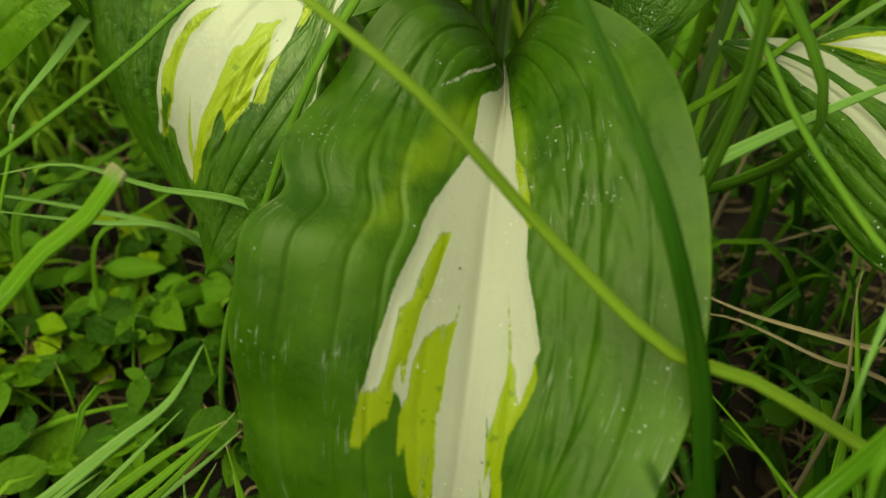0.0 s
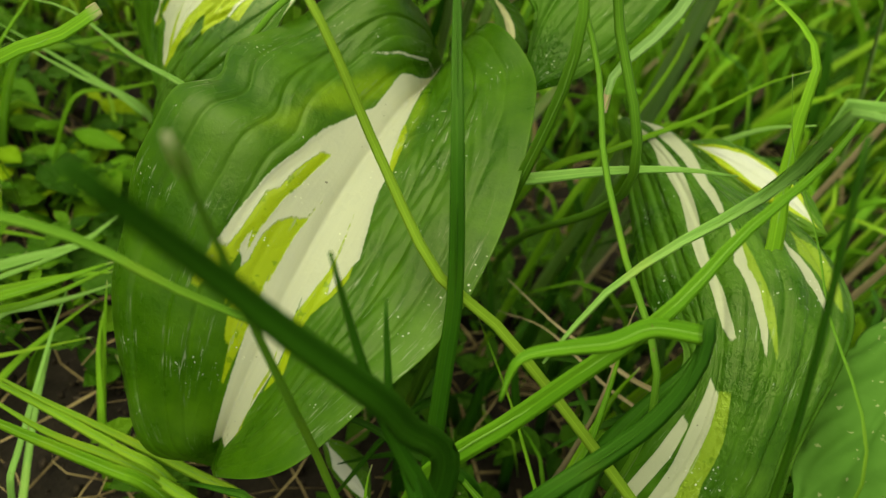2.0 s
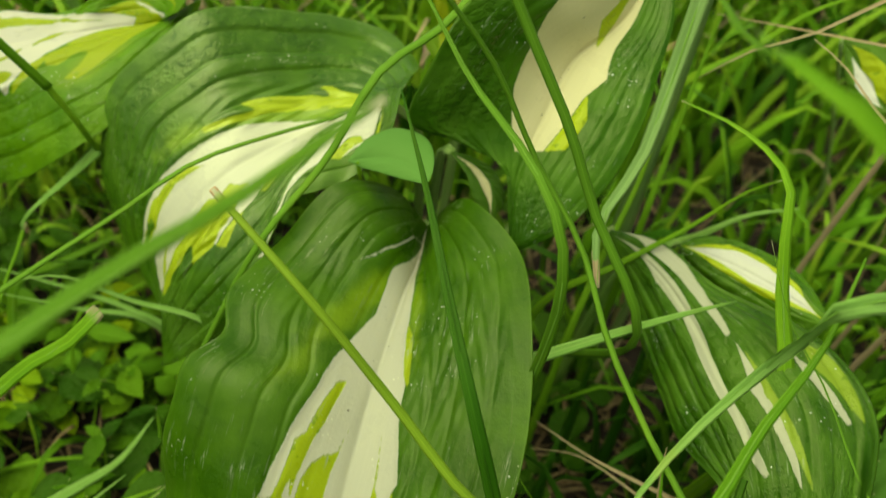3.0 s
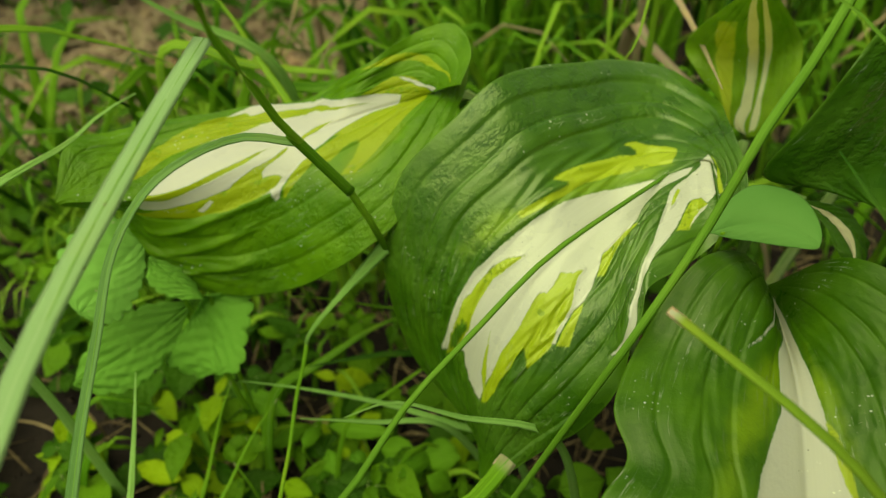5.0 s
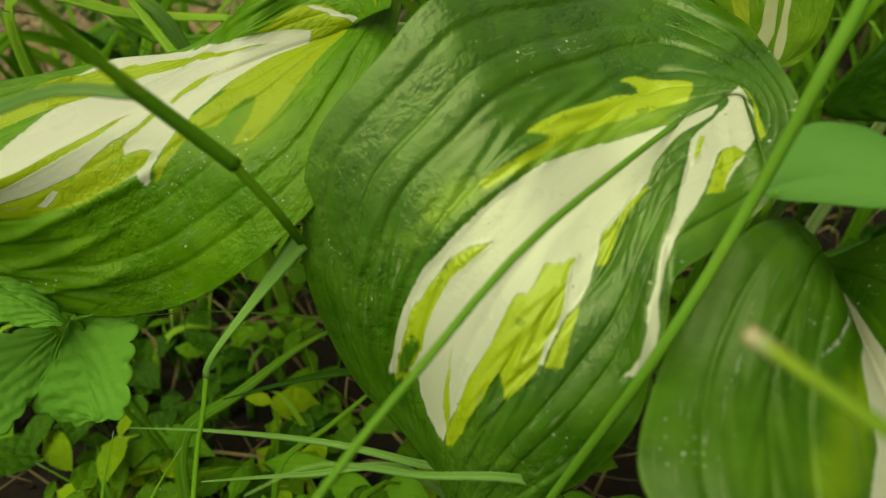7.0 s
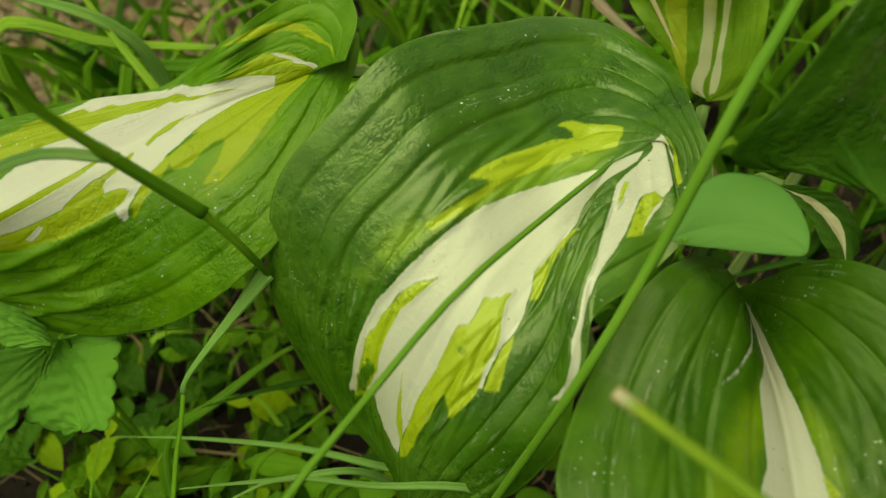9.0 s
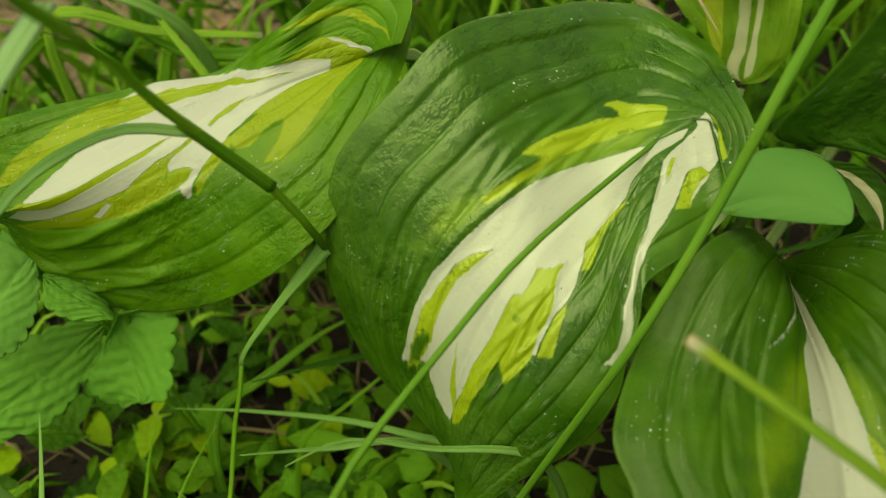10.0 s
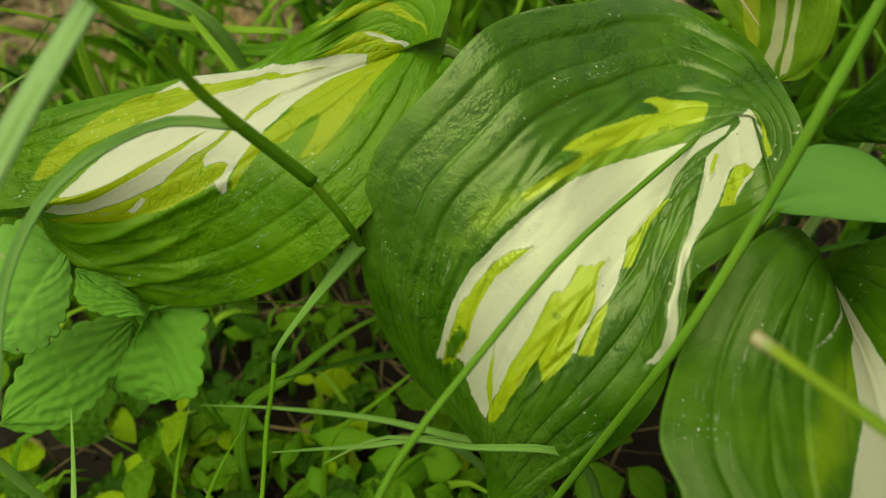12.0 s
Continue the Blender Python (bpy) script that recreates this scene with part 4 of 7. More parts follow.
leaf(plant, "upright narrow leaf with lime and cream stripes", HOSTA_UPRIGHT,
     left=[(0.0086, 0.2416, 0.1995), (-0.0034, 0.2635, 0.1677), (0.0002, 0.257, 0.1581), (0.0078, 0.2512, 0.1508), (0.0136, 0.2459, 0.1425), (0.0203, 0.2431, 0.1388)],
     mid=[(0.0094, 0.2413, 0.1995), (0.0222, 0.259, 0.1632), (0.0214, 0.2511, 0.1514), (0.0204, 0.2431, 0.1388)],
     right=[(0.0103, 0.2415, 0.2001), (0.0332, 0.2563, 0.1718), (0.0332, 0.2478, 0.1611), (0.0313, 0.2423, 0.1507), (0.0265, 0.2411, 0.1418), (0.0206, 0.243, 0.1389)],
     seed=5, nu=130, nv=50, veins=5, relief=0.0008, bulge=(0.1, 0.1),
     marks=[
         ('lime', [(0.300, -0.820), (0.496, -0.562), (0.660, -0.686), (0.766, -0.880), (0.900, -1.000), (0.911, -0.997), (0.798, -0.665), (0.679, -0.462), (0.502, -0.332), (0.283, -0.493)]),
         ('white', [(0.114, -0.481), (0.285, -0.287), (0.522, -0.152), (0.719, -0.237), (0.833, -0.415), (0.938, -1.000), (0.973, -1.000), (0.986, -0.687), (0.869, -0.061), (0.716, -0.013), (0.544, -0.019), (0.304, -0.059), (0.115, -0.255)]),
         ('white', [(0.124, -0.028), (0.311, 0.066), (0.539, 0.109), (0.716, 0.093), (0.842, 0.053), (0.982, -0.088), (0.956, 0.373), (0.810, 0.198), (0.657, 0.216), (0.531, 0.263), (0.310, 0.311), (0.126, 0.230)]),
     ])
leaf(plant, "small curled leaf with a white midrib stripe", HOSTA_DEEP,
     left=[(0.0178, 0.1871, 0.1578), (0.0269, 0.187, 0.1558), (0.0347, 0.1854, 0.1518), (0.0387, 0.1795, 0.146), (0.0359, 0.1738, 0.1396)],
     mid=[(0.0178, 0.1866, 0.1576), (0.0261, 0.1847, 0.1534), (0.0322, 0.1792, 0.1482), (0.0349, 0.1735, 0.1408)],
     right=[(0.0175, 0.1865, 0.1571), (0.0237, 0.181, 0.1534), (0.0278, 0.175, 0.1476), (0.0344, 0.1725, 0.1412)],
     stalk=[(0.014, 0.198, 0.145), (0.013, 0.208, 0.08), (0.012, 0.212, -0.004)], seed=6, nu=80, nv=24, veins=4, relief=0.0005, marks=[("white", [(0.02, 0.12), (0.3, -0.22), (0.6, -0.25), (1.0, 0.0), (0.6, 0.28), (0.3, 0.3)])], bulge=(0.1, 0.1))
verts, faces, lines = ribbon([(0.0191, 0.2427, 0.137), (0.018, 0.236, 0.09), (0.014, 0.216, -0.004)], 0.0026, 0.6, 20, taper=(0.8, 1.2))
place("petiole", mesh("petiole", verts, faces, PETIOLE, {"vein_lines": lines}), plant, "pale petiole of the upright leaf")
second = holder("hosta_plant", (0.105, 0.212, 0.0), "striped hosta drooping among tall grass", "hosta")
leaf(second, "arching leaf with cream and lime stripes and a rolled edge", HOSTA_STRIPED,
     left=[(0.0807, 0.1902, 0.1252), (0.0896, 0.1696, 0.116), (0.0957, 0.14, 0.1131), (0.1013, 0.1118, 0.1144), (0.1086, 0.0914, 0.1219), (0.1063, 0.0794, 0.1165), (0.1007, 0.0735, 0.1055), (0.0985, 0.0652, 0.0873), (0.112, 0.0616, 0.0881)],
     mid=[(0.0818, 0.1906, 0.1261), (0.0952, 0.1683, 0.1323), (0.1035, 0.1463, 0.1341), (0.1102, 0.1236, 0.1337), (0.1147, 0.1045, 0.133), (0.118, 0.082, 0.123), (0.1187, 0.0674, 0.1057), (0.1141, 0.0566, 0.0821), (0.112, 0.0618, 0.0883)],
     right=[(0.0828, 0.1912, 0.1272), (0.0987, 0.1799, 0.1346), (0.1155, 0.1596, 0.136), (0.1384, 0.1431, 0.1396), (0.1489, 0.1293, 0.1402), (0.1531, 0.113, 0.1383), (0.1509, 0.0977, 0.1334), (0.1451, 0.0747, 0.1156), (0.1455, 0.064, 0.1038), (0.1394, 0.0537, 0.0866), (0.1122, 0.0618, 0.088)],
     stalk=[(0.090, 0.205, 0.11), (0.1, 0.212, 0.05), (0.105, 0.212, -0.004)], seed=7, veins=6, bulge=(0.05, 0.12),
     marks=[
         ('white', [(0.013, 0.184), (0.096, 0.227), (0.202, 0.177), (0.281, 0.069), (0.373, 0.006), (0.460, -0.017), (0.547, 0.045), (0.592, 0.103), (0.597, 0.056), (0.546, -0.082), (0.454, -0.161), (0.364, -0.157), (0.284, -0.102), (0.176, -0.157)]),
         ('white', [(0.012, 1.000), (0.082, 0.913), (0.157, 0.868), (0.258, 0.424), (0.345, 0.271), (0.352, 0.210), (0.265, 0.254), (0.187, 0.370), (0.102, 0.367)]),
         ('white', [(0.358, 0.256), (0.440, 0.247), (0.513, 0.268), (0.571, 0.341), (0.611, 0.361), (0.588, 0.299), (0.530, 0.208), (0.459, 0.143)]),
         ('white', [(0.392, 0.601), (0.426, 0.680), (0.475, 0.735), (0.511, 0.789), (0.516, 0.753), (0.477, 0.644), (0.438, 0.581)]),
         ('lime', [(0.372, 0.776), (0.412, 0.861), (0.475, 0.865), (0.509, 0.858), (0.460, 0.767), (0.420, 0.697)]),
         ('lime', [(0.391, 0.266), (0.485, 0.288), (0.546, 0.372), (0.601, 0.435), (0.547, 0.305), (0.473, 0.223)]),
         ('white', [(0.661, -0.221), (0.680, 0.028), (0.748, 0.044), (0.836, 0.052), (0.950, 0.300), (0.950, -0.117), (0.926, -0.142), (0.823, -0.172), (0.726, -0.289)]),
         ('lime', [(0.680, 0.028), (0.675, 0.120), (0.735, 0.186), (0.807, 0.187), (0.909, 0.380), (0.950, 0.283), (0.890, 0.111), (0.797, 0.032), (0.731, 0.037)]),
         ('white', [(0.733, -0.467), (0.799, -0.463), (0.894, -0.487), (0.950, -0.400), (0.950, -0.300), (0.890, -0.288), (0.806, -0.255), (0.746, -0.289)]),
     ])
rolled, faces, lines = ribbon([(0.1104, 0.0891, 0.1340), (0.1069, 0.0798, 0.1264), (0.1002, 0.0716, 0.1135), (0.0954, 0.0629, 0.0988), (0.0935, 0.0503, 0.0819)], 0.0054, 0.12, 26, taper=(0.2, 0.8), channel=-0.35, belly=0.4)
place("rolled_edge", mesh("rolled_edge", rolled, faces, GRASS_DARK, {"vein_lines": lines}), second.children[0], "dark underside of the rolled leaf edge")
leaf(second, "small leaf with a cream centre half hidden by grass", HOSTA,
     left=[(0.1069, 0.1862, 0.1296), (0.1184, 0.1881, 0.1337), (0.1372, 0.1814, 0.1345), (0.147, 0.1655, 0.1379), (0.1511, 0.1478, 0.137)],
     mid=[(0.1069, 0.1859, 0.1293), (0.121, 0.1737, 0.1349), (0.1346, 0.1619, 0.1374), (0.1511, 0.1478, 0.137)],
     right=[(0.1069, 0.1856, 0.129), (0.1179, 0.1705, 0.1243), (0.1325, 0.1569, 0.1247), (0.1438, 0.1484, 0.1287), (0.1511, 0.1478, 0.137)],
     stalk=[(0.108, 0.205, 0.09), (0.106, 0.211, -0.004)], seed=8, nu=90, nv=30, veins=5, marks=[("lime", [(0.02, 0.0), (0.3, -0.6), (0.7, -0.5), (0.95, 0.0), (0.6, 0.4), (0.3, 0.35)]), ("white", [(0.05, -0.05), (0.35, -0.45), (0.8, -0.3), (0.92, 0.0), (0.5, 0.25)])], bulge=(0.15, 0.15))
third = holder("hosta_plant", (0.0, 0.13, 0.0), "young hosta shoot with a white-tipped leaf, on the soil", "hosta")
leaf(third, "small leaf with a white blaze", HOSTA,
     left=[(0.0179, 0.0768, 0.0332), (0.0294, 0.0768, 0.0337), (0.0372, 0.0713, 0.0352), (0.0424, 0.0576, 0.0362)],
     mid=[(0.0179, 0.0768, 0.0332), (0.0319, 0.0677, 0.0346), (0.0424, 0.0576, 0.0362)],
     right=[(0.0179, 0.0768, 0.0332), (0.0248, 0.067, 0.0319), (0.0345, 0.0608, 0.0331), (0.0424, 0.0576, 0.0362)],
     stalk=[(0.0, 0.125, 0.03), (0.0, 0.13, -0.004)], seed=9, nu=70, nv=24, veins=4, relief=0.0005, marks=[("white", [(0.05, 0.1), (0.3, 0.0), (0.95, -0.2), (0.9, 0.7), (0.4, 0.8)])], bulge=(0.1, 0.1))
fourth = holder("hosta_plant", (0.24, 0.33, 0.0), "hosta seedling with a green and white leaf behind the grass", "hosta")
leaf(fourth, "small green leaf splashed with white", HOSTA,
     left=[(0.1665, 0.2607, 0.1816), (0.1786, 0.2546, 0.1841), (0.1873, 0.2445, 0.1764), (0.1863, 0.2381, 0.165)],
     mid=[(0.1665, 0.2607, 0.1816), (0.1757, 0.2506, 0.1736), (0.1863, 0.2381, 0.165)],
     right=[(0.1665, 0.2607, 0.1816), (0.1714, 0.2501, 0.1682), (0.1786, 0.2402, 0.1599), (0.1863, 0.2381, 0.165)],
     stalk=[(0.235, 0.325, 0.06), (0.24, 0.33, -0.004)], seed=10, nu=70, nv=24, veins=4, relief=0.0005, marks=[("lime", [(0.1, -0.4), (0.5, -0.7), (0.9, -0.2), (0.6, 0.2)]), ("white", [(0.2, 0.1), (0.6, -0.1), (0.9, 0.2), (0.5, 0.6)])], bulge=(0.1, 0.1))

# ---- weeds ----


def weed_leaf(plant, label, mat, left, mid, right, bulge, teeth=9, crinkle=0.0009, seed=0, nu=70, nv=20):
    """A leaf with a scalloped edge, a net of sunken veins and a puckered face."""
    p, wide = leaf_grid(left, mid, right, bulge, nu, nv)
    u, v = np.meshgrid(np.linspace(0, 1, nu), np.linspace(-1, 1, 2 * nv + 1), indexing="ij")
    a = np.abs(v)
    middle = p[:, nv : nv + 1]
    if teeth:
        saw = (u * teeth + 0.15 * np.sin(9 * u + seed)) % 1.0
        p = middle + (p - middle) * (1 + (0.16 * np.sin(np.pi * saw) ** 0.6 - 0.10) * a**3 * np.clip(8 * u, 0, 1))[..., None]
    n = grid_normal(p)
    slant = (u - 0.35 * a) * 7 * 2
    ridge = np.minimum(np.abs(np.sin(np.pi * slant / 2)), 1) ** 0.6
    fade = np.clip(np.minimum(u, 1 - u) * 8, 0, 1)
    lift = 0.5 * crinkle * ridge * fade - 1.4 * crinkle * np.exp(-((a / 0.05) ** 2)) * fade
    rng = np.random.RandomState(seed + 40)
    for _ in range(6):
        lift += 0.35 * crinkle * np.sin(rng.uniform(20, 60) * u + rng.uniform(8, 26) * v + rng.uniform(0, 6))
    lift += 0.8 * crinkle * np.sin(11 * u + seed) * a**2
    p = p + n * lift[..., None]
    verts, faces = shell(p, 0.0004, grid_normal(p))
    lines = np.stack([u, v, ridge], -1).reshape(-1, 3)
    return place("leaf", mesh("leaf", verts, faces, mat, {"vein_lines": np.concatenate([lines, lines])}), plant, label)


def weed_stem(plant, ctrl, half):
    verts, faces, lines = ribbon(ctrl, half, 0.9, 22, taper=(0.8, 1.2), channel=0.0)
    return place("stem", mesh("stem", verts, faces, GRASS, {"vein_lines": lines}), plant, "thin green stem")


nettle = holder("toothed_weed", (-0.18, 0.19, 0.0), "light green weed with crinkled toothed leaves, beside the hosta", "weed")
weed_leaf(nettle, "crinkled scalloped leaf", WEED,
     left=[(-0.1905, 0.1947, 0.0975), (-0.2043, 0.1903, 0.1005), (-0.2157, 0.1800, 0.1009), (-0.2210, 0.1681, 0.0980), (-0.2219, 0.1590, 0.0941)],
     mid=[(-0.1901, 0.1939, 0.0966), (-0.1999, 0.1805, 0.0954), (-0.2110, 0.1681, 0.0945), (-0.2219, 0.1587, 0.0939)],
     right=[(-0.1898, 0.1923, 0.0951), (-0.1939, 0.1777, 0.0895), (-0.2027, 0.1643, 0.0862), (-0.2145, 0.1579, 0.0892), (-0.2217, 0.1586, 0.0937)], bulge=(0.05, 0.05), teeth=9, crinkle=0.0004, seed=1)
weed_leaf(nettle, "crinkled scalloped leaf with a blunt tip", WEED,
     left=[(-0.176, 0.1846, 0.1126), (-0.1617, 0.1902, 0.1107), (-0.1614, 0.1778, 0.1026), (-0.1635, 0.1667, 0.0943), (-0.174, 0.1677, 0.0887)],
     mid=[(-0.1753, 0.1858, 0.1135), (-0.18, 0.1863, 0.1047), (-0.1771, 0.1796, 0.0957), (-0.1743, 0.1682, 0.0892)],
     right=[(-0.1755, 0.1858, 0.1131), (-0.1873, 0.1819, 0.0979), (-0.1962, 0.1767, 0.0849), (-0.1846, 0.1714, 0.0815), (-0.1742, 0.1681, 0.0889)], bulge=(0.08, 0.08), teeth=9, crinkle=0.0003, seed=2)
weed_leaf(nettle, "young crinkled leaf", WEED,
     left=[(-0.1932, 0.1894, 0.128), (-0.1876, 0.1914, 0.1257), (-0.1804, 0.1885, 0.118), (-0.1774, 0.1839, 0.1121)],
     mid=[(-0.1932, 0.1894, 0.128), (-0.1851, 0.1851, 0.122), (-0.1753, 0.181, 0.1156)],
     right=[(-0.1932, 0.1894, 0.128), (-0.1925, 0.1819, 0.1232), (-0.1847, 0.1793, 0.1179), (-0.1753, 0.181, 0.1156)], bulge=(0.06, 0.06), teeth=7, crinkle=0.0004, seed=3)
weed_leaf(nettle, "bluish green leaf with yellow spots", WEED_BLUE,
     left=[(-0.1944, 0.1939, 0.1334), (-0.2072, 0.1976, 0.14), (-0.2203, 0.1886, 0.1346), (-0.2198, 0.1747, 0.1297), (-0.211, 0.1669, 0.1231)],
     mid=[(-0.1944, 0.1939, 0.1334), (-0.2025, 0.182, 0.1286), (-0.211, 0.1669, 0.1231)],
     right=[(-0.1944, 0.1939, 0.1334), (-0.1947, 0.1837, 0.1239), (-0.1986, 0.173, 0.1178), (-0.2049, 0.1673, 0.1183), (-0.211, 0.1669, 0.1231)], bulge=(0.06, 0.06), teeth=11, crinkle=0.00018, seed=4)
weed_stem(nettle, [(-0.1920, 0.1936, 0.0926), (-0.1860, 0.1918, 0.0555), (-0.18, 0.19, -0.004)], 0.0011)
weed_stem(nettle, [(-0.1753, 0.1858, 0.1135), (-0.1776, 0.1879, 0.0681), (-0.18, 0.19, -0.004)], 0.0011)
weed_stem(nettle, [(-0.1944, 0.1939, 0.1334), (-0.1872, 0.1920, 0.0800), (-0.18, 0.19, -0.004)], 0.0011)
sprout = holder("smooth_weed", (0.002, 0.185, 0.0), "smooth oval-leaved weed growing through the hosta", "weed")
weed_leaf(sprout, "smooth rounded light green leaf", OVAL,
     left=[(-0.0148, 0.1656, 0.1646), (-0.0102, 0.1723, 0.1686), (-0.0023, 0.1784, 0.1703), (0.0053, 0.1780, 0.1704), (0.0102, 0.1744, 0.1702), (0.0125, 0.1686, 0.1694), (0.0129, 0.1634, 0.1682), (0.0125, 0.1605, 0.1672), (0.0119, 0.1590, 0.1661)],
     mid=[(-0.0148, 0.1656, 0.1646), (-0.0073, 0.1667, 0.1663), (0.0006, 0.1659, 0.1675), (0.0069, 0.1633, 0.1672), (0.0119, 0.1590, 0.1661)],
     right=[(-0.0148, 0.1656, 0.1646), (-0.0100, 0.1642, 0.1639), (-0.0046, 0.1627, 0.1643), (0.0018, 0.1608, 0.1646), (0.0065, 0.1597, 0.1649), (0.0099, 0.1588, 0.1653), (0.0113, 0.1588, 0.1655), (0.0119, 0.1590, 0.1661)], bulge=(0.1, 0.1), teeth=0, crinkle=0.00003, seed=5)
weed_stem(sprout, [(-0.0114, 0.1650, 0.1651), (-0.008, 0.178, 0.12), (0.0, 0.187, 0.06), (0.002, 0.185, -0.004)], 0.0009)
dock = holder("broad_weed", (0.21, 0.06, 0.0), "broad-leaved weed with pale insect marks, in grass", "weed")
weed_leaf(dock, "broad pale green leaf speckled with pale and brown marks", DOCK,
     left=[(0.1789, 0.1228, 0.1479), (0.163, 0.116, 0.1304), (0.1552, 0.1011, 0.1144), (0.1557, 0.0848, 0.0989), (0.1623, 0.0648, 0.088)],
     mid=[(0.1789, 0.1228, 0.1479), (0.1694, 0.0989, 0.1315), (0.1658, 0.082, 0.1101), (0.1677, 0.0697, 0.0812)],
     right=[(0.1789, 0.1228, 0.1479), (0.1878, 0.0987, 0.1363), (0.1865, 0.0762, 0.1198), (0.1793, 0.0614, 0.1), (0.1623, 0.0648, 0.088)], bulge=(0.08, 0.08), teeth=6, crinkle=0.0005, seed=6)
weed_stem(dock, [(0.1789, 0.1228, 0.1479), (0.1889, 0.1328, 0.0739), (0.1789, 0.1328, -0.004)], 0.0014)

# low weeds told apart on the soil
lime_weed = holder("lime_weed", (-0.2207, 0.1728, 0.0), "yellow-green young weed with rounded leaves, on the soil", "weed", "low weeds")
weed_leaf(lime_weed, "small ovate leaf", COVER_LIME,
     left=[(-0.2330, 0.2040, 0.0220), (-0.2242, 0.2018, 0.0249), (-0.2177, 0.1949, 0.0262), (-0.2140, 0.1850, 0.0260)],
     mid=[(-0.2330, 0.2040, 0.0220), (-0.2235, 0.1945, 0.0255), (-0.2140, 0.1850, 0.0260)],
     right=[(-0.2330, 0.2040, 0.0220), (-0.2304, 0.1948, 0.0215), (-0.2236, 0.1884, 0.0230), (-0.2140, 0.1850, 0.0260)], bulge=(0.08, 0.08), teeth=0, crinkle=0.00025, seed=60, nu=24, nv=8)
weed_stem(lime_weed, [(-0.2330, 0.2040, 0.0220), (-0.2290, 0.2080, -0.004)], 0.0006)
weed_leaf(lime_weed, "small ovate leaf", COVER_LIME,
     left=[(-0.2160, 0.1770, 0.0280), (-0.2097, 0.1783, 0.0308), (-0.2042, 0.1753, 0.0317), (-0.2000, 0.1690, 0.0310)],
     mid=[(-0.2160, 0.1770, 0.0280), (-0.2080, 0.1730, 0.0310), (-0.2000, 0.1690, 0.0310)],
     right=[(-0.2160, 0.1770, 0.0280), (-0.2127, 0.1709, 0.0270), (-0.2070, 0.1683, 0.0282), (-0.2000, 0.1690, 0.0310)], bulge=(0.08, 0.08), teeth=0, crinkle=0.00025, seed=61, nu=24, nv=8)
weed_stem(lime_weed, [(-0.2160, 0.1770, 0.0280), (-0.2120, 0.1810, -0.004)], 0.0006)
weed_leaf(lime_weed, "small ovate leaf", COVER_LIME,
     left=[(-0.2000, 0.1680, 0.0340), (-0.1995, 0.1639, 0.0303), (-0.2024, 0.1623, 0.0276), (-0.2080, 0.1630, 0.0260)],
     mid=[(-0.2000, 0.1680, 0.0340), (-0.2040, 0.1655, 0.0315), (-0.2080, 0.1630, 0.0260)],
     right=[(-0.2000, 0.1680, 0.0340), (-0.2053, 0.1691, 0.0329), (-0.2080, 0.1672, 0.0300), (-0.2080, 0.1630, 0.0260)], bulge=(0.08, 0.08), teeth=0, crinkle=0.00025, seed=62, nu=24, nv=8)
weed_stem(lime_weed, [(-0.2000, 0.1680, 0.0340), (-0.1960, 0.1720, -0.004)], 0.0006)
weed_leaf(lime_weed, "small ovate leaf", COVER_LIME,
     left=[(-0.2270, 0.1650, 0.0220), (-0.2181, 0.1659, 0.0266), (-0.2087, 0.1622, 0.0297), (-0.2000, 0.1550, 0.0310)],
     mid=[(-0.2270, 0.1650, 0.0220), (-0.2135, 0.1600, 0.0280), (-0.2000, 0.1550, 0.0310)],
     right=[(-0.2270, 0.1650, 0.0220), (-0.2197, 0.1581, 0.0228), (-0.2102, 0.1548, 0.0260), (-0.2000, 0.1550, 0.0310)], bulge=(0.08, 0.08), teeth=0, crinkle=0.00025, seed=63, nu=24, nv=8)
weed_stem(lime_weed, [(-0.2270, 0.1650, 0.0220), (-0.2230, 0.1690, -0.004)], 0.0006)
weed_leaf(lime_weed, "small ovate leaf", COVER_LIME,
     left=[(-0.2030, 0.1580, 0.0280), (-0.1973, 0.1590, 0.0289), (-0.1932, 0.1564, 0.0282), (-0.1910, 0.1510, 0.0260)],
     mid=[(-0.2030, 0.1580, 0.0280), (-0.1970, 0.1545, 0.0285), (-0.1910, 0.1510, 0.0260)],
     right=[(-0.2030, 0.1580, 0.0280), (-0.2015, 0.1528, 0.0259), (-0.1972, 0.1505, 0.0252), (-0.1910, 0.1510, 0.0260)], bulge=(0.08, 0.08), teeth=0, crinkle=0.00025, seed=64, nu=24, nv=8)
weed_stem(lime_weed, [(-0.2030, 0.1580, 0.0280), (-0.1990, 0.1620, -0.004)], 0.0006)
weed_leaf(lime_weed, "small ovate leaf", COVER_LIME,
     left=[(-0.2450, 0.1650, 0.0340), (-0.2399, 0.1660, 0.0345), (-0.2365, 0.1637, 0.0334), (-0.2350, 0.1590, 0.0310)],
     mid=[(-0.2450, 0.1650, 0.0340), (-0.2400, 0.1620, 0.0340), (-0.2350, 0.1590, 0.0310)],
     right=[(-0.2450, 0.1650, 0.0340), (-0.2441, 0.1604, 0.0317), (-0.2405, 0.1585, 0.0307), (-0.2350, 0.1590, 0.0310)], bulge=(0.08, 0.08), teeth=0, crinkle=0.00025, seed=65, nu=24, nv=8)
weed_stem(lime_weed, [(-0.2450, 0.1650, 0.0340), (-0.2410, 0.1690, -0.004)], 0.0006)
small_weed = holder("small_weed", (-0.1556, 0.1822, 0.0), "low green weed with ovate leaves, on the soil", "weed", "low weeds")
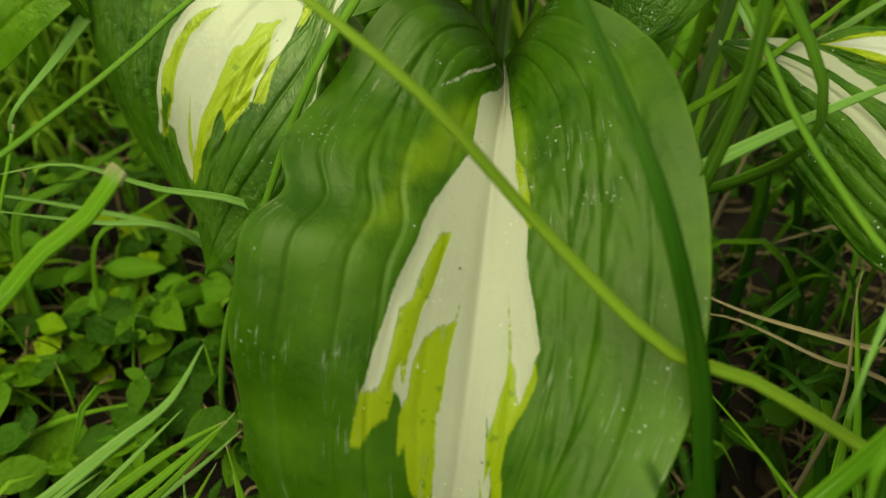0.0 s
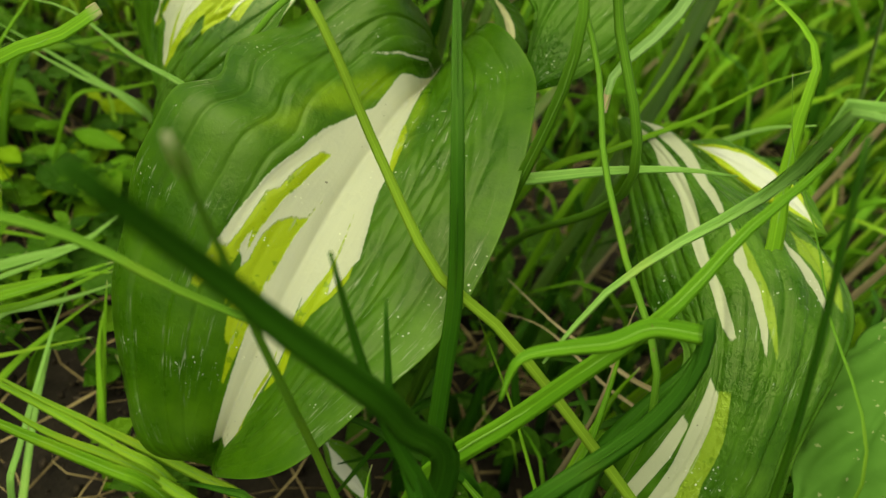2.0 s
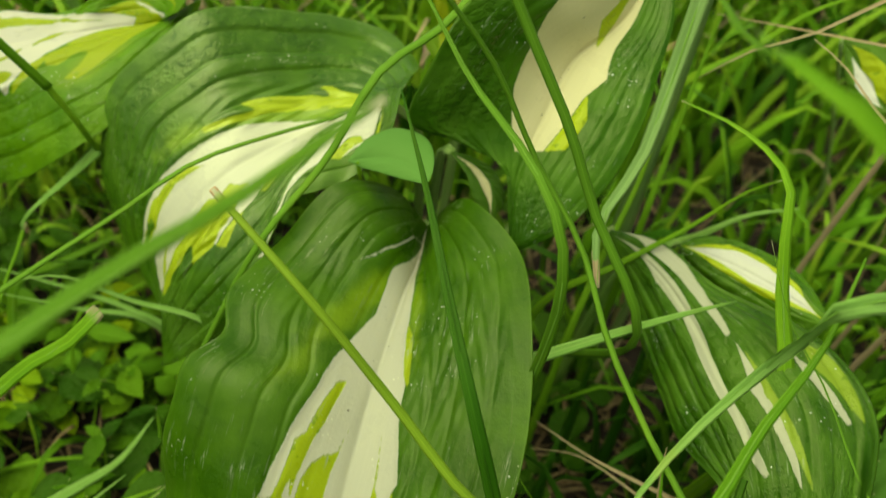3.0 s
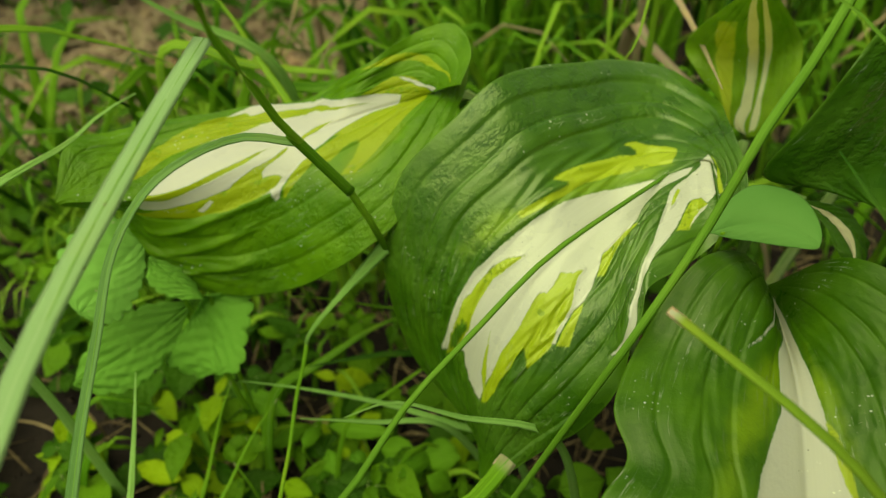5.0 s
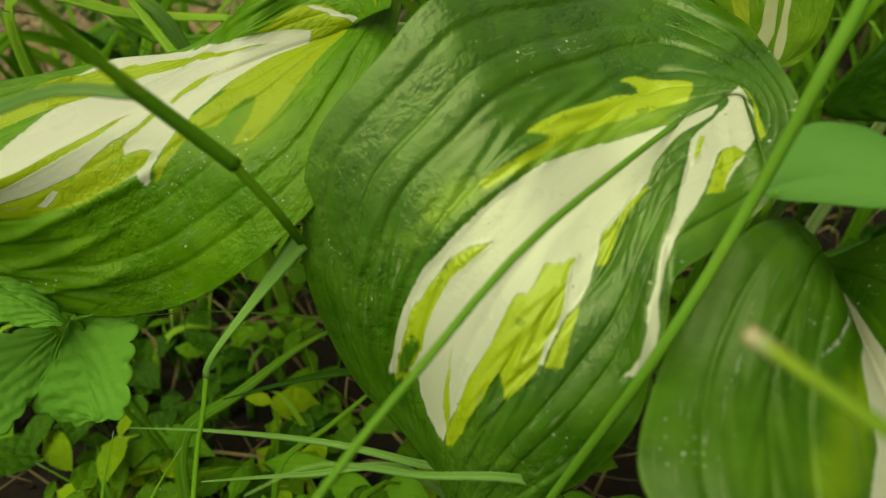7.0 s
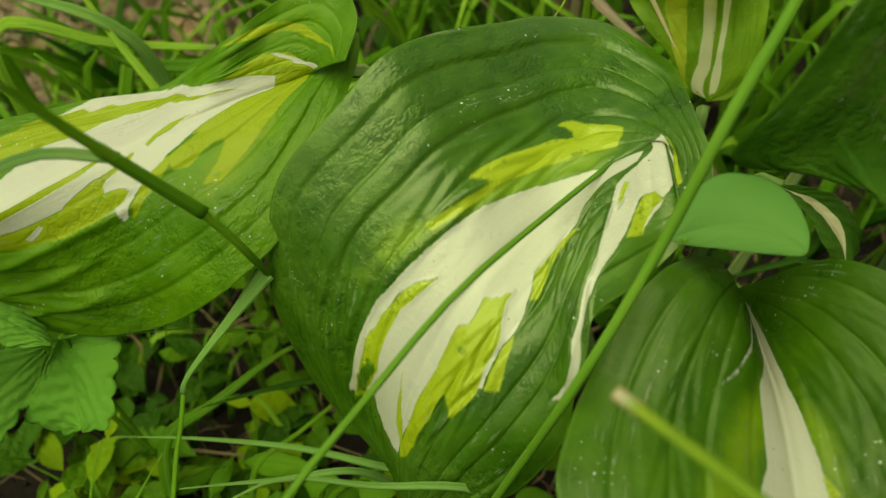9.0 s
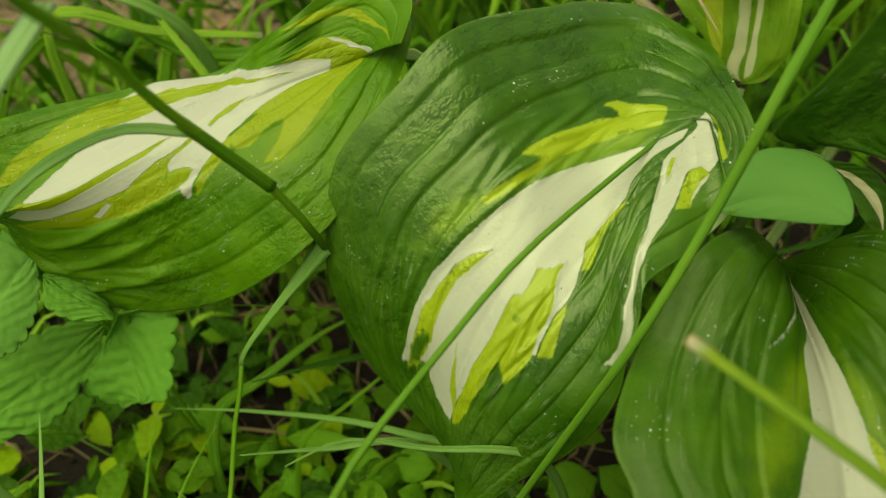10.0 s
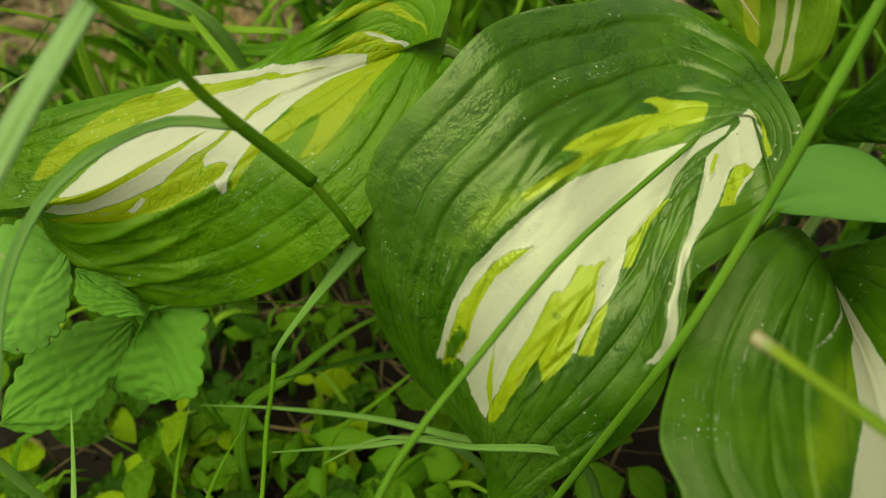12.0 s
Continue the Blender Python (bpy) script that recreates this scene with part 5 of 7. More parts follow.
weed_leaf(small_weed, "small ovate leaf", COVER_BRIGHT,
     left=[(-0.1560, 0.1860, 0.0220), (-0.1588, 0.1792, 0.0217), (-0.1645, 0.1748, 0.0232), (-0.1720, 0.1730, 0.0260)],
     mid=[(-0.1560, 0.1860, 0.0220), (-0.1640, 0.1795, 0.0255), (-0.1720, 0.1730, 0.0260)],
     right=[(-0.1560, 0.1860, 0.0220), (-0.1628, 0.1850, 0.0247), (-0.1683, 0.1803, 0.0260), (-0.1720, 0.1730, 0.0260)], bulge=(0.08, 0.08), teeth=0, crinkle=0.00025, seed=70, nu=24, nv=8)
weed_stem(small_weed, [(-0.1560, 0.1860, 0.0220), (-0.1520, 0.1900, -0.004)], 0.0006)
weed_leaf(small_weed, "small ovate leaf", COVER_BRIGHT,
     left=[(-0.1900, 0.2000, 0.0280), (-0.1796, 0.1999, 0.0309), (-0.1695, 0.1947, 0.0319), (-0.1610, 0.1860, 0.0310)],
     mid=[(-0.1900, 0.2000, 0.0280), (-0.1755, 0.1930, 0.0310), (-0.1610, 0.1860, 0.0310)],
     right=[(-0.1900, 0.2000, 0.0280), (-0.1830, 0.1917, 0.0269), (-0.1728, 0.1871, 0.0280), (-0.1610, 0.1860, 0.0310)], bulge=(0.08, 0.08), teeth=0, crinkle=0.00025, seed=71, nu=24, nv=8)
weed_stem(small_weed, [(-0.1900, 0.2000, 0.0280), (-0.1860, 0.2040, -0.004)], 0.0006)
weed_leaf(small_weed, "small ovate leaf", COVER_BRIGHT,
     left=[(-0.1520, 0.1680, 0.0340), (-0.1540, 0.1746, 0.0319), (-0.1528, 0.1815, 0.0291), (-0.1490, 0.1880, 0.0260)],
     mid=[(-0.1520, 0.1680, 0.0340), (-0.1505, 0.1780, 0.0315), (-0.1490, 0.1880, 0.0260)],
     right=[(-0.1520, 0.1680, 0.0340), (-0.1482, 0.1734, 0.0313), (-0.1473, 0.1805, 0.0285), (-0.1490, 0.1880, 0.0260)], bulge=(0.08, 0.08), teeth=0, crinkle=0.00025, seed=72, nu=24, nv=8)
weed_stem(small_weed, [(-0.1520, 0.1680, 0.0340), (-0.1480, 0.1720, -0.004)], 0.0006)
weed_leaf(small_weed, "small ovate leaf", COVER_BRIGHT,
     left=[(-0.1470, 0.1870, 0.0220), (-0.1370, 0.1883, 0.0266), (-0.1258, 0.1853, 0.0296), (-0.1150, 0.1790, 0.0310)],
     mid=[(-0.1470, 0.1870, 0.0220), (-0.1310, 0.1830, 0.0280), (-0.1150, 0.1790, 0.0310)],
     right=[(-0.1470, 0.1870, 0.0220), (-0.1378, 0.1809, 0.0228), (-0.1266, 0.1783, 0.0261), (-0.1150, 0.1790, 0.0310)], bulge=(0.08, 0.08), teeth=0, crinkle=0.00025, seed=73, nu=24, nv=8)
weed_stem(small_weed, [(-0.1470, 0.1870, 0.0220), (-0.1430, 0.1910, -0.004)], 0.0006)
weed_leaf(small_weed, "small ovate leaf", COVER_BRIGHT,
     left=[(-0.1330, 0.1700, 0.0280), (-0.1288, 0.1717, 0.0289), (-0.1265, 0.1702, 0.0281), (-0.1260, 0.1660, 0.0260)],
     mid=[(-0.1330, 0.1700, 0.0280), (-0.1295, 0.1680, 0.0285), (-0.1260, 0.1660, 0.0260)],
     right=[(-0.1330, 0.1700, 0.0280), (-0.1330, 0.1659, 0.0259), (-0.1304, 0.1646, 0.0253), (-0.1260, 0.1660, 0.0260)], bulge=(0.08, 0.08), teeth=0, crinkle=0.00025, seed=74, nu=24, nv=8)
weed_stem(small_weed, [(-0.1330, 0.1700, 0.0280), (-0.1290, 0.1740, -0.004)], 0.0006)
round_weed = holder("round_weed", (-0.1136, 0.1674, 0.0), "small weed with broad rounded leaves under the hosta tip", "weed", "low weeds")
weed_leaf(round_weed, "small ovate leaf", COVER_BRIGHT,
     left=[(-0.1220, 0.1770, 0.0220), (-0.1163, 0.1805, 0.0255), (-0.1104, 0.1788, 0.0268), (-0.1050, 0.1730, 0.0260)],
     mid=[(-0.1220, 0.1770, 0.0220), (-0.1135, 0.1750, 0.0255), (-0.1050, 0.1730, 0.0260)],
     right=[(-0.1220, 0.1770, 0.0220), (-0.1175, 0.1711, 0.0209), (-0.1115, 0.1700, 0.0224), (-0.1050, 0.1730, 0.0260)], bulge=(0.08, 0.08), teeth=0, crinkle=0.00025, seed=80, nu=24, nv=8)
weed_stem(round_weed, [(-0.1220, 0.1770, 0.0220), (-0.1180, 0.1810, -0.004)], 0.0006)
weed_leaf(round_weed, "small ovate leaf", COVER_BRIGHT,
     left=[(-0.1020, 0.1720, 0.0280), (-0.0963, 0.1765, 0.0318), (-0.0908, 0.1748, 0.0327), (-0.0860, 0.1680, 0.0310)],
     mid=[(-0.1020, 0.1720, 0.0280), (-0.0940, 0.1700, 0.0310), (-0.0860, 0.1680, 0.0310)],
     right=[(-0.1020, 0.1720, 0.0280), (-0.0981, 0.1651, 0.0260), (-0.0924, 0.1640, 0.0272), (-0.0860, 0.1680, 0.0310)], bulge=(0.08, 0.08), teeth=0, crinkle=0.00025, seed=81, nu=24, nv=8)
weed_stem(round_weed, [(-0.1020, 0.1720, 0.0280), (-0.0980, 0.1760, -0.004)], 0.0006)
weed_leaf(round_weed, "small ovate leaf", COVER_BRIGHT,
     left=[(-0.1110, 0.1570, 0.0340), (-0.1089, 0.1644, 0.0327), (-0.1039, 0.1702, 0.0299), (-0.0970, 0.1740, 0.0260)],
     mid=[(-0.1110, 0.1570, 0.0340), (-0.1040, 0.1655, 0.0315), (-0.0970, 0.1740, 0.0260)],
     right=[(-0.1110, 0.1570, 0.0340), (-0.1047, 0.1598, 0.0305), (-0.0999, 0.1659, 0.0277), (-0.0970, 0.1740, 0.0260)], bulge=(0.08, 0.08), teeth=0, crinkle=0.00025, seed=82, nu=24, nv=8)
weed_stem(round_weed, [(-0.1110, 0.1570, 0.0340), (-0.1070, 0.1610, -0.004)], 0.0006)
weed_leaf(round_weed, "small ovate leaf", COVER_BRIGHT,
     left=[(-0.0900, 0.1590, 0.0220), (-0.0950, 0.1558, 0.0229), (-0.0983, 0.1563, 0.0262), (-0.1000, 0.1600, 0.0310)],
     mid=[(-0.0900, 0.1590, 0.0220), (-0.0950, 0.1595, 0.0280), (-0.1000, 0.1600, 0.0310)],
     right=[(-0.0900, 0.1590, 0.0220), (-0.0910, 0.1628, 0.0265), (-0.0947, 0.1630, 0.0295), (-0.1000, 0.1600, 0.0310)], bulge=(0.08, 0.08), teeth=0, crinkle=0.00025, seed=83, nu=24, nv=8)
weed_stem(round_weed, [(-0.0900, 0.1590, 0.0220), (-0.0860, 0.1630, -0.004)], 0.0006)
weed_leaf(round_weed, "small ovate leaf", COVER_BRIGHT,
     left=[(-0.1430, 0.1720, 0.0280), (-0.1380, 0.1702, 0.0281), (-0.1364, 0.1662, 0.0274), (-0.1380, 0.1610, 0.0260)],
     mid=[(-0.1430, 0.1720, 0.0280), (-0.1405, 0.1665, 0.0285), (-0.1380, 0.1610, 0.0260)],
     right=[(-0.1430, 0.1720, 0.0280), (-0.1450, 0.1672, 0.0267), (-0.1431, 0.1635, 0.0260), (-0.1380, 0.1610, 0.0260)], bulge=(0.08, 0.08), teeth=0, crinkle=0.00025, seed=84, nu=24, nv=8)
weed_stem(round_weed, [(-0.1430, 0.1720, 0.0280), (-0.1390, 0.1760, -0.004)], 0.0006)
bright_weed = holder("bright_weed", (-0.1245, 0.1715, 0.0), "weed with one bright lime leaf, below the hosta", "weed", "low weeds")
weed_leaf(bright_weed, "small ovate leaf", COVER_LIME,
     left=[(-0.0890, 0.1870, 0.0220), (-0.0840, 0.1818, 0.0236), (-0.0828, 0.1748, 0.0250), (-0.0850, 0.1670, 0.0260)],
     mid=[(-0.0890, 0.1870, 0.0220), (-0.0870, 0.1770, 0.0255), (-0.0850, 0.1670, 0.0260)],
     right=[(-0.0890, 0.1870, 0.0220), (-0.0916, 0.1802, 0.0228), (-0.0900, 0.1732, 0.0242), (-0.0850, 0.1670, 0.0260)], bulge=(0.08, 0.08), teeth=0, crinkle=0.00025, seed=90, nu=24, nv=8)
weed_stem(bright_weed, [(-0.0890, 0.1870, 0.0220), (-0.0850, 0.1910, -0.004)], 0.0006)
weed_leaf(bright_weed, "small ovate leaf", COVER_LIME,
     left=[(-0.1600, 0.1560, 0.0280), (-0.1545, 0.1575, 0.0305), (-0.1493, 0.1552, 0.0315), (-0.1450, 0.1500, 0.0310)],
     mid=[(-0.1600, 0.1560, 0.0280), (-0.1525, 0.1530, 0.0310), (-0.1450, 0.1500, 0.0310)],
     right=[(-0.1600, 0.1560, 0.0280), (-0.1565, 0.1509, 0.0273), (-0.1512, 0.1490, 0.0284), (-0.1450, 0.1500, 0.0310)], bulge=(0.08, 0.08), teeth=0, crinkle=0.00025, seed=91, nu=24, nv=8)
weed_stem(bright_weed, [(-0.1600, 0.1560, 0.0280), (-0.1560, 0.1600, -0.004)], 0.0006)
broad_low_weed = holder("broad_low_weed", (-0.0450, 0.1610, 0.0), "dark green broad-leaved weed in the shade of the hosta", "weed", "low weeds")
weed_leaf(broad_low_weed, "small ovate leaf", COVER_BRIGHT,
     left=[(-0.0460, 0.1600, 0.0220), (-0.0422, 0.1682, 0.0269), (-0.0355, 0.1689, 0.0281), (-0.0270, 0.1630, 0.0260)],
     mid=[(-0.0460, 0.1600, 0.0220), (-0.0365, 0.1615, 0.0255), (-0.0270, 0.1630, 0.0260)],
     right=[(-0.0460, 0.1600, 0.0220), (-0.0384, 0.1536, 0.0195), (-0.0318, 0.1550, 0.0211), (-0.0270, 0.1630, 0.0260)], bulge=(0.08, 0.08), teeth=0, crinkle=0.00025, seed=100, nu=24, nv=8)
weed_stem(broad_low_weed, [(-0.0460, 0.1600, 0.0220), (-0.0420, 0.1640, -0.004)], 0.0006)
weed_leaf(broad_low_weed, "small ovate leaf", COVER_BRIGHT,
     left=[(-0.0620, 0.1590, 0.0280), (-0.0574, 0.1608, 0.0307), (-0.0540, 0.1585, 0.0317), (-0.0520, 0.1530, 0.0310)],
     mid=[(-0.0620, 0.1590, 0.0280), (-0.0570, 0.1560, 0.0310), (-0.0520, 0.1530, 0.0310)],
     right=[(-0.0620, 0.1590, 0.0280), (-0.0606, 0.1536, 0.0271), (-0.0570, 0.1517, 0.0282), (-0.0520, 0.1530, 0.0310)], bulge=(0.08, 0.08), teeth=0, crinkle=0.00025, seed=101, nu=24, nv=8)
weed_stem(broad_low_weed, [(-0.0620, 0.1590, 0.0280), (-0.0580, 0.1630, -0.004)], 0.0006)
weed_leaf(broad_low_weed, "small ovate leaf", COVER_BRIGHT,
     left=[(-0.0270, 0.1640, 0.0340), (-0.0193, 0.1646, 0.0334), (-0.0149, 0.1609, 0.0305), (-0.0140, 0.1540, 0.0260)],
     mid=[(-0.0270, 0.1640, 0.0340), (-0.0205, 0.1590, 0.0315), (-0.0140, 0.1540, 0.0260)],
     right=[(-0.0270, 0.1640, 0.0340), (-0.0269, 0.1574, 0.0298), (-0.0222, 0.1541, 0.0271), (-0.0140, 0.1540, 0.0260)], bulge=(0.08, 0.08), teeth=0, crinkle=0.00025, seed=102, nu=24, nv=8)
weed_stem(broad_low_weed, [(-0.0270, 0.1640, 0.0340), (-0.0230, 0.1680, -0.004)], 0.0006)

# ---- grass blades and stalks ----
grass_0 = holder("grass_plant", (0.16, 0.03, 0.0), "cut green grass stalk lying across a hosta leaf", "grass", "tall grass")
grass_blade("cut green grass stalk lying across a hosta leaf", GRASS_OLIVE, [(-0.0387, 0.1148, 0.1926), (-0.0101, 0.0941, 0.1797), (0.0113, 0.0838, 0.1583), (0.0351, 0.0679, 0.1416), (0.0539, 0.0666, 0.1323), (0.0862, 0.0588, 0.1124), (0.1204, 0.0505, 0.0886)], 0.0015, root=(0.16, 0.03), parent=grass_0, depth=0.5, channel=0.2, taper=(1.1, 0.6), withered=0.004)
grass_1 = holder("grass_plant", (0.06, 0.03, 0.0), "dark green upright grass blade before the hosta", "grass", "tall grass")
grass_blade("dark green upright grass blade before the hosta", GRASS_DARK, [(0.0022, 0.152, 0.2031), (0.0122, 0.1251, 0.1943), (0.0211, 0.0998, 0.1836), (0.0305, 0.0785, 0.1687), (0.041, 0.066, 0.14), (0.046, 0.058, 0.118), (0.052, 0.048, 0.09)], 0.0027, root=(0.06, 0.03), parent=grass_1, channel=0.5)
grass_blade("", GRASS_DARK, [(0.0168, 0.0300, 0.1770), (0.0225, 0.0290, 0.1640), (0.0300, 0.0265, 0.1500), (0.0380, 0.0258, 0.1360)], 0.0030, root=(0.058, 0.028), parent=tuft, name="blade", channel=0.35, taper=(0.7, 0.12), belly=0.5)
grass_blade("", GRASS_DARK, [(0.0274, 0.0400, 0.1588), (0.0310, 0.0360, 0.1490), (0.0350, 0.0310, 0.1400), (0.0400, 0.0280, 0.1310)], 0.0030, root=(0.058, 0.028), parent=tuft, name="blade", channel=0.35, taper=(0.7, 0.12), belly=0.5)
grass_blade("broad dark blade leaning towards the lens", GRASS_DARK, [(0.0014, -0.0112, 0.2212), (0.0035, -0.0080, 0.2152), (0.0069, -0.0038, 0.2070), (0.0114, 0.0011, 0.1970), (0.0179, 0.0050, 0.1868), (0.0254, 0.0095, 0.1761), (0.0340, 0.0150, 0.1630), (0.0400, 0.0210, 0.1480)], 0.0036, root=(0.058, 0.028), parent=tuft, name="blade", channel=0.35, taper=(0.8, 0.32), belly=0.35)
grass_blade("thin stalk with a withered tip", STALK, [(0.0000, 0.0082, 0.2102), (0.0030, 0.0120, 0.1950), (0.0062, 0.0160, 0.1790), (0.0092, 0.0207, 0.1610), (0.0160, 0.0235, 0.1400)], 0.0010, root=(0.058, 0.028), parent=tuft, name="blade", channel=0.35, taper=(0.7, 0.5), belly=0.5, withered=0.008)
grass_blade("thin grass stalk with a dry tip", STALK, [(-0.0504, 0.0237, 0.1615), (-0.0293, 0.0279, 0.159), (-0.0102, 0.0304, 0.1513), (0.0075, 0.036, 0.1411), (0.0223, 0.0406, 0.1254), (0.0361, 0.0468, 0.1087)], 0.001, root=(0.05, 0.03), parent=grass_1, depth=0.4, channel=0.2, taper=(0.3, 1.15), withered=0.006)
grass_2 = holder("grass_plant", (-0.16, 0.05, 0.0), "grass blade with a frayed cut tip", "grass", "tall grass")
grass_blade("grass blade with a frayed cut tip", GRASS, [(-0.0697, 0.1015, 0.1554), (-0.0774, 0.0953, 0.1477), (-0.0877, 0.091, 0.1414), (-0.0975, 0.085, 0.1329)], 0.0024, root=(-0.16, 0.05), parent=grass_2, taper=(1.0, 0.8), withered=0.003)
culm = holder("grass_stalk", (-0.30, 0.06, 0.0), "tall bent grass stalk with a node and narrow leaves", "grass stalk")
grass_blade("", CULM, [(-0.1079, 0.1823, 0.1403), (-0.1143, 0.1762, 0.1695), (-0.1265, 0.1708, 0.1944), (-0.1294, 0.1591, 0.219), (-0.1263, 0.141, 0.2389), (-0.1252, 0.125, 0.261), (-0.15, 0.09, 0.268), (-0.22, 0.06, 0.22)], 0.0014, root=(-0.3, 0.06), parent=culm, name="stem", depth=0.8, channel=0.05, taper=(1.0, 0.75))
grass_blade("thin folded stem below the leaf blade", GRASS, [(-0.1356, 0.1678, 0.1129), (-0.1372, 0.1597, 0.1053), (-0.1391, 0.1534, 0.0994), (-0.1405, 0.1394, 0.0899)], 0.0007, root=(-0.144, 0.145), parent=culm, name="leaf_stalk", depth=0.5, channel=0.1, taper=(1.0, 1.0))
grass_blade("pale folded leaf blade", GRASS_PALE, [(-0.1087, 0.1831, 0.1402), (-0.115, 0.1796, 0.1338), (-0.1214, 0.1758, 0.1279), (-0.1306, 0.1682, 0.1205), (-0.1345, 0.1656, 0.1155), (-0.136, 0.1653, 0.1114)], 0.0027, parent=culm, name="leaf_blade", channel=0.3, taper=(0.25, 1.0))
grass_blade("narrow arching greyish leaf blade", GRASS_GREY, [(-0.1800, 0.0660, 0.1060), (-0.1785, 0.0880, 0.1290), (-0.1761, 0.1082, 0.1477), (-0.1731, 0.1269, 0.163), (-0.1702, 0.1452, 0.1774), (-0.1606, 0.161, 0.1873), (-0.1424, 0.1729, 0.1912), (-0.1243, 0.1729, 0.1896)], 0.0024, parent=culm, name="leaf_blade", channel=0.25, taper=(0.5, 0.95))
verts, faces, lines = ribbon([(-0.1265, 0.1708, 0.1944), (-0.1204, 0.1735, 0.182), (-0.1143, 0.1762, 0.1695)], 0.0016, 0.8, 14, taper=(0.9, 1.0), channel=0.0)
place("sheath", mesh("sheath", verts, faces, GRASS_MID, {"vein_lines": lines}), culm, "dark green sheath ending in a pale collar")
grass_3 = holder("grass_plant", (-0.19, -0.02, 0.0), "wide pale green grass blade close above the plants", "grass", "tall grass")
grass_blade("wide pale green grass blade close above the plants", GRASS_SILVER, [(-0.1426, 0.174, 0.2201), (-0.1456, 0.146, 0.2176), (-0.1494, 0.1182, 0.2129), (-0.1533, 0.0913, 0.2069), (-0.1538, 0.0651, 0.2008)], 0.0032, root=(-0.19, -0.02), parent=grass_3, taper=(1.0, 0.8), channel=0.1)
grass_blade("thin green grass stalk lying over the cream leaf", STALK, [(-0.0189, 0.1956, 0.1614), (-0.0396, 0.1739, 0.1652), (-0.0602, 0.1533, 0.1658), (-0.0786, 0.1355, 0.1572), (-0.0943, 0.1175, 0.1517), (-0.1032, 0.0986, 0.152)], 0.0008, root=(-0.14, 0.03), parent=grass_2, depth=0.7, channel=0.1, taper=(1.2, 0.8))
grass_4 = holder("grass_plant", (-0.085, 0.12, 0.0), "long green grass stalk leaning past the hosta", "grass", "tall grass")
grass_blade("long green grass stalk leaning past the hosta", STALK, [(0.0331, 0.2253, 0.221), (0.0111, 0.1953, 0.201), (-0.0064, 0.1712, 0.1952), (-0.0198, 0.157, 0.1712), (-0.0363, 0.1401, 0.1513), (-0.0504, 0.133, 0.1212), (-0.0634, 0.1276, 0.0903)], 0.0014, root=(-0.085, 0.12), parent=grass_4, depth=0.6, channel=0.1, taper=(0.7, 1.1))
grass_5 = holder("grass_plant", (0.058, 0.19, 0.0), "green grass stalk crossing the dark leaf", "grass", "tall grass")
grass_blade("green grass stalk crossing the dark leaf", STALK, [(0, 0.155, 0.29), (0.0196, 0.1472, 0.2505), (0.0327, 0.1431, 0.2286), (0.0461, 0.1381, 0.208), (0.0573, 0.1331, 0.1867)], 0.0016, root=(0.058, 0.19), parent=grass_5, depth=0.6, channel=0.1, taper=(1.0, 0.8))
grass_6 = holder("grass_plant", (0.11, 0.06, 0.0), "thin bent grass stalk", "grass", "tall grass")
grass_blade("thin bent grass stalk", STALK, [(-0.001, 0.1259, 0.2585), (0.012, 0.1363, 0.2389), (0.0259, 0.1441, 0.2183), (0.04, 0.142, 0.1944), (0.057, 0.1306, 0.1742), (0.0669, 0.111, 0.1593), (0.0787, 0.0924, 0.1478)], 0.0009, root=(0.11, 0.06), parent=grass_6, depth=0.7, channel=0.1, taper=(1.2, 0.7))
grass_7 = holder("grass_plant", (0.1, 0.23, 0.0), "bent pale grass blade with a withered pink tip", "grass", "tall grass")
grass_blade("bent pale grass blade with a withered pink tip", WITHERING, [(0.0638, 0.1264, 0.1635), (0.0664, 0.1539, 0.1625), (0.0786, 0.1748, 0.1753), (0.0849, 0.1946, 0.1965)], 0.0062, root=(0.1, 0.23), parent=grass_7, taper=(0.8, 0.12), withered=0.016)
grass_8 = holder("grass_plant", (0.17, 0.11, 0.0), "arching bluish green grass blade", "grass", "tall grass")
grass_blade("arching bluish green grass blade", GRASS_PALE, [(0.0657, 0.0561, 0.1374), (0.0744, 0.0722, 0.1503), (0.0876, 0.0864, 0.1606), (0.1011, 0.0976, 0.1707), (0.1052, 0.0962, 0.189), (0.1028, 0.0897, 0.2065), (0.122, 0.1, 0.2)], 0.0040, root=(0.17, 0.11), parent=grass_8, channel=0.3)
grass_blade("broad dark green grass blade", GRASS_MID, [(0.1148, 0.1094, 0.2034), (0.1064, 0.0921, 0.1904), (0.0945, 0.0771, 0.1763), (0.0849, 0.062, 0.16), (0.0736, 0.0535, 0.1417), (0.0638, 0.0475, 0.1222)], 0.0032, root=(0.055, 0.035), parent=grass_1, channel=0.4)
grass_blade("bright grass blade bent over at its fold", GRASS_MID, [(0.0557, 0.0343, 0.1478), (0.0563, 0.0394, 0.1562), (0.0647, 0.0447, 0.1581), (0.0742, 0.0506, 0.1580), (0.0830, 0.0585, 0.1583), (0.0948, 0.0627, 0.1574)], 0.0023, parent=grass_1, channel=0.15, taper=(1.0, 0.15))
# same blade below its fold; its shade comes from the darker material
grass_blade("lower part of the bent blade, shade put into its dark green", GRASS_DARK, [(0.0946, 0.0650, 0.1600), (0.0968, 0.0643, 0.1562), (0.0975, 0.0602, 0.1503), (0.0957, 0.0549, 0.1417), (0.0922, 0.0502, 0.1335), (0.0875, 0.0461, 0.1260)], 0.0027, root=(0.080, 0.038), parent=grass_1, channel=0.1, taper=(0.8, 0.7), belly=0.3)
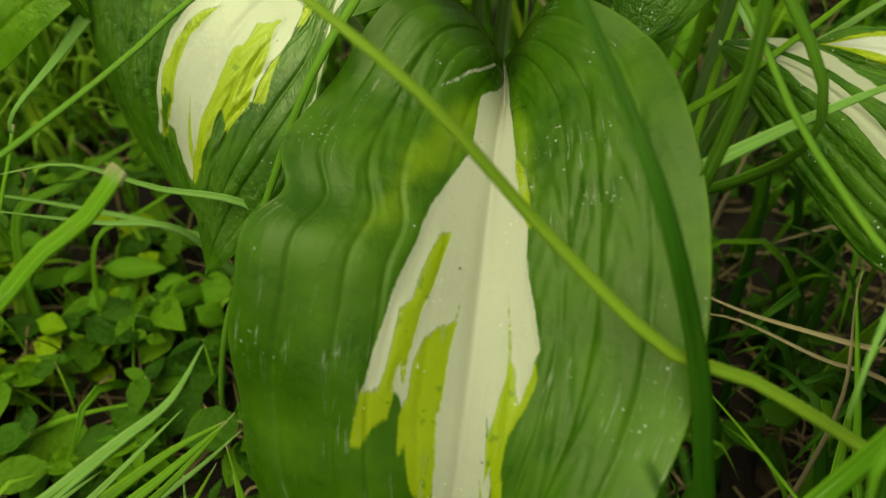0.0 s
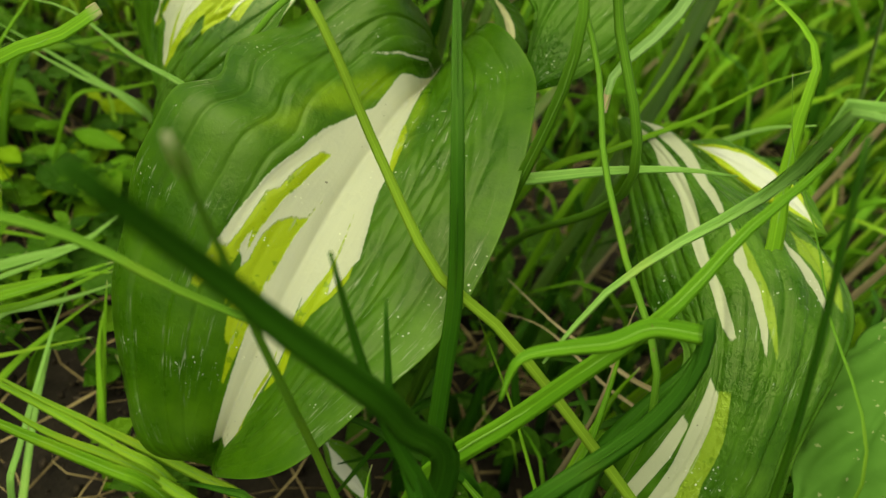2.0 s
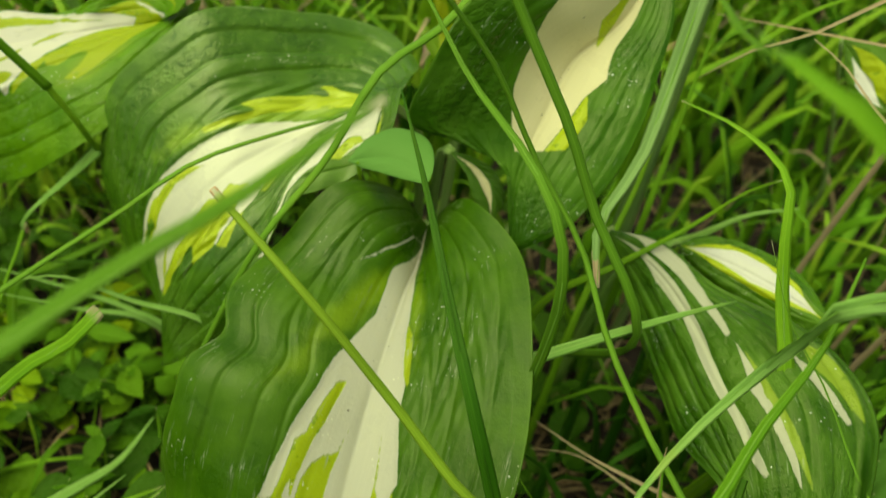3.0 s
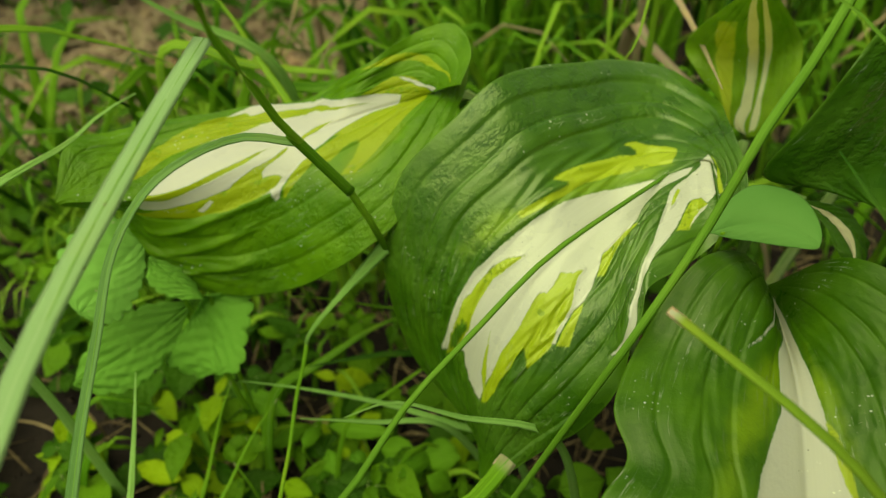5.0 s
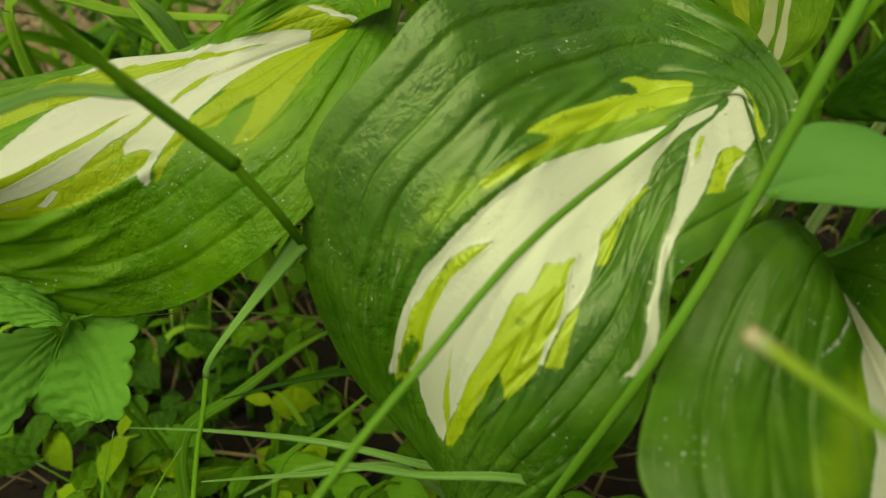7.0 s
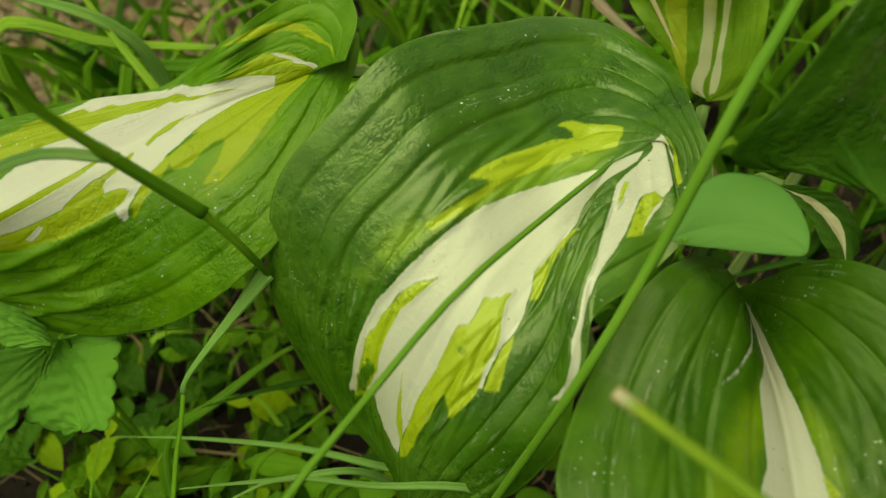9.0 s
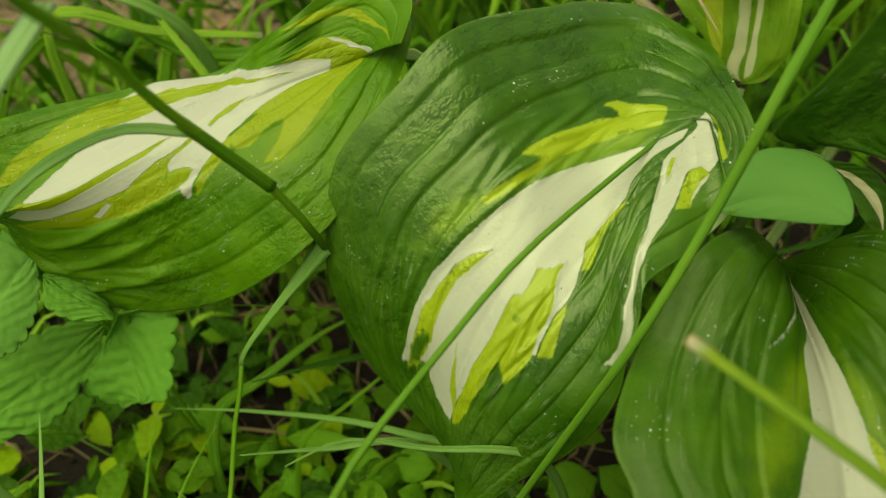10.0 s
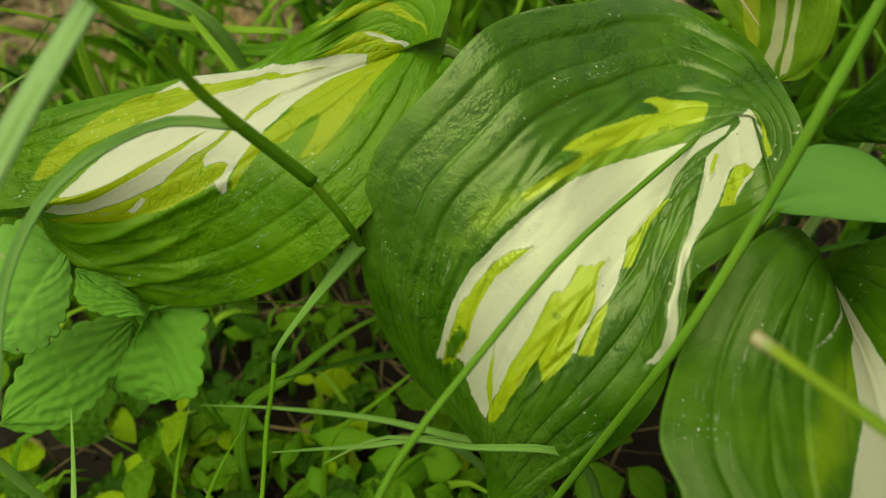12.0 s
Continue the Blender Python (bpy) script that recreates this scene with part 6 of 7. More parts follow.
grass_blade("dark slender grass stalk", GRASS_DARK, [(0.0876, 0.0506, 0.2187), (0.1013, 0.0472, 0.1876), (0.1152, 0.0457, 0.1558), (0.1266, 0.0401, 0.1224)], 0.0013, root=(0.135, 0.03), parent=grass_0, depth=0.6, channel=0.1, taper=(1.0, 0.6))
grass_9 = holder("grass_plant", (0.035, 0.13, 0.0), "flat pale grass blade lying under the leaves", "grass", "tall grass")
grass_blade("flat pale grass blade lying under the leaves", GRASS_PALE, [(0.112, 0.1405, 0.1506), (0.0921, 0.1301, 0.1523), (0.0713, 0.1222, 0.1482), (0.0508, 0.1164, 0.1401)], 0.0034, root=(0.035, 0.13), parent=grass_9)
grass_10 = holder("grass_plant", (0.19, 0.05, 0.0), "wide green grass blade arching near the leaves", "grass", "tall grass")
grass_blade("wide green grass blade arching near the leaves", GRASS, [(0.0621, 0.1457, 0.248), (0.0623, 0.118, 0.2557), (0.06, 0.0899, 0.2613), (0.0651, 0.0622, 0.2677), (0.13, 0.06, 0.22)], 0.0034, root=(0.19, 0.05), parent=grass_10)
grass_11 = holder("grass_plant", (-0.13, -0.02, 0.0), "long green grass blade hanging near the lens", "grass", "tall grass")
grass_blade("long green grass blade hanging near the lens", STALK, [(0.0085, 0.0622, 0.2612), (0.0034, 0.0592, 0.2579), (-0.0075, 0.0528, 0.2507), (-0.019, 0.0501, 0.2421), (-0.0304, 0.0473, 0.2336), (-0.0407, 0.0414, 0.2259)], 0.0038, root=(-0.13, -0.02), parent=grass_11, channel=0.2, taper=(1.0, 0.15))
grass_12 = holder("grass_plant", (0.12, 0.12, 0.0), "wavy green grass blade", "grass", "tall grass")
grass_blade("wavy green grass blade", GRASS, [(0.0875, 0.1856, 0.1906), (0.1047, 0.1736, 0.1906), (0.1168, 0.1587, 0.1861), (0.1184, 0.1463, 0.1737), (0.1213, 0.1373, 0.1599)], 0.003, root=(0.12, 0.12), parent=grass_12, belly=0.3)
grass_13 = holder("grass_plant", (-0.158, 0.282, 0.0), "broad pale grass blade", "grass", "tall grass")
grass_blade("broad pale grass blade", GRASS_PALE, [(-0.2196, 0.2758, 0.1877), (-0.2091, 0.2774, 0.1796), (-0.1979, 0.2784, 0.1709)], 0.004, root=(-0.158, 0.282), parent=grass_13)
grass_14 = holder("grass_plant", (-0.145, 0.253, 0.0), "bright yellow-green grass blade", "grass", "tall grass")
grass_blade("bright yellow-green grass blade", GRASS_LIME, [(-0.1918, 0.2965, 0.1773), (-0.1805, 0.2891, 0.1655), (-0.1711, 0.2796, 0.1533)], 0.003, root=(-0.145, 0.253), parent=grass_14)
grass_15 = holder("grass_plant", (-0.226, 0.288, 0.0), "bright lime blade lying flat", "grass", "tall grass")
grass_blade("bright lime blade lying flat", GRASS_LIME, [(-0.1387, 0.2829, 0.1426), (-0.159, 0.2841, 0.1439), (-0.1767, 0.2851, 0.1457)], 0.0032, root=(-0.226, 0.288), parent=grass_15, taper=(1.0, 0.35))
grass_16 = holder("grass_plant", (-0.232, 0.155, 0.0), "pale withered leaf tip", "grass", "tall grass")
grass_blade("pale withered leaf tip", GRASS_PALE, [(-0.1832, 0.2048, 0.1846), (-0.1919, 0.1979, 0.1824), (-0.1996, 0.1896, 0.1784)], 0.003, root=(-0.232, 0.155), parent=grass_16)
grass_17 = holder("grass_plant", (-0.191, 0.464, 0.0), "curled brown dead blade", "grass", "tall grass")
grass_blade("curled brown dead blade", RUST, [(-0.1701, 0.3189, 0.1371), (-0.1766, 0.3662, 0.13), (-0.1835, 0.4142, 0.1262)], 0.002, root=(-0.191, 0.464), parent=grass_17)
grass_18 = holder("grass_plant", (-0.187, 0.347, 0.0), "straw-coloured dead stalk in the meadow", "grass", "tall grass")
grass_blade("straw-coloured dead stalk", DRY, [(-0.1327, 0.3293, 0.1605), (-0.148, 0.3364, 0.1363), (-0.1631, 0.3404, 0.1094)], 0.0012, root=(-0.187, 0.347), parent=grass_18)
grass_19 = holder("grass_plant", (0.006, 0.394, 0.0), "yellowed withering grass blade", "grass", "tall grass")
grass_blade("yellowed withering grass blade", DRY, [(-0.0021, 0.22, 0.1747), (0.0027, 0.2826, 0.1625), (0.0044, 0.3447, 0.1515)], 0.003, root=(0.006, 0.394), parent=grass_19)
grass_blade("brown withered blade behind the hosta", RUST, [(0.0015, 0.2323, 0.1615), (0.0014, 0.2812, 0.1418), (-0.0017, 0.3325, 0.1266)], 0.0045, root=(-0.005, 0.38), parent=grass_19)
grass_20 = holder("grass_plant", (-0.005, 0.315, 0.0), "short bright grass blade", "grass", "tall grass")
grass_blade("short bright grass blade", GRASS_LIME, [(-0.0295, 0.2451, 0.1689), (-0.0232, 0.2566, 0.1703), (-0.0189, 0.2699, 0.1747)], 0.002, root=(-0.005, 0.315), parent=grass_20)
grass_blade("green stalk bent at its tip", STALK, [(-0.0083, 0.1805, 0.2313), (-0.0014, 0.1727, 0.2292), (0.0047, 0.1642, 0.2265), (0.0179, 0.1454, 0.2163)], 0.0021, root=(0.044, 0.108), parent=grass_9)
grass_21 = holder("grass_plant", (-0.085, 0.29, 0.0), "green blade behind the hosta", "grass", "tall grass")
grass_blade("green blade behind the hosta", GRASS, [(-0.1143, 0.3317, 0.1591), (-0.1013, 0.3258, 0.1448), (-0.0961, 0.314, 0.1241)], 0.003, root=(-0.085, 0.29), parent=grass_21)
grass_22 = holder("grass_plant", (-0.071, 0.2, 0.0), "thin grass blade under the leaves", "grass", "tall grass")
grass_blade("thin grass blade under the leaves", GRASS, [(-0.1582, 0.1866, 0.1107), (-0.1404, 0.1922, 0.1041), (-0.1154, 0.1952, 0.0954)], 0.0008, root=(-0.071, 0.2), parent=grass_22)
grass_23 = holder("grass_plant", (-0.054, 0.155, 0.0), "flat pale grass blade low over the soil", "grass", "tall grass")
grass_blade("flat pale grass blade low over the soil", GRASS_PALE, [(-0.1653, 0.1669, 0.0863), (-0.1416, 0.1683, 0.0795), (-0.1117, 0.1668, 0.0726), (-0.0868, 0.1616, 0.0681)], 0.0017, root=(-0.054, 0.155), parent=grass_23)
# shade under the leaf is given by this blade's dark green
grass_blade("broad blade under the leaf, shade put into its green", GRASS_DARK, [(-0.1451, 0.1816, 0.0749), (-0.1226, 0.1901, 0.0709), (-0.1046, 0.1948, 0.0675)], 0.0025, root=(-0.073, 0.203), parent=grass_22)
grass_24 = holder("grass_plant", (-0.178, 0.078, 0.0), "upright pale stalk in the meadow", "grass", "tall grass")
grass_blade("upright pale stalk", GRASS_PALE, [(-0.1951, 0.1575, 0.1041), (-0.1914, 0.14, 0.098), (-0.1875, 0.1217, 0.0931)], 0.0024, root=(-0.178, 0.078), parent=grass_24)
grass_25 = holder("grass_plant", (-0.185, 0.127, 0.0), "bent thin blade in the meadow", "grass", "tall grass")
grass_blade("bent thin blade", GRASS, [(-0.1666, 0.1634, 0.0911), (-0.1728, 0.1553, 0.0767), (-0.1777, 0.1441, 0.0611)], 0.0012, root=(-0.185, 0.127), parent=grass_25)
grass_blade("thin leaning blade", GRASS, [(-0.1524, 0.1643, 0.0791), (-0.1617, 0.1526, 0.0702), (-0.1688, 0.1393, 0.0608)], 0.0011, root=(-0.181, 0.116), parent=grass_25)
grass_blade("thin grass blade near the soil", GRASS, [(-0.1046, 0.1244, 0.0244), (-0.1364, 0.117, 0.0238), (-0.1581, 0.1067, 0.0191)], 0.0014, root=(-0.167, 0.103), parent=grass_24)
grass_26 = holder("grass_plant", (-0.139, 0.076, 0.0), "broad pale grass blade", "grass", "tall grass")
grass_blade("broad pale grass blade", GRASS_PALE, [(-0.0867, 0.1322, 0.0468), (-0.097, 0.1162, 0.037), (-0.1131, 0.102, 0.0328), (-0.1289, 0.0862, 0.0299)], 0.003, root=(-0.139, 0.076), parent=grass_26)
grass_blade("broad green grass blade", GRASS, [(-0.0742, 0.105, 0.0444), (-0.0903, 0.0954, 0.0424), (-0.1062, 0.0819, 0.0404)], 0.0028, root=(-0.122, 0.069), parent=grass_26)
grass_27 = holder("grass_plant", (-0.106, 0.067, 0.0), "narrow pale blade in the meadow", "grass", "tall grass")
grass_blade("narrow pale blade", GRASS_PALE, [(-0.0665, 0.0989, 0.0505), (-0.0789, 0.0881, 0.0464), (-0.0887, 0.0805, 0.0439)], 0.0017, root=(-0.106, 0.067), parent=grass_27)
grass_blade("flat pale blade", GRASS_PALE, [(-0.1362, 0.144, 0.0994), (-0.1248, 0.1473, 0.0935), (-0.1123, 0.1503, 0.0878)], 0.0018, root=(-0.068, 0.161), parent=grass_23)
grass_blade("leaning green blade", GRASS, [(0.1039, 0.0953, 0.1043), (0.1007, 0.09, 0.0918), (0.098, 0.0784, 0.0775)], 0.0028, root=(0.093, 0.054), parent=grass_6)
grass_28 = holder("grass_plant", (0.019, 0.048, 0.0), "yellow-green blade lying low", "grass", "tall grass")
grass_blade("yellow-green blade lying low", GRASS_LIME, [(-0.0853, 0.0463, 0.0592), (-0.0652, 0.0475, 0.0494), (-0.0362, 0.0489, 0.0391), (-0.01, 0.0485, 0.0327)], 0.002, root=(0.019, 0.048), parent=grass_28)
grass_blade("yellow-green broad blade lying low", GRASS_LIME, [(-0.083, 0.0414, 0.0554), (-0.0589, 0.0409, 0.0435), (-0.0338, 0.0433, 0.0358), (-0.0047, 0.0403, 0.0282)], 0.0024, root=(0.022, 0.038), parent=grass_28)
grass_blade("green blade beside the hosta", GRASS, [(-0.0666, 0.0934, 0.0661), (-0.0842, 0.0797, 0.0589), (-0.1003, 0.0674, 0.0542)], 0.003, root=(-0.121, 0.051), parent=grass_27)
grass_29 = holder("grass_plant", (-0.047, 0.048, 0.0), "hanging blade tip in the meadow", "grass", "tall grass")
grass_blade("hanging blade tip", GRASS, [(-0.0675, 0.0856, 0.0477), (-0.064, 0.0754, 0.0396), (-0.0574, 0.0646, 0.0308)], 0.0018, root=(-0.047, 0.048), parent=grass_29)
grass_30 = holder("grass_plant", (0.113, 0.021, 0.0), "green blade in front of the hosta", "grass", "tall grass")
grass_blade("green blade in front of the hosta", GRASS_MID, [(0.0487, 0.0677, 0.0753), (0.0645, 0.0552, 0.0756), (0.0814, 0.0431, 0.0786)], 0.0024, root=(0.113, 0.021), parent=grass_30)
grass_blade("thin bent stalk", GRASS, [(0.0538, 0.1067, 0.0881), (0.0694, 0.088, 0.0812), (0.0792, 0.0722, 0.078), (0.0906, 0.0514, 0.0743)], 0.0009, root=(0.108, 0.019), parent=grass_30)
grass_blade("upright green grass blade", GRASS_MID, [(0.0964, 0.1046, 0.1131), (0.0974, 0.0845, 0.0939), (0.0967, 0.0655, 0.0791), (0.0992, 0.0518, 0.0715)], 0.0024, root=(0.105, 0.021), parent=grass_30)
grass_blade("long blade leaning over the striped leaf", GRASS, [(0.1242, 0.1728, 0.1752), (0.1161, 0.1761, 0.1652), (0.1031, 0.1761, 0.1462), (0.0825, 0.1741, 0.1243)], 0.002, root=(0.048, 0.171), parent=grass_5)
grass_blade("hair-thin grass stalk", STALK, [(0.0997, 0.1213, 0.1941), (0.107, 0.1088, 0.1806), (0.117, 0.0945, 0.1711), (0.1234, 0.0805, 0.1626)], 0.0007, root=(0.142, 0.041), parent=grass_0)
grass_blade("pale flat blade", GRASS_PALE, [(0.1443, 0.1893, 0.1511), (0.1315, 0.1956, 0.1395), (0.1186, 0.1984, 0.1234)], 0.003, root=(0.088, 0.205), parent=grass_7)
grass_31 = holder("grass_plant", (0.05, -0.002, 0.0), "short pointed blade tip", "grass", "tall grass")
grass_blade("short pointed blade tip", GRASS, [(0.0372, 0.0459, 0.0844), (0.0376, 0.0414, 0.0818), (0.0404, 0.0315, 0.0768)], 0.0019, root=(0.05, -0.002), parent=grass_31)
grass_blade("dark drooping blade", GRASS_DARK, [(0.0142, 0.05, 0.0873), (0.0288, 0.0566, 0.0849), (0.0465, 0.0563, 0.0796)], 0.0028, root=(0.085, 0.056), parent=grass_6)
grass_blade("upright pale blade", GRASS_PALE, [(-0.0907, 0.0892, 0.0228), (-0.0798, 0.0586, 0.0134), (-0.0664, 0.0309, 0.0081)], 0.0016, root=(-0.065, 0.027), parent=grass_29)
grass_blade("white dry blade tip", DRY, [(0.0958, 0.1053, 0.1184), (0.0959, 0.1035, 0.1141), (0.0963, 0.101, 0.1092)], 0.0012, root=(0.099, 0.078), parent=grass_6)
grass_32 = holder("grass_plant", (0.069, 0.157, 0.0), "green blade behind the withered one", "grass", "tall grass")
grass_blade("green blade behind the withered one", GRASS, [(0.0969, 0.2546, 0.1758), (0.0968, 0.2242, 0.1418), (0.0835, 0.1921, 0.1111)], 0.0018, root=(0.069, 0.157), parent=grass_32)
grass_33 = holder("grass_plant", (0.147, 0.087, 0.0), "dead straw stalk under the leaves", "grass", "tall grass")
grass_blade("dead straw stalk under the leaves", DRY, [(0.0604, 0.1279, 0.0881), (0.082, 0.1168, 0.0856), (0.1075, 0.1051, 0.087)], 0.0014, root=(0.147, 0.087), parent=grass_33)
grass_blade("dead straw stalk", DRY, [(0.0615, 0.1248, 0.0739), (0.0804, 0.1221, 0.0764), (0.1036, 0.1084, 0.0752)], 0.001, root=(0.136, 0.089), parent=grass_33)
grass_34 = holder("grass_plant", (0.172, 0.21, 0.0), "dry straw stalk in the meadow", "grass", "tall grass")
grass_blade("dry straw stalk", DRY, [(0.1014, 0.2171, 0.1814), (0.1159, 0.2184, 0.1936), (0.1292, 0.2164, 0.2017)], 0.0016, root=(0.172, 0.21), parent=grass_34)
grass_35 = holder("grass_plant", (0.209, 0.209, 0.0), "dry straw stalk lying in the grass", "grass", "tall grass")
grass_blade("dry straw stalk lying in the grass", DRY, [(0.1115, 0.2537, 0.1883), (0.1411, 0.2424, 0.192), (0.1652, 0.2305, 0.196)], 0.0014, root=(0.209, 0.209), parent=grass_35)
grass_blade("broad grass blade", GRASS, [(0.1706, 0.2572, 0.2053), (0.1513, 0.2617, 0.1917), (0.1339, 0.2604, 0.1731)], 0.003, root=(0.1, 0.258), parent=grass_7)
grass_36 = holder("grass_plant", (0.096, 0.198, 0.0), "upright grass blade in the meadow", "grass", "tall grass")
grass_blade("upright grass blade", GRASS, [(0.1205, 0.2691, 0.2032), (0.1132, 0.2523, 0.1758), (0.1053, 0.2277, 0.1438)], 0.0018, root=(0.096, 0.198), parent=grass_36)
grass_37 = holder("grass_plant", (0.188, 0.169, 0.0), "curled dry blade in the meadow", "grass", "tall grass")
grass_blade("curled dry blade", DRY, [(0.1365, 0.2232, 0.1984), (0.1472, 0.2146, 0.194), (0.1581, 0.2022, 0.1858)], 0.0018, root=(0.188, 0.169), parent=grass_37)
grass_blade("green blade with a pale edge", GRASS, [(-0.0674, 0.1001, 0.0587), (-0.0885, 0.0777, 0.0496), (-0.1143, 0.0557, 0.0486)], 0.0023, root=(-0.133, 0.04), parent=grass_2)
grass_blade("pale flat grass blade", GRASS_PALE, [(-0.0846, 0.103, 0.0554), (-0.0983, 0.0873, 0.0513), (-0.116, 0.0653, 0.0483)], 0.002, root=(-0.131, 0.047), parent=grass_2)
grass_blade("yellow-green blade lying low", GRASS_LIME, [(-0.1033, 0.0435, 0.0612), (-0.0751, 0.0465, 0.0507), (-0.0376, 0.0449, 0.0401)], 0.002, root=(-0.008, 0.044), parent=grass_28)
grass_blade("broad green blade lying low", GRASS, [(-0.0992, 0.0359, 0.0614), (-0.0859, 0.0359, 0.0541), (-0.0688, 0.037, 0.0467), (-0.0385, 0.0391, 0.0378)], 0.0026, root=(-0.009, 0.041), parent=grass_28)
grass_38 = holder("grass_plant", (-0.128, 0.037, 0.0), "pale blade with a frayed tip", "grass", "tall grass")
grass_blade("pale blade with a frayed tip", GRASS_PALE, [(-0.1021, 0.0827, 0.0571), (-0.106, 0.0752, 0.0612), (-0.1126, 0.0638, 0.0652)], 0.0022, root=(-0.128, 0.037), parent=grass_38)
grass_blade("upright pale blade", GRASS_PALE, [(-0.0861, 0.0932, 0.0424), (-0.0798, 0.0717, 0.0387), (-0.069, 0.0381, 0.0301)], 0.0013, root=(-0.064, 0.024), parent=grass_29)
grass_blade("drooping green blade", GRASS, [(-0.0683, 0.0902, 0.0583), (-0.0644, 0.0797, 0.0421), (-0.0576, 0.065, 0.0244)], 0.0016, root=(-0.054, 0.058), parent=grass_29)
grass_blade("green blade low over the soil", GRASS, [(-0.0749, 0.0916, 0.0426), (-0.0864, 0.0717, 0.0325), (-0.0917, 0.0591, 0.0254)], 0.0018, root=(-0.096, 0.049), parent=grass_27)
grass_blade("thin yellow-green blade", GRASS_LIME, [(-0.0703, 0.082, 0.0347), (-0.088, 0.0675, 0.034), (-0.1004, 0.0567, 0.0347)], 0.0013, root=(-0.113, 0.045), parent=grass_27)
grass_blade("dark folded grass blade", GRASS_MID, [(-0.2036, 0.2895, 0.1603), (-0.1895, 0.2903, 0.1484), (-0.1726, 0.2895, 0.1339), (-0.1552, 0.2929, 0.129)], 0.0040, root=(-0.108, 0.302), parent=grass_21, belly=0.3)
grass_39 = holder("grass_plant", (-0.36, 0.20, 0.0), "broad bright blades leaning over a dry patch", "grass", "tall grass")
grass_blade("broad bright yellow-green blade", GRASS_LIME, [(-0.2016, 0.2663, 0.1581), (-0.2116, 0.2625, 0.1661), (-0.2241, 0.2525, 0.1771), (-0.2312, 0.2427, 0.1862), (-0.2441, 0.2291, 0.1936)], 0.0036, root=(-0.36, 0.20), parent=grass_39, belly=0.2)
grass_blade("dark narrow blade crossing the dry patch", GRASS_DARK, [(-0.2090, 0.2404, 0.1552), (-0.2187, 0.2356, 0.1691), (-0.2275, 0.2283, 0.1795), (-0.2386, 0.2163, 0.1875)], 0.0011, root=(-0.34, 0.19), parent=grass_39, taper=(1.0, 0.5))
# shade behind and under the leaves is in these blades' colour
grass_blade("broad blade behind the drooping leaf, shade put into its green", GRASS_MID, [(-0.1996, 0.2798, 0.1466), (-0.1925, 0.2783, 0.1382), (-0.1860, 0.2787, 0.1243)], 0.0040, root=(-0.15, 0.33), parent=grass_21, belly=0.3)
grass_40 = holder("grass_plant", (-0.172, 0.169, 0.0), "broad blade under the leaf, shade put into its green", "grass", "tall grass")
grass_blade("broad blade under the leaf, shade put into its green", GRASS_MID, [(-0.1035, 0.2031, 0.0838), (-0.1223, 0.1975, 0.0782), (-0.1427, 0.1857, 0.0706)], 0.0028, root=(-0.172, 0.169), parent=grass_40)
grass_41 = holder("grass_plant", (-0.14, 0.158, 0.0), "bent thin blade in the meadow", "grass", "tall grass")
grass_blade("bent thin blade", GRASS, [(-0.1016, 0.1837, 0.0692), (-0.0895, 0.1925, 0.0739), (-0.1135, 0.1762, 0.0664)], 0.0012, root=(-0.14, 0.158), parent=grass_41)
grass_blade("pale blade low over the weeds", GRASS_PALE, [(-0.1141, 0.1256, 0.1314), (-0.1012, 0.133, 0.128), (-0.0825, 0.1343, 0.1186)], 0.0018, root=(-0.038, 0.137), parent=grass_23)

# ---- ground and low growth ----


def spread(reach, fine, n):
    s = np.linspace(-1, 1, n)
    return np.sign(s) * (np.abs(s) * fine + (np.abs(s) ** 7) * (reach - fine))


def soil_height(x, y):
    near = math.exp(-((x * x + (y - 0.3) ** 2) / 1.2))
    h = 0.010 * noise.noise((x * 9, y * 9, 0.0)) + 0.006 * noise.noise((x * 34, y * 34, 3.0)) + 0.0035 * noise.noise((x * 110, y * 110, 7.0))
    return h * near - 0.004


gx, gy = spread(60.0, 0.9, 241), spread(60.0, 0.9, 241) + 0.3
gverts = [(x, y, soil_height(x, y)) for y in gy for x in gx]
gfaces = [(j * 241 + i, j * 241 + i + 1, (j + 1) * 241 + i + 1, (j + 1) * 241 + i) for j in range(240) for i in range(240)]
far_off = [min(1.0, max(0.0, (math.hypot(x, y - 0.45) - 0.55) / 0.35)) for x, y, z in gverts]
tagged(new("ground", mesh("ground", gverts, gfaces, SOIL, {"lawn_share": far_off})), label="dark crumbly garden soil under the plants", category="soil", kind="structure")


def turn_to(tangent, up):
    t = unit(np.asarray(tangent, float))
    s = unit(np.cross(t, np.asarray(up, float)))
    return np.stack([t, s, np.cross(s, t)], 1)


def leaflet(length, width, cup, nu=5):
    """A small ovate leaf: rows across it, folded along the middle."""
    verts, faces = [], []
    for i in range(nu):
        u = i / (nu - 1)
        w = width * (math.sin(math.pi * min(1.0, u * 0.95 + 0.04)) ** 0.8) * (1 - 0.45 * u) * 1.15
        sag = -cup * length * u * u
        for v in (-1, -0.5, 0, 0.5, 1):
            verts.append((u * length, v * w, sag + cup * 0.5 * w * (abs(v) ** 1.5) - 0.0004 * (v == 0)))
    for i in range(nu - 1):
        for j in range(4):
            a = i * 5 + j
            faces.append((a, a + 1, a + 6, a + 5))
    return np.array(verts), faces


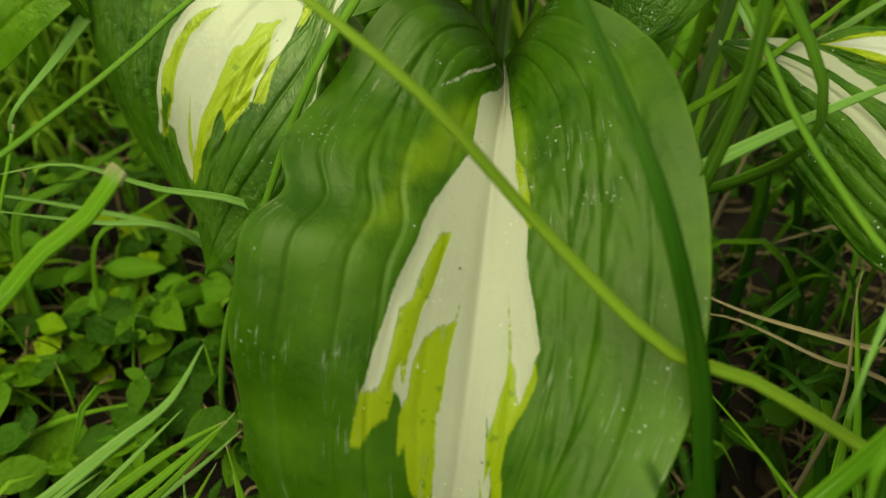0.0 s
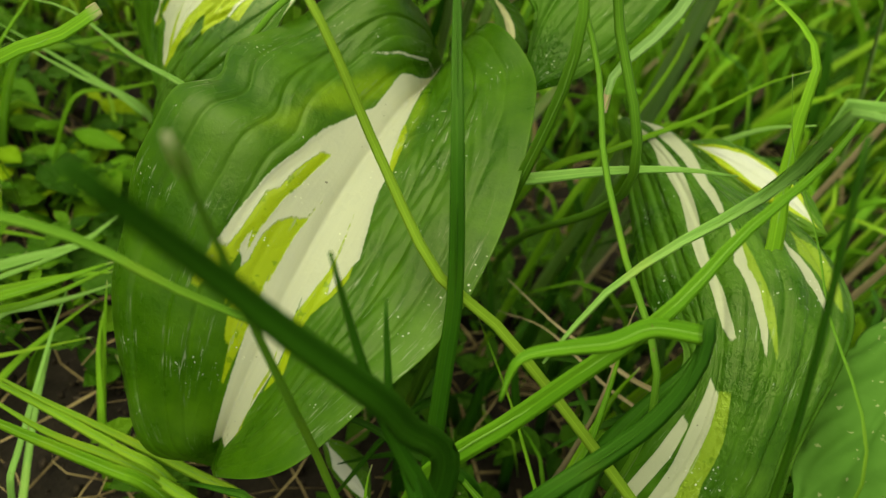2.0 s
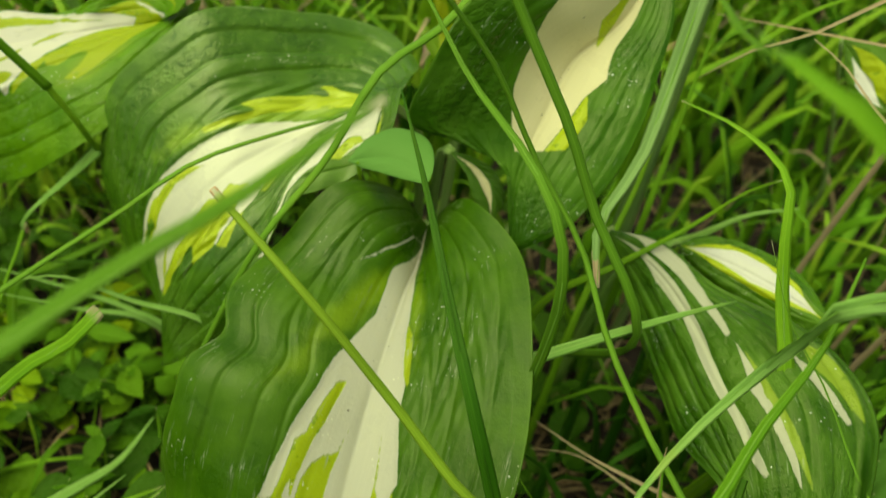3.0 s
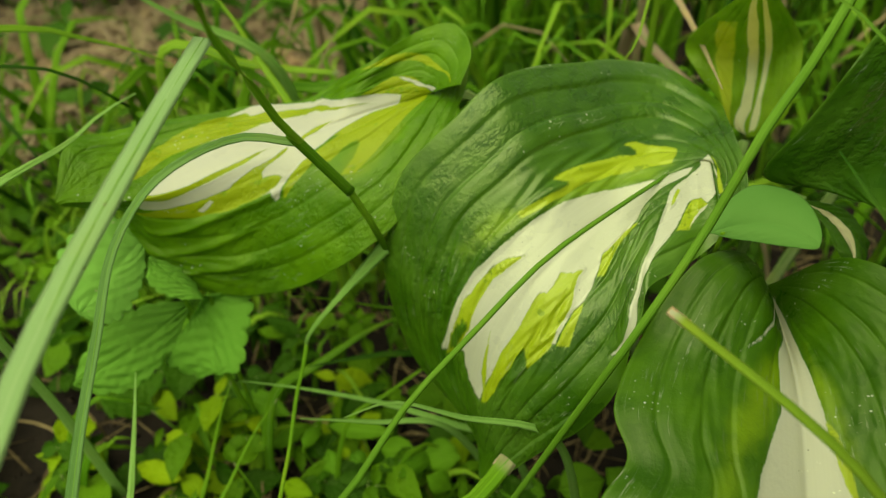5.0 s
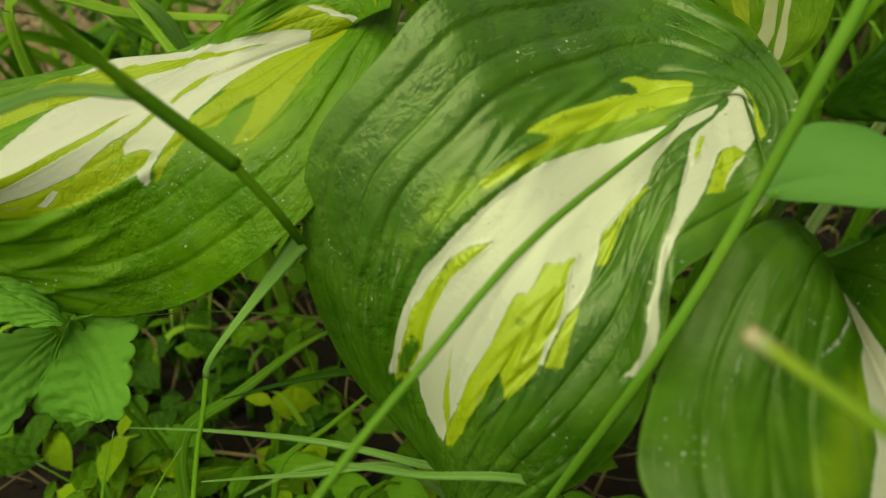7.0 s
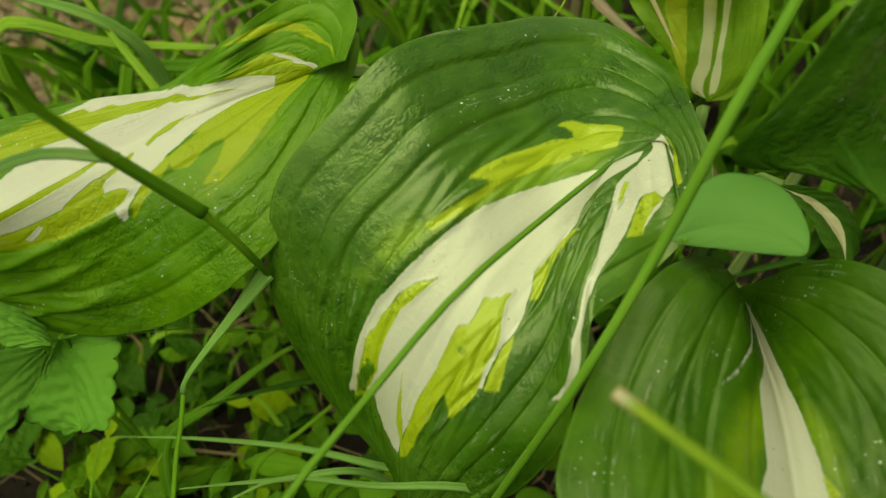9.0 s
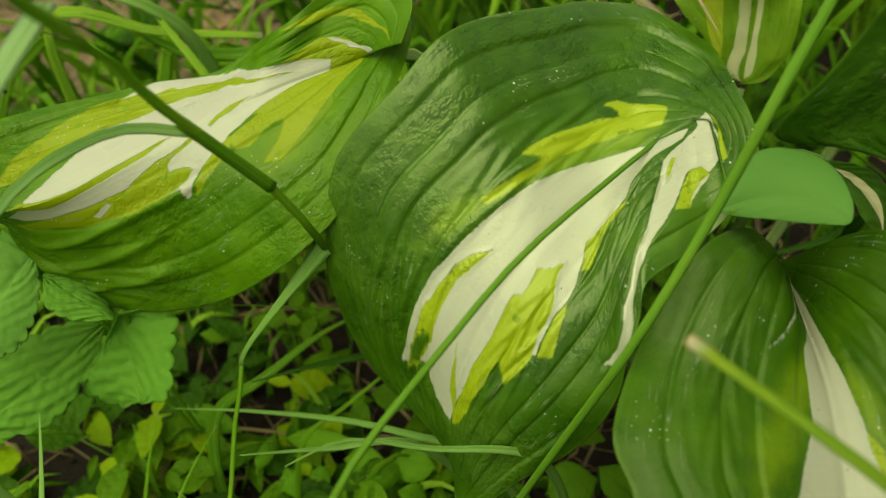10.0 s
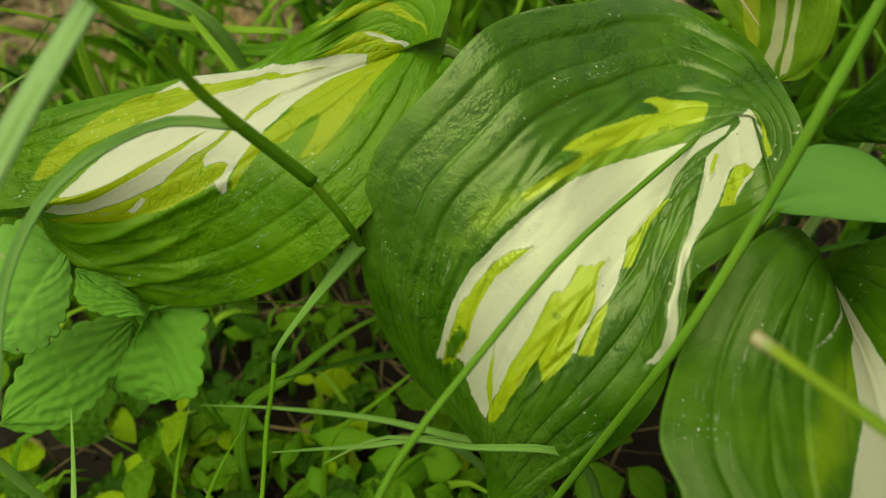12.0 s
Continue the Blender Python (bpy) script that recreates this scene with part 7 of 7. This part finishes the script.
class Heap:
    """Many small pieces gathered into one mesh."""

    def __init__(self):
        self.verts, self.faces, self.lines, self.count = [], [], [], 0

    def add(self, verts, faces, lines=None):
        self.verts.append(verts)
        self.lines.append(lines if lines is not None else np.zeros_like(verts))
        self.faces += [tuple(i + self.count for i in f) for f in faces]
        self.count += len(verts)

    def build(self, name, mat, label, category):
        me = mesh(name, np.concatenate(self.verts), self.faces, mat, {"vein_lines": np.concatenate(self.lines)})
        return tagged(new(name, me), label=label, category=category, kind="stuff")


def thread(heap, pts, half, n=5):
    verts, faces, lines = ribbon(pts, half, 0.9, n, taper=(1.0, 0.7), channel=0.0)
    heap.add(verts, faces, lines)


def grow_cover(seed, count, x0, x1, y0, y1, height, size, mat, name, label, keep):
    rng = np.random.RandomState(seed)
    heap, stems = Heap(), Heap()
    while count > 0:
        x, y = rng.uniform(x0, x1), rng.uniform(y0, y1)
        if not keep(x, y, rng):
            continue
        count -= 1
        z0 = soil_height(x, y)
        h = height * rng.uniform(0.3, 1.0)
        lean = rng.uniform(0, 6.28)
        top = np.array([x + 0.5 * h * math.cos(lean), y + 0.5 * h * math.sin(lean), z0 + h])
        thread(stems, [(x, y, z0 - 0.003), ((x + top[0]) / 2 + 0.002, (y + top[1]) / 2, z0 + 0.6 * h), tuple(top)], 0.0005, 4)
        first = rng.uniform(0, 6.28)
        pieces = rng.randint(3, 6)
        for k in range(pieces):
            ang = first + k * 6.28 / pieces + rng.normal(0, 0.25)
            s = size * min(2.2, rng.lognormal(-0.05, 0.42))
            v, f = leaflet(s, s * rng.uniform(0.2, 0.46), rng.uniform(0.05, 0.5))
            way = (math.cos(ang), math.sin(ang), rng.uniform(-0.25, 0.45))
            at = top - np.array([0, 0, h * 0.35 * (k % 2)])
            heap.add(v @ turn_to(way, (rng.normal(0, 0.25), rng.normal(-0.15, 0.25), 1)).T + at, f)
    heap.build(name, mat, label, "ground cover")
    stems.build(name + "_stems", GRASS, "thin green stems of the low ground cover", "stems")


def patchy(x, y, rng, scale=11.0, cut=0.0):
    return noise.noise((x * scale, y * scale, 1.5)) + 0.5 * noise.noise((x * 31, y * 31, 4.5)) > cut - rng.uniform(0, 0.45)


def low_lawn(seed, count, keep, tall, half, mat, name, label, x0=-0.75, x1=0.75, y0=-0.2, y1=1.3, steps=9):
    rng = np.random.RandomState(seed)
    heap = Heap()
    while count > 0:
        x, y = rng.uniform(x0, x1), rng.uniform(y0, y1)
        top = tall(x, y) * rng.uniform(0.55, 1.1)
        if top <= 0 or not keep(x, y, rng) or (x1 < 1 and math.hypot(x, y - 0.5) > 0.78 + 0.06 * rng.rand()):
            continue
        count -= 1
        a, out = rng.uniform(0, 6.28), rng.uniform(0.15, 0.9)
        dx, dy = math.cos(a), math.sin(a)
        bend = rng.uniform(0.2, 1.0)
        pts = [(x, y, -0.004), (x + dx * top * out * 0.3, y + dy * top * out * 0.3, top * 0.55), (x + dx * top * out * 0.75, y + dy * top * out * 0.75, top * (1.0 - 0.15 * bend)), (x + dx * top * out * 1.25, y + dy * top * out * 1.25, top * (1.0 - 0.5 * bend))]
        v, f, l = ribbon(pts, half * rng.uniform(0.5, 1.3), 0.12, steps, taper=(1.0, 0.1), channel=0.3, twist=rng.uniform(-70, 70))
        heap.add(v, f, l)
    heap.build(name, mat, label, "grass")


def litter(seed, count, keep, name="straw_litter", label="dead brown grass and straw lying on the soil", mat=STRAW, thick=0.0008):
    rng = np.random.RandomState(seed)
    heap = Heap()
    while count > 0:
        x, y = rng.uniform(-0.7, 0.7), rng.uniform(-0.15, 1.1)
        if not keep(x, y, rng):
            continue
        count -= 1
        a, long = rng.uniform(0, 6.28), rng.uniform(0.012, 0.055)
        z = soil_height(x, y) + rng.uniform(0.001, 0.012)
        dx, dy, lift = math.cos(a) * long / 2, math.sin(a) * long / 2, rng.normal(0, 0.006)
        pts = [(x - dx, y - dy, z), (x + rng.normal(0, 0.004), y + rng.normal(0, 0.004), z + abs(lift) + rng.uniform(0, 0.005)), (x + dx, y + dy, z + max(lift, -0.001))]
        v, f, l = ribbon(pts, rng.uniform(0.25, 1.0) * thick, 0.3, 6, taper=(1.0, 0.5), channel=0.2, twist=rng.uniform(-60, 60))
        heap.add(v, f, l)
    heap.build(name, mat, label, "straw")


def under_leaves(x, y):
    return -0.10 < x < 0.06 and 0.02 < y < 0.24


grow_cover(3, 330, -0.40, 0.02, 0.02, 0.46, 0.042, 0.0120, COVER, "ground_cover", "bright green small-leaved weeds covering the soil", lambda x, y, r: patchy(x, y, r, 11, 0.12) and not (under_leaves(x, y) and r.rand() < 0.4))
grow_cover(4, 470, -0.36, 0.32, -0.05, 0.42, 0.036, 0.012, COVER_DARK, "low_weeds", "little weed leaves close to the soil, shade put into their green", lambda x, y, r: patchy(x, y, r, 14, 0.0))
grow_cover(8, 45, -0.34, -0.12, 0.03, 0.20, 0.046, 0.0135, COVER_LIME, "yellow_weeds", "yellow-green young weed leaves on the soil", lambda x, y, r: patchy(x, y, r, 16, 0.15))
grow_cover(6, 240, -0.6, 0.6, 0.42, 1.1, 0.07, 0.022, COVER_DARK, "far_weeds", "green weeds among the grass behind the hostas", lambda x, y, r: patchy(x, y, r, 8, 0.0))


def bare(x, y):
    """The trodden patch of dead grass behind the hosta."""
    return math.hypot((x + 0.36) / 0.20, (y - 0.53) / 0.13) < 1.0 + 0.25 * noise.noise((x * 14, y * 14, 2.5))


def sparse(x, y):
    """The shaded strip of straw and bare soil beside the front leaf."""
    return 0.03 < x < 0.22 and -0.06 < y < 0.19


def lawn_height(x, y):
    if bare(x, y):
        return 0.03
    if -0.25 < x < 0.09 and y < 0.27:
        return 0.045 if y > 0.03 else 0.03
    if x >= 0.09 and y < 0.27:
        return 0.085
    if x <= -0.25 and y < 0.27:
        return 0.075
    return 0.10 + min(0.10, 0.25 * (y - 0.27))


low_lawn(11, 1500, lambda x, y, r: not (sparse(x, y) and r.rand() < 0.85) and not (bare(x, y) and r.rand() < 0.85) and (y > 0.27 or (x > 0.1 and r.rand() < 0.7) or r.rand() < 0.5), lawn_height, 0.0031, GRASS_MID, "meadow", "green meadow grass growing round the hostas")
low_lawn(15, 900, lambda x, y, r: not bare(x, y) and (y > 0.30 or x > 0.2), lawn_height, 0.0034, GRASS, "bright_meadow", "brighter green grass blades behind the hostas")
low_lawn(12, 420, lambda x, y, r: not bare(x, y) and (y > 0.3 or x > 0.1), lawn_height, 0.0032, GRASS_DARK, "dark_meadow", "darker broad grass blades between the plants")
low_lawn(13, 650, lambda x, y, r: not bare(x, y) and not (sparse(x, y) and r.rand() < 0.92) and (y > 0.3 or x > 0.12 or (x < -0.08 and r.rand() < 0.35)), lawn_height, 0.0027, GRASS_LIME, "young_meadow", "yellow-green young grass blades in the meadow")
low_lawn(16, 240, lambda x, y, r: y > 0.28 or x > 0.1, lawn_height, 0.0011, DRY, "dead_blades", "straw-coloured dead blades standing in the meadow")
low_lawn(17, 200, lambda x, y, r: x > 0.05 and y < 0.3 and not (sparse(x, y) and r.rand() < 0.6), lambda x, y: 0.055, 0.0013, GRASS_MID, "short_grass", "short green grass under the tall blades", 0.02, 0.4, -0.1, 0.32)
low_lawn(18, 260, lambda x, y, r: True, lambda x, y: 0.065, 0.0018, GRASS_LIME, "sunlit_grass", "yellow-green grass beside the drooping leaf", -0.32, -0.12, 0.27, 0.43)
# shade low beside the front leaf is made up with dark-coloured grass
low_lawn(19, 170, lambda x, y, r: True, lambda x, y: 0.085, 0.0026, GRASS_DARK, "shady_grass", "grass low between the tall blades, shade put into its dark green", 0.05, 0.26, -0.06, 0.16)
low_lawn(14, 5200, lambda x, y, r: math.hypot(x, y - 0.5) > 0.72 + 0.1 * r.rand() and r.rand() < math.exp(-(math.hypot(x, y - 0.5) - 0.72) / 0.75), lambda x, y: 0.13, 0.004, GRASS, "far_meadow", "green meadow grass farther round the bed", -3.0, 3.0, -2.5, 3.5, 5)
litter(21, 3800, lambda x, y, r: patchy(x, y, r, 7, 0.05) or x > 0.08)
litter(22, 1200, lambda x, y, r: bare(x, y), "dead_grass", "matted dry brown grass in a bare patch", RUST, 0.0022)
litter(24, 1100, lambda x, y, r: bare(x, y), "dry_grass", "pale dry grass stems in a bare patch", DRY, 0.0016)
litter(23, 900, lambda x, y, r: -0.22 < x < 0.3 and y < 0.2, "fine_litter", "thin dry stems scattered on the soil")


def crumbs(seed, count):
    rng = np.random.RandomState(seed)
    heap = Heap()
    for _ in range(count):
        x, y, s = rng.uniform(-0.3, 0.4), rng.uniform(-0.12, 0.45), 0.0011 * rng.lognormal(0.0, 0.5)
        v = np.array([(1, 0, 0), (0, 1, 0), (-1, 0, 0), (0, -1, 0), (0, 0, 1), (0, 0, -1)]) * rng.uniform(0.6, 1.4, (6, 3)) + rng.normal(0, 0.25, (6, 3))
        heap.add(v * s + np.array([x, y, soil_height(x, y) + 0.4 * s]), [(0, 1, 4), (1, 2, 4), (2, 3, 4), (3, 0, 4), (1, 0, 5), (2, 1, 5), (3, 2, 5), (0, 3, 5)])
    heap.build("soil_crumbs", CRUMB, "loose dark crumbs of soil", "soil")


crumbs(31, 7000)
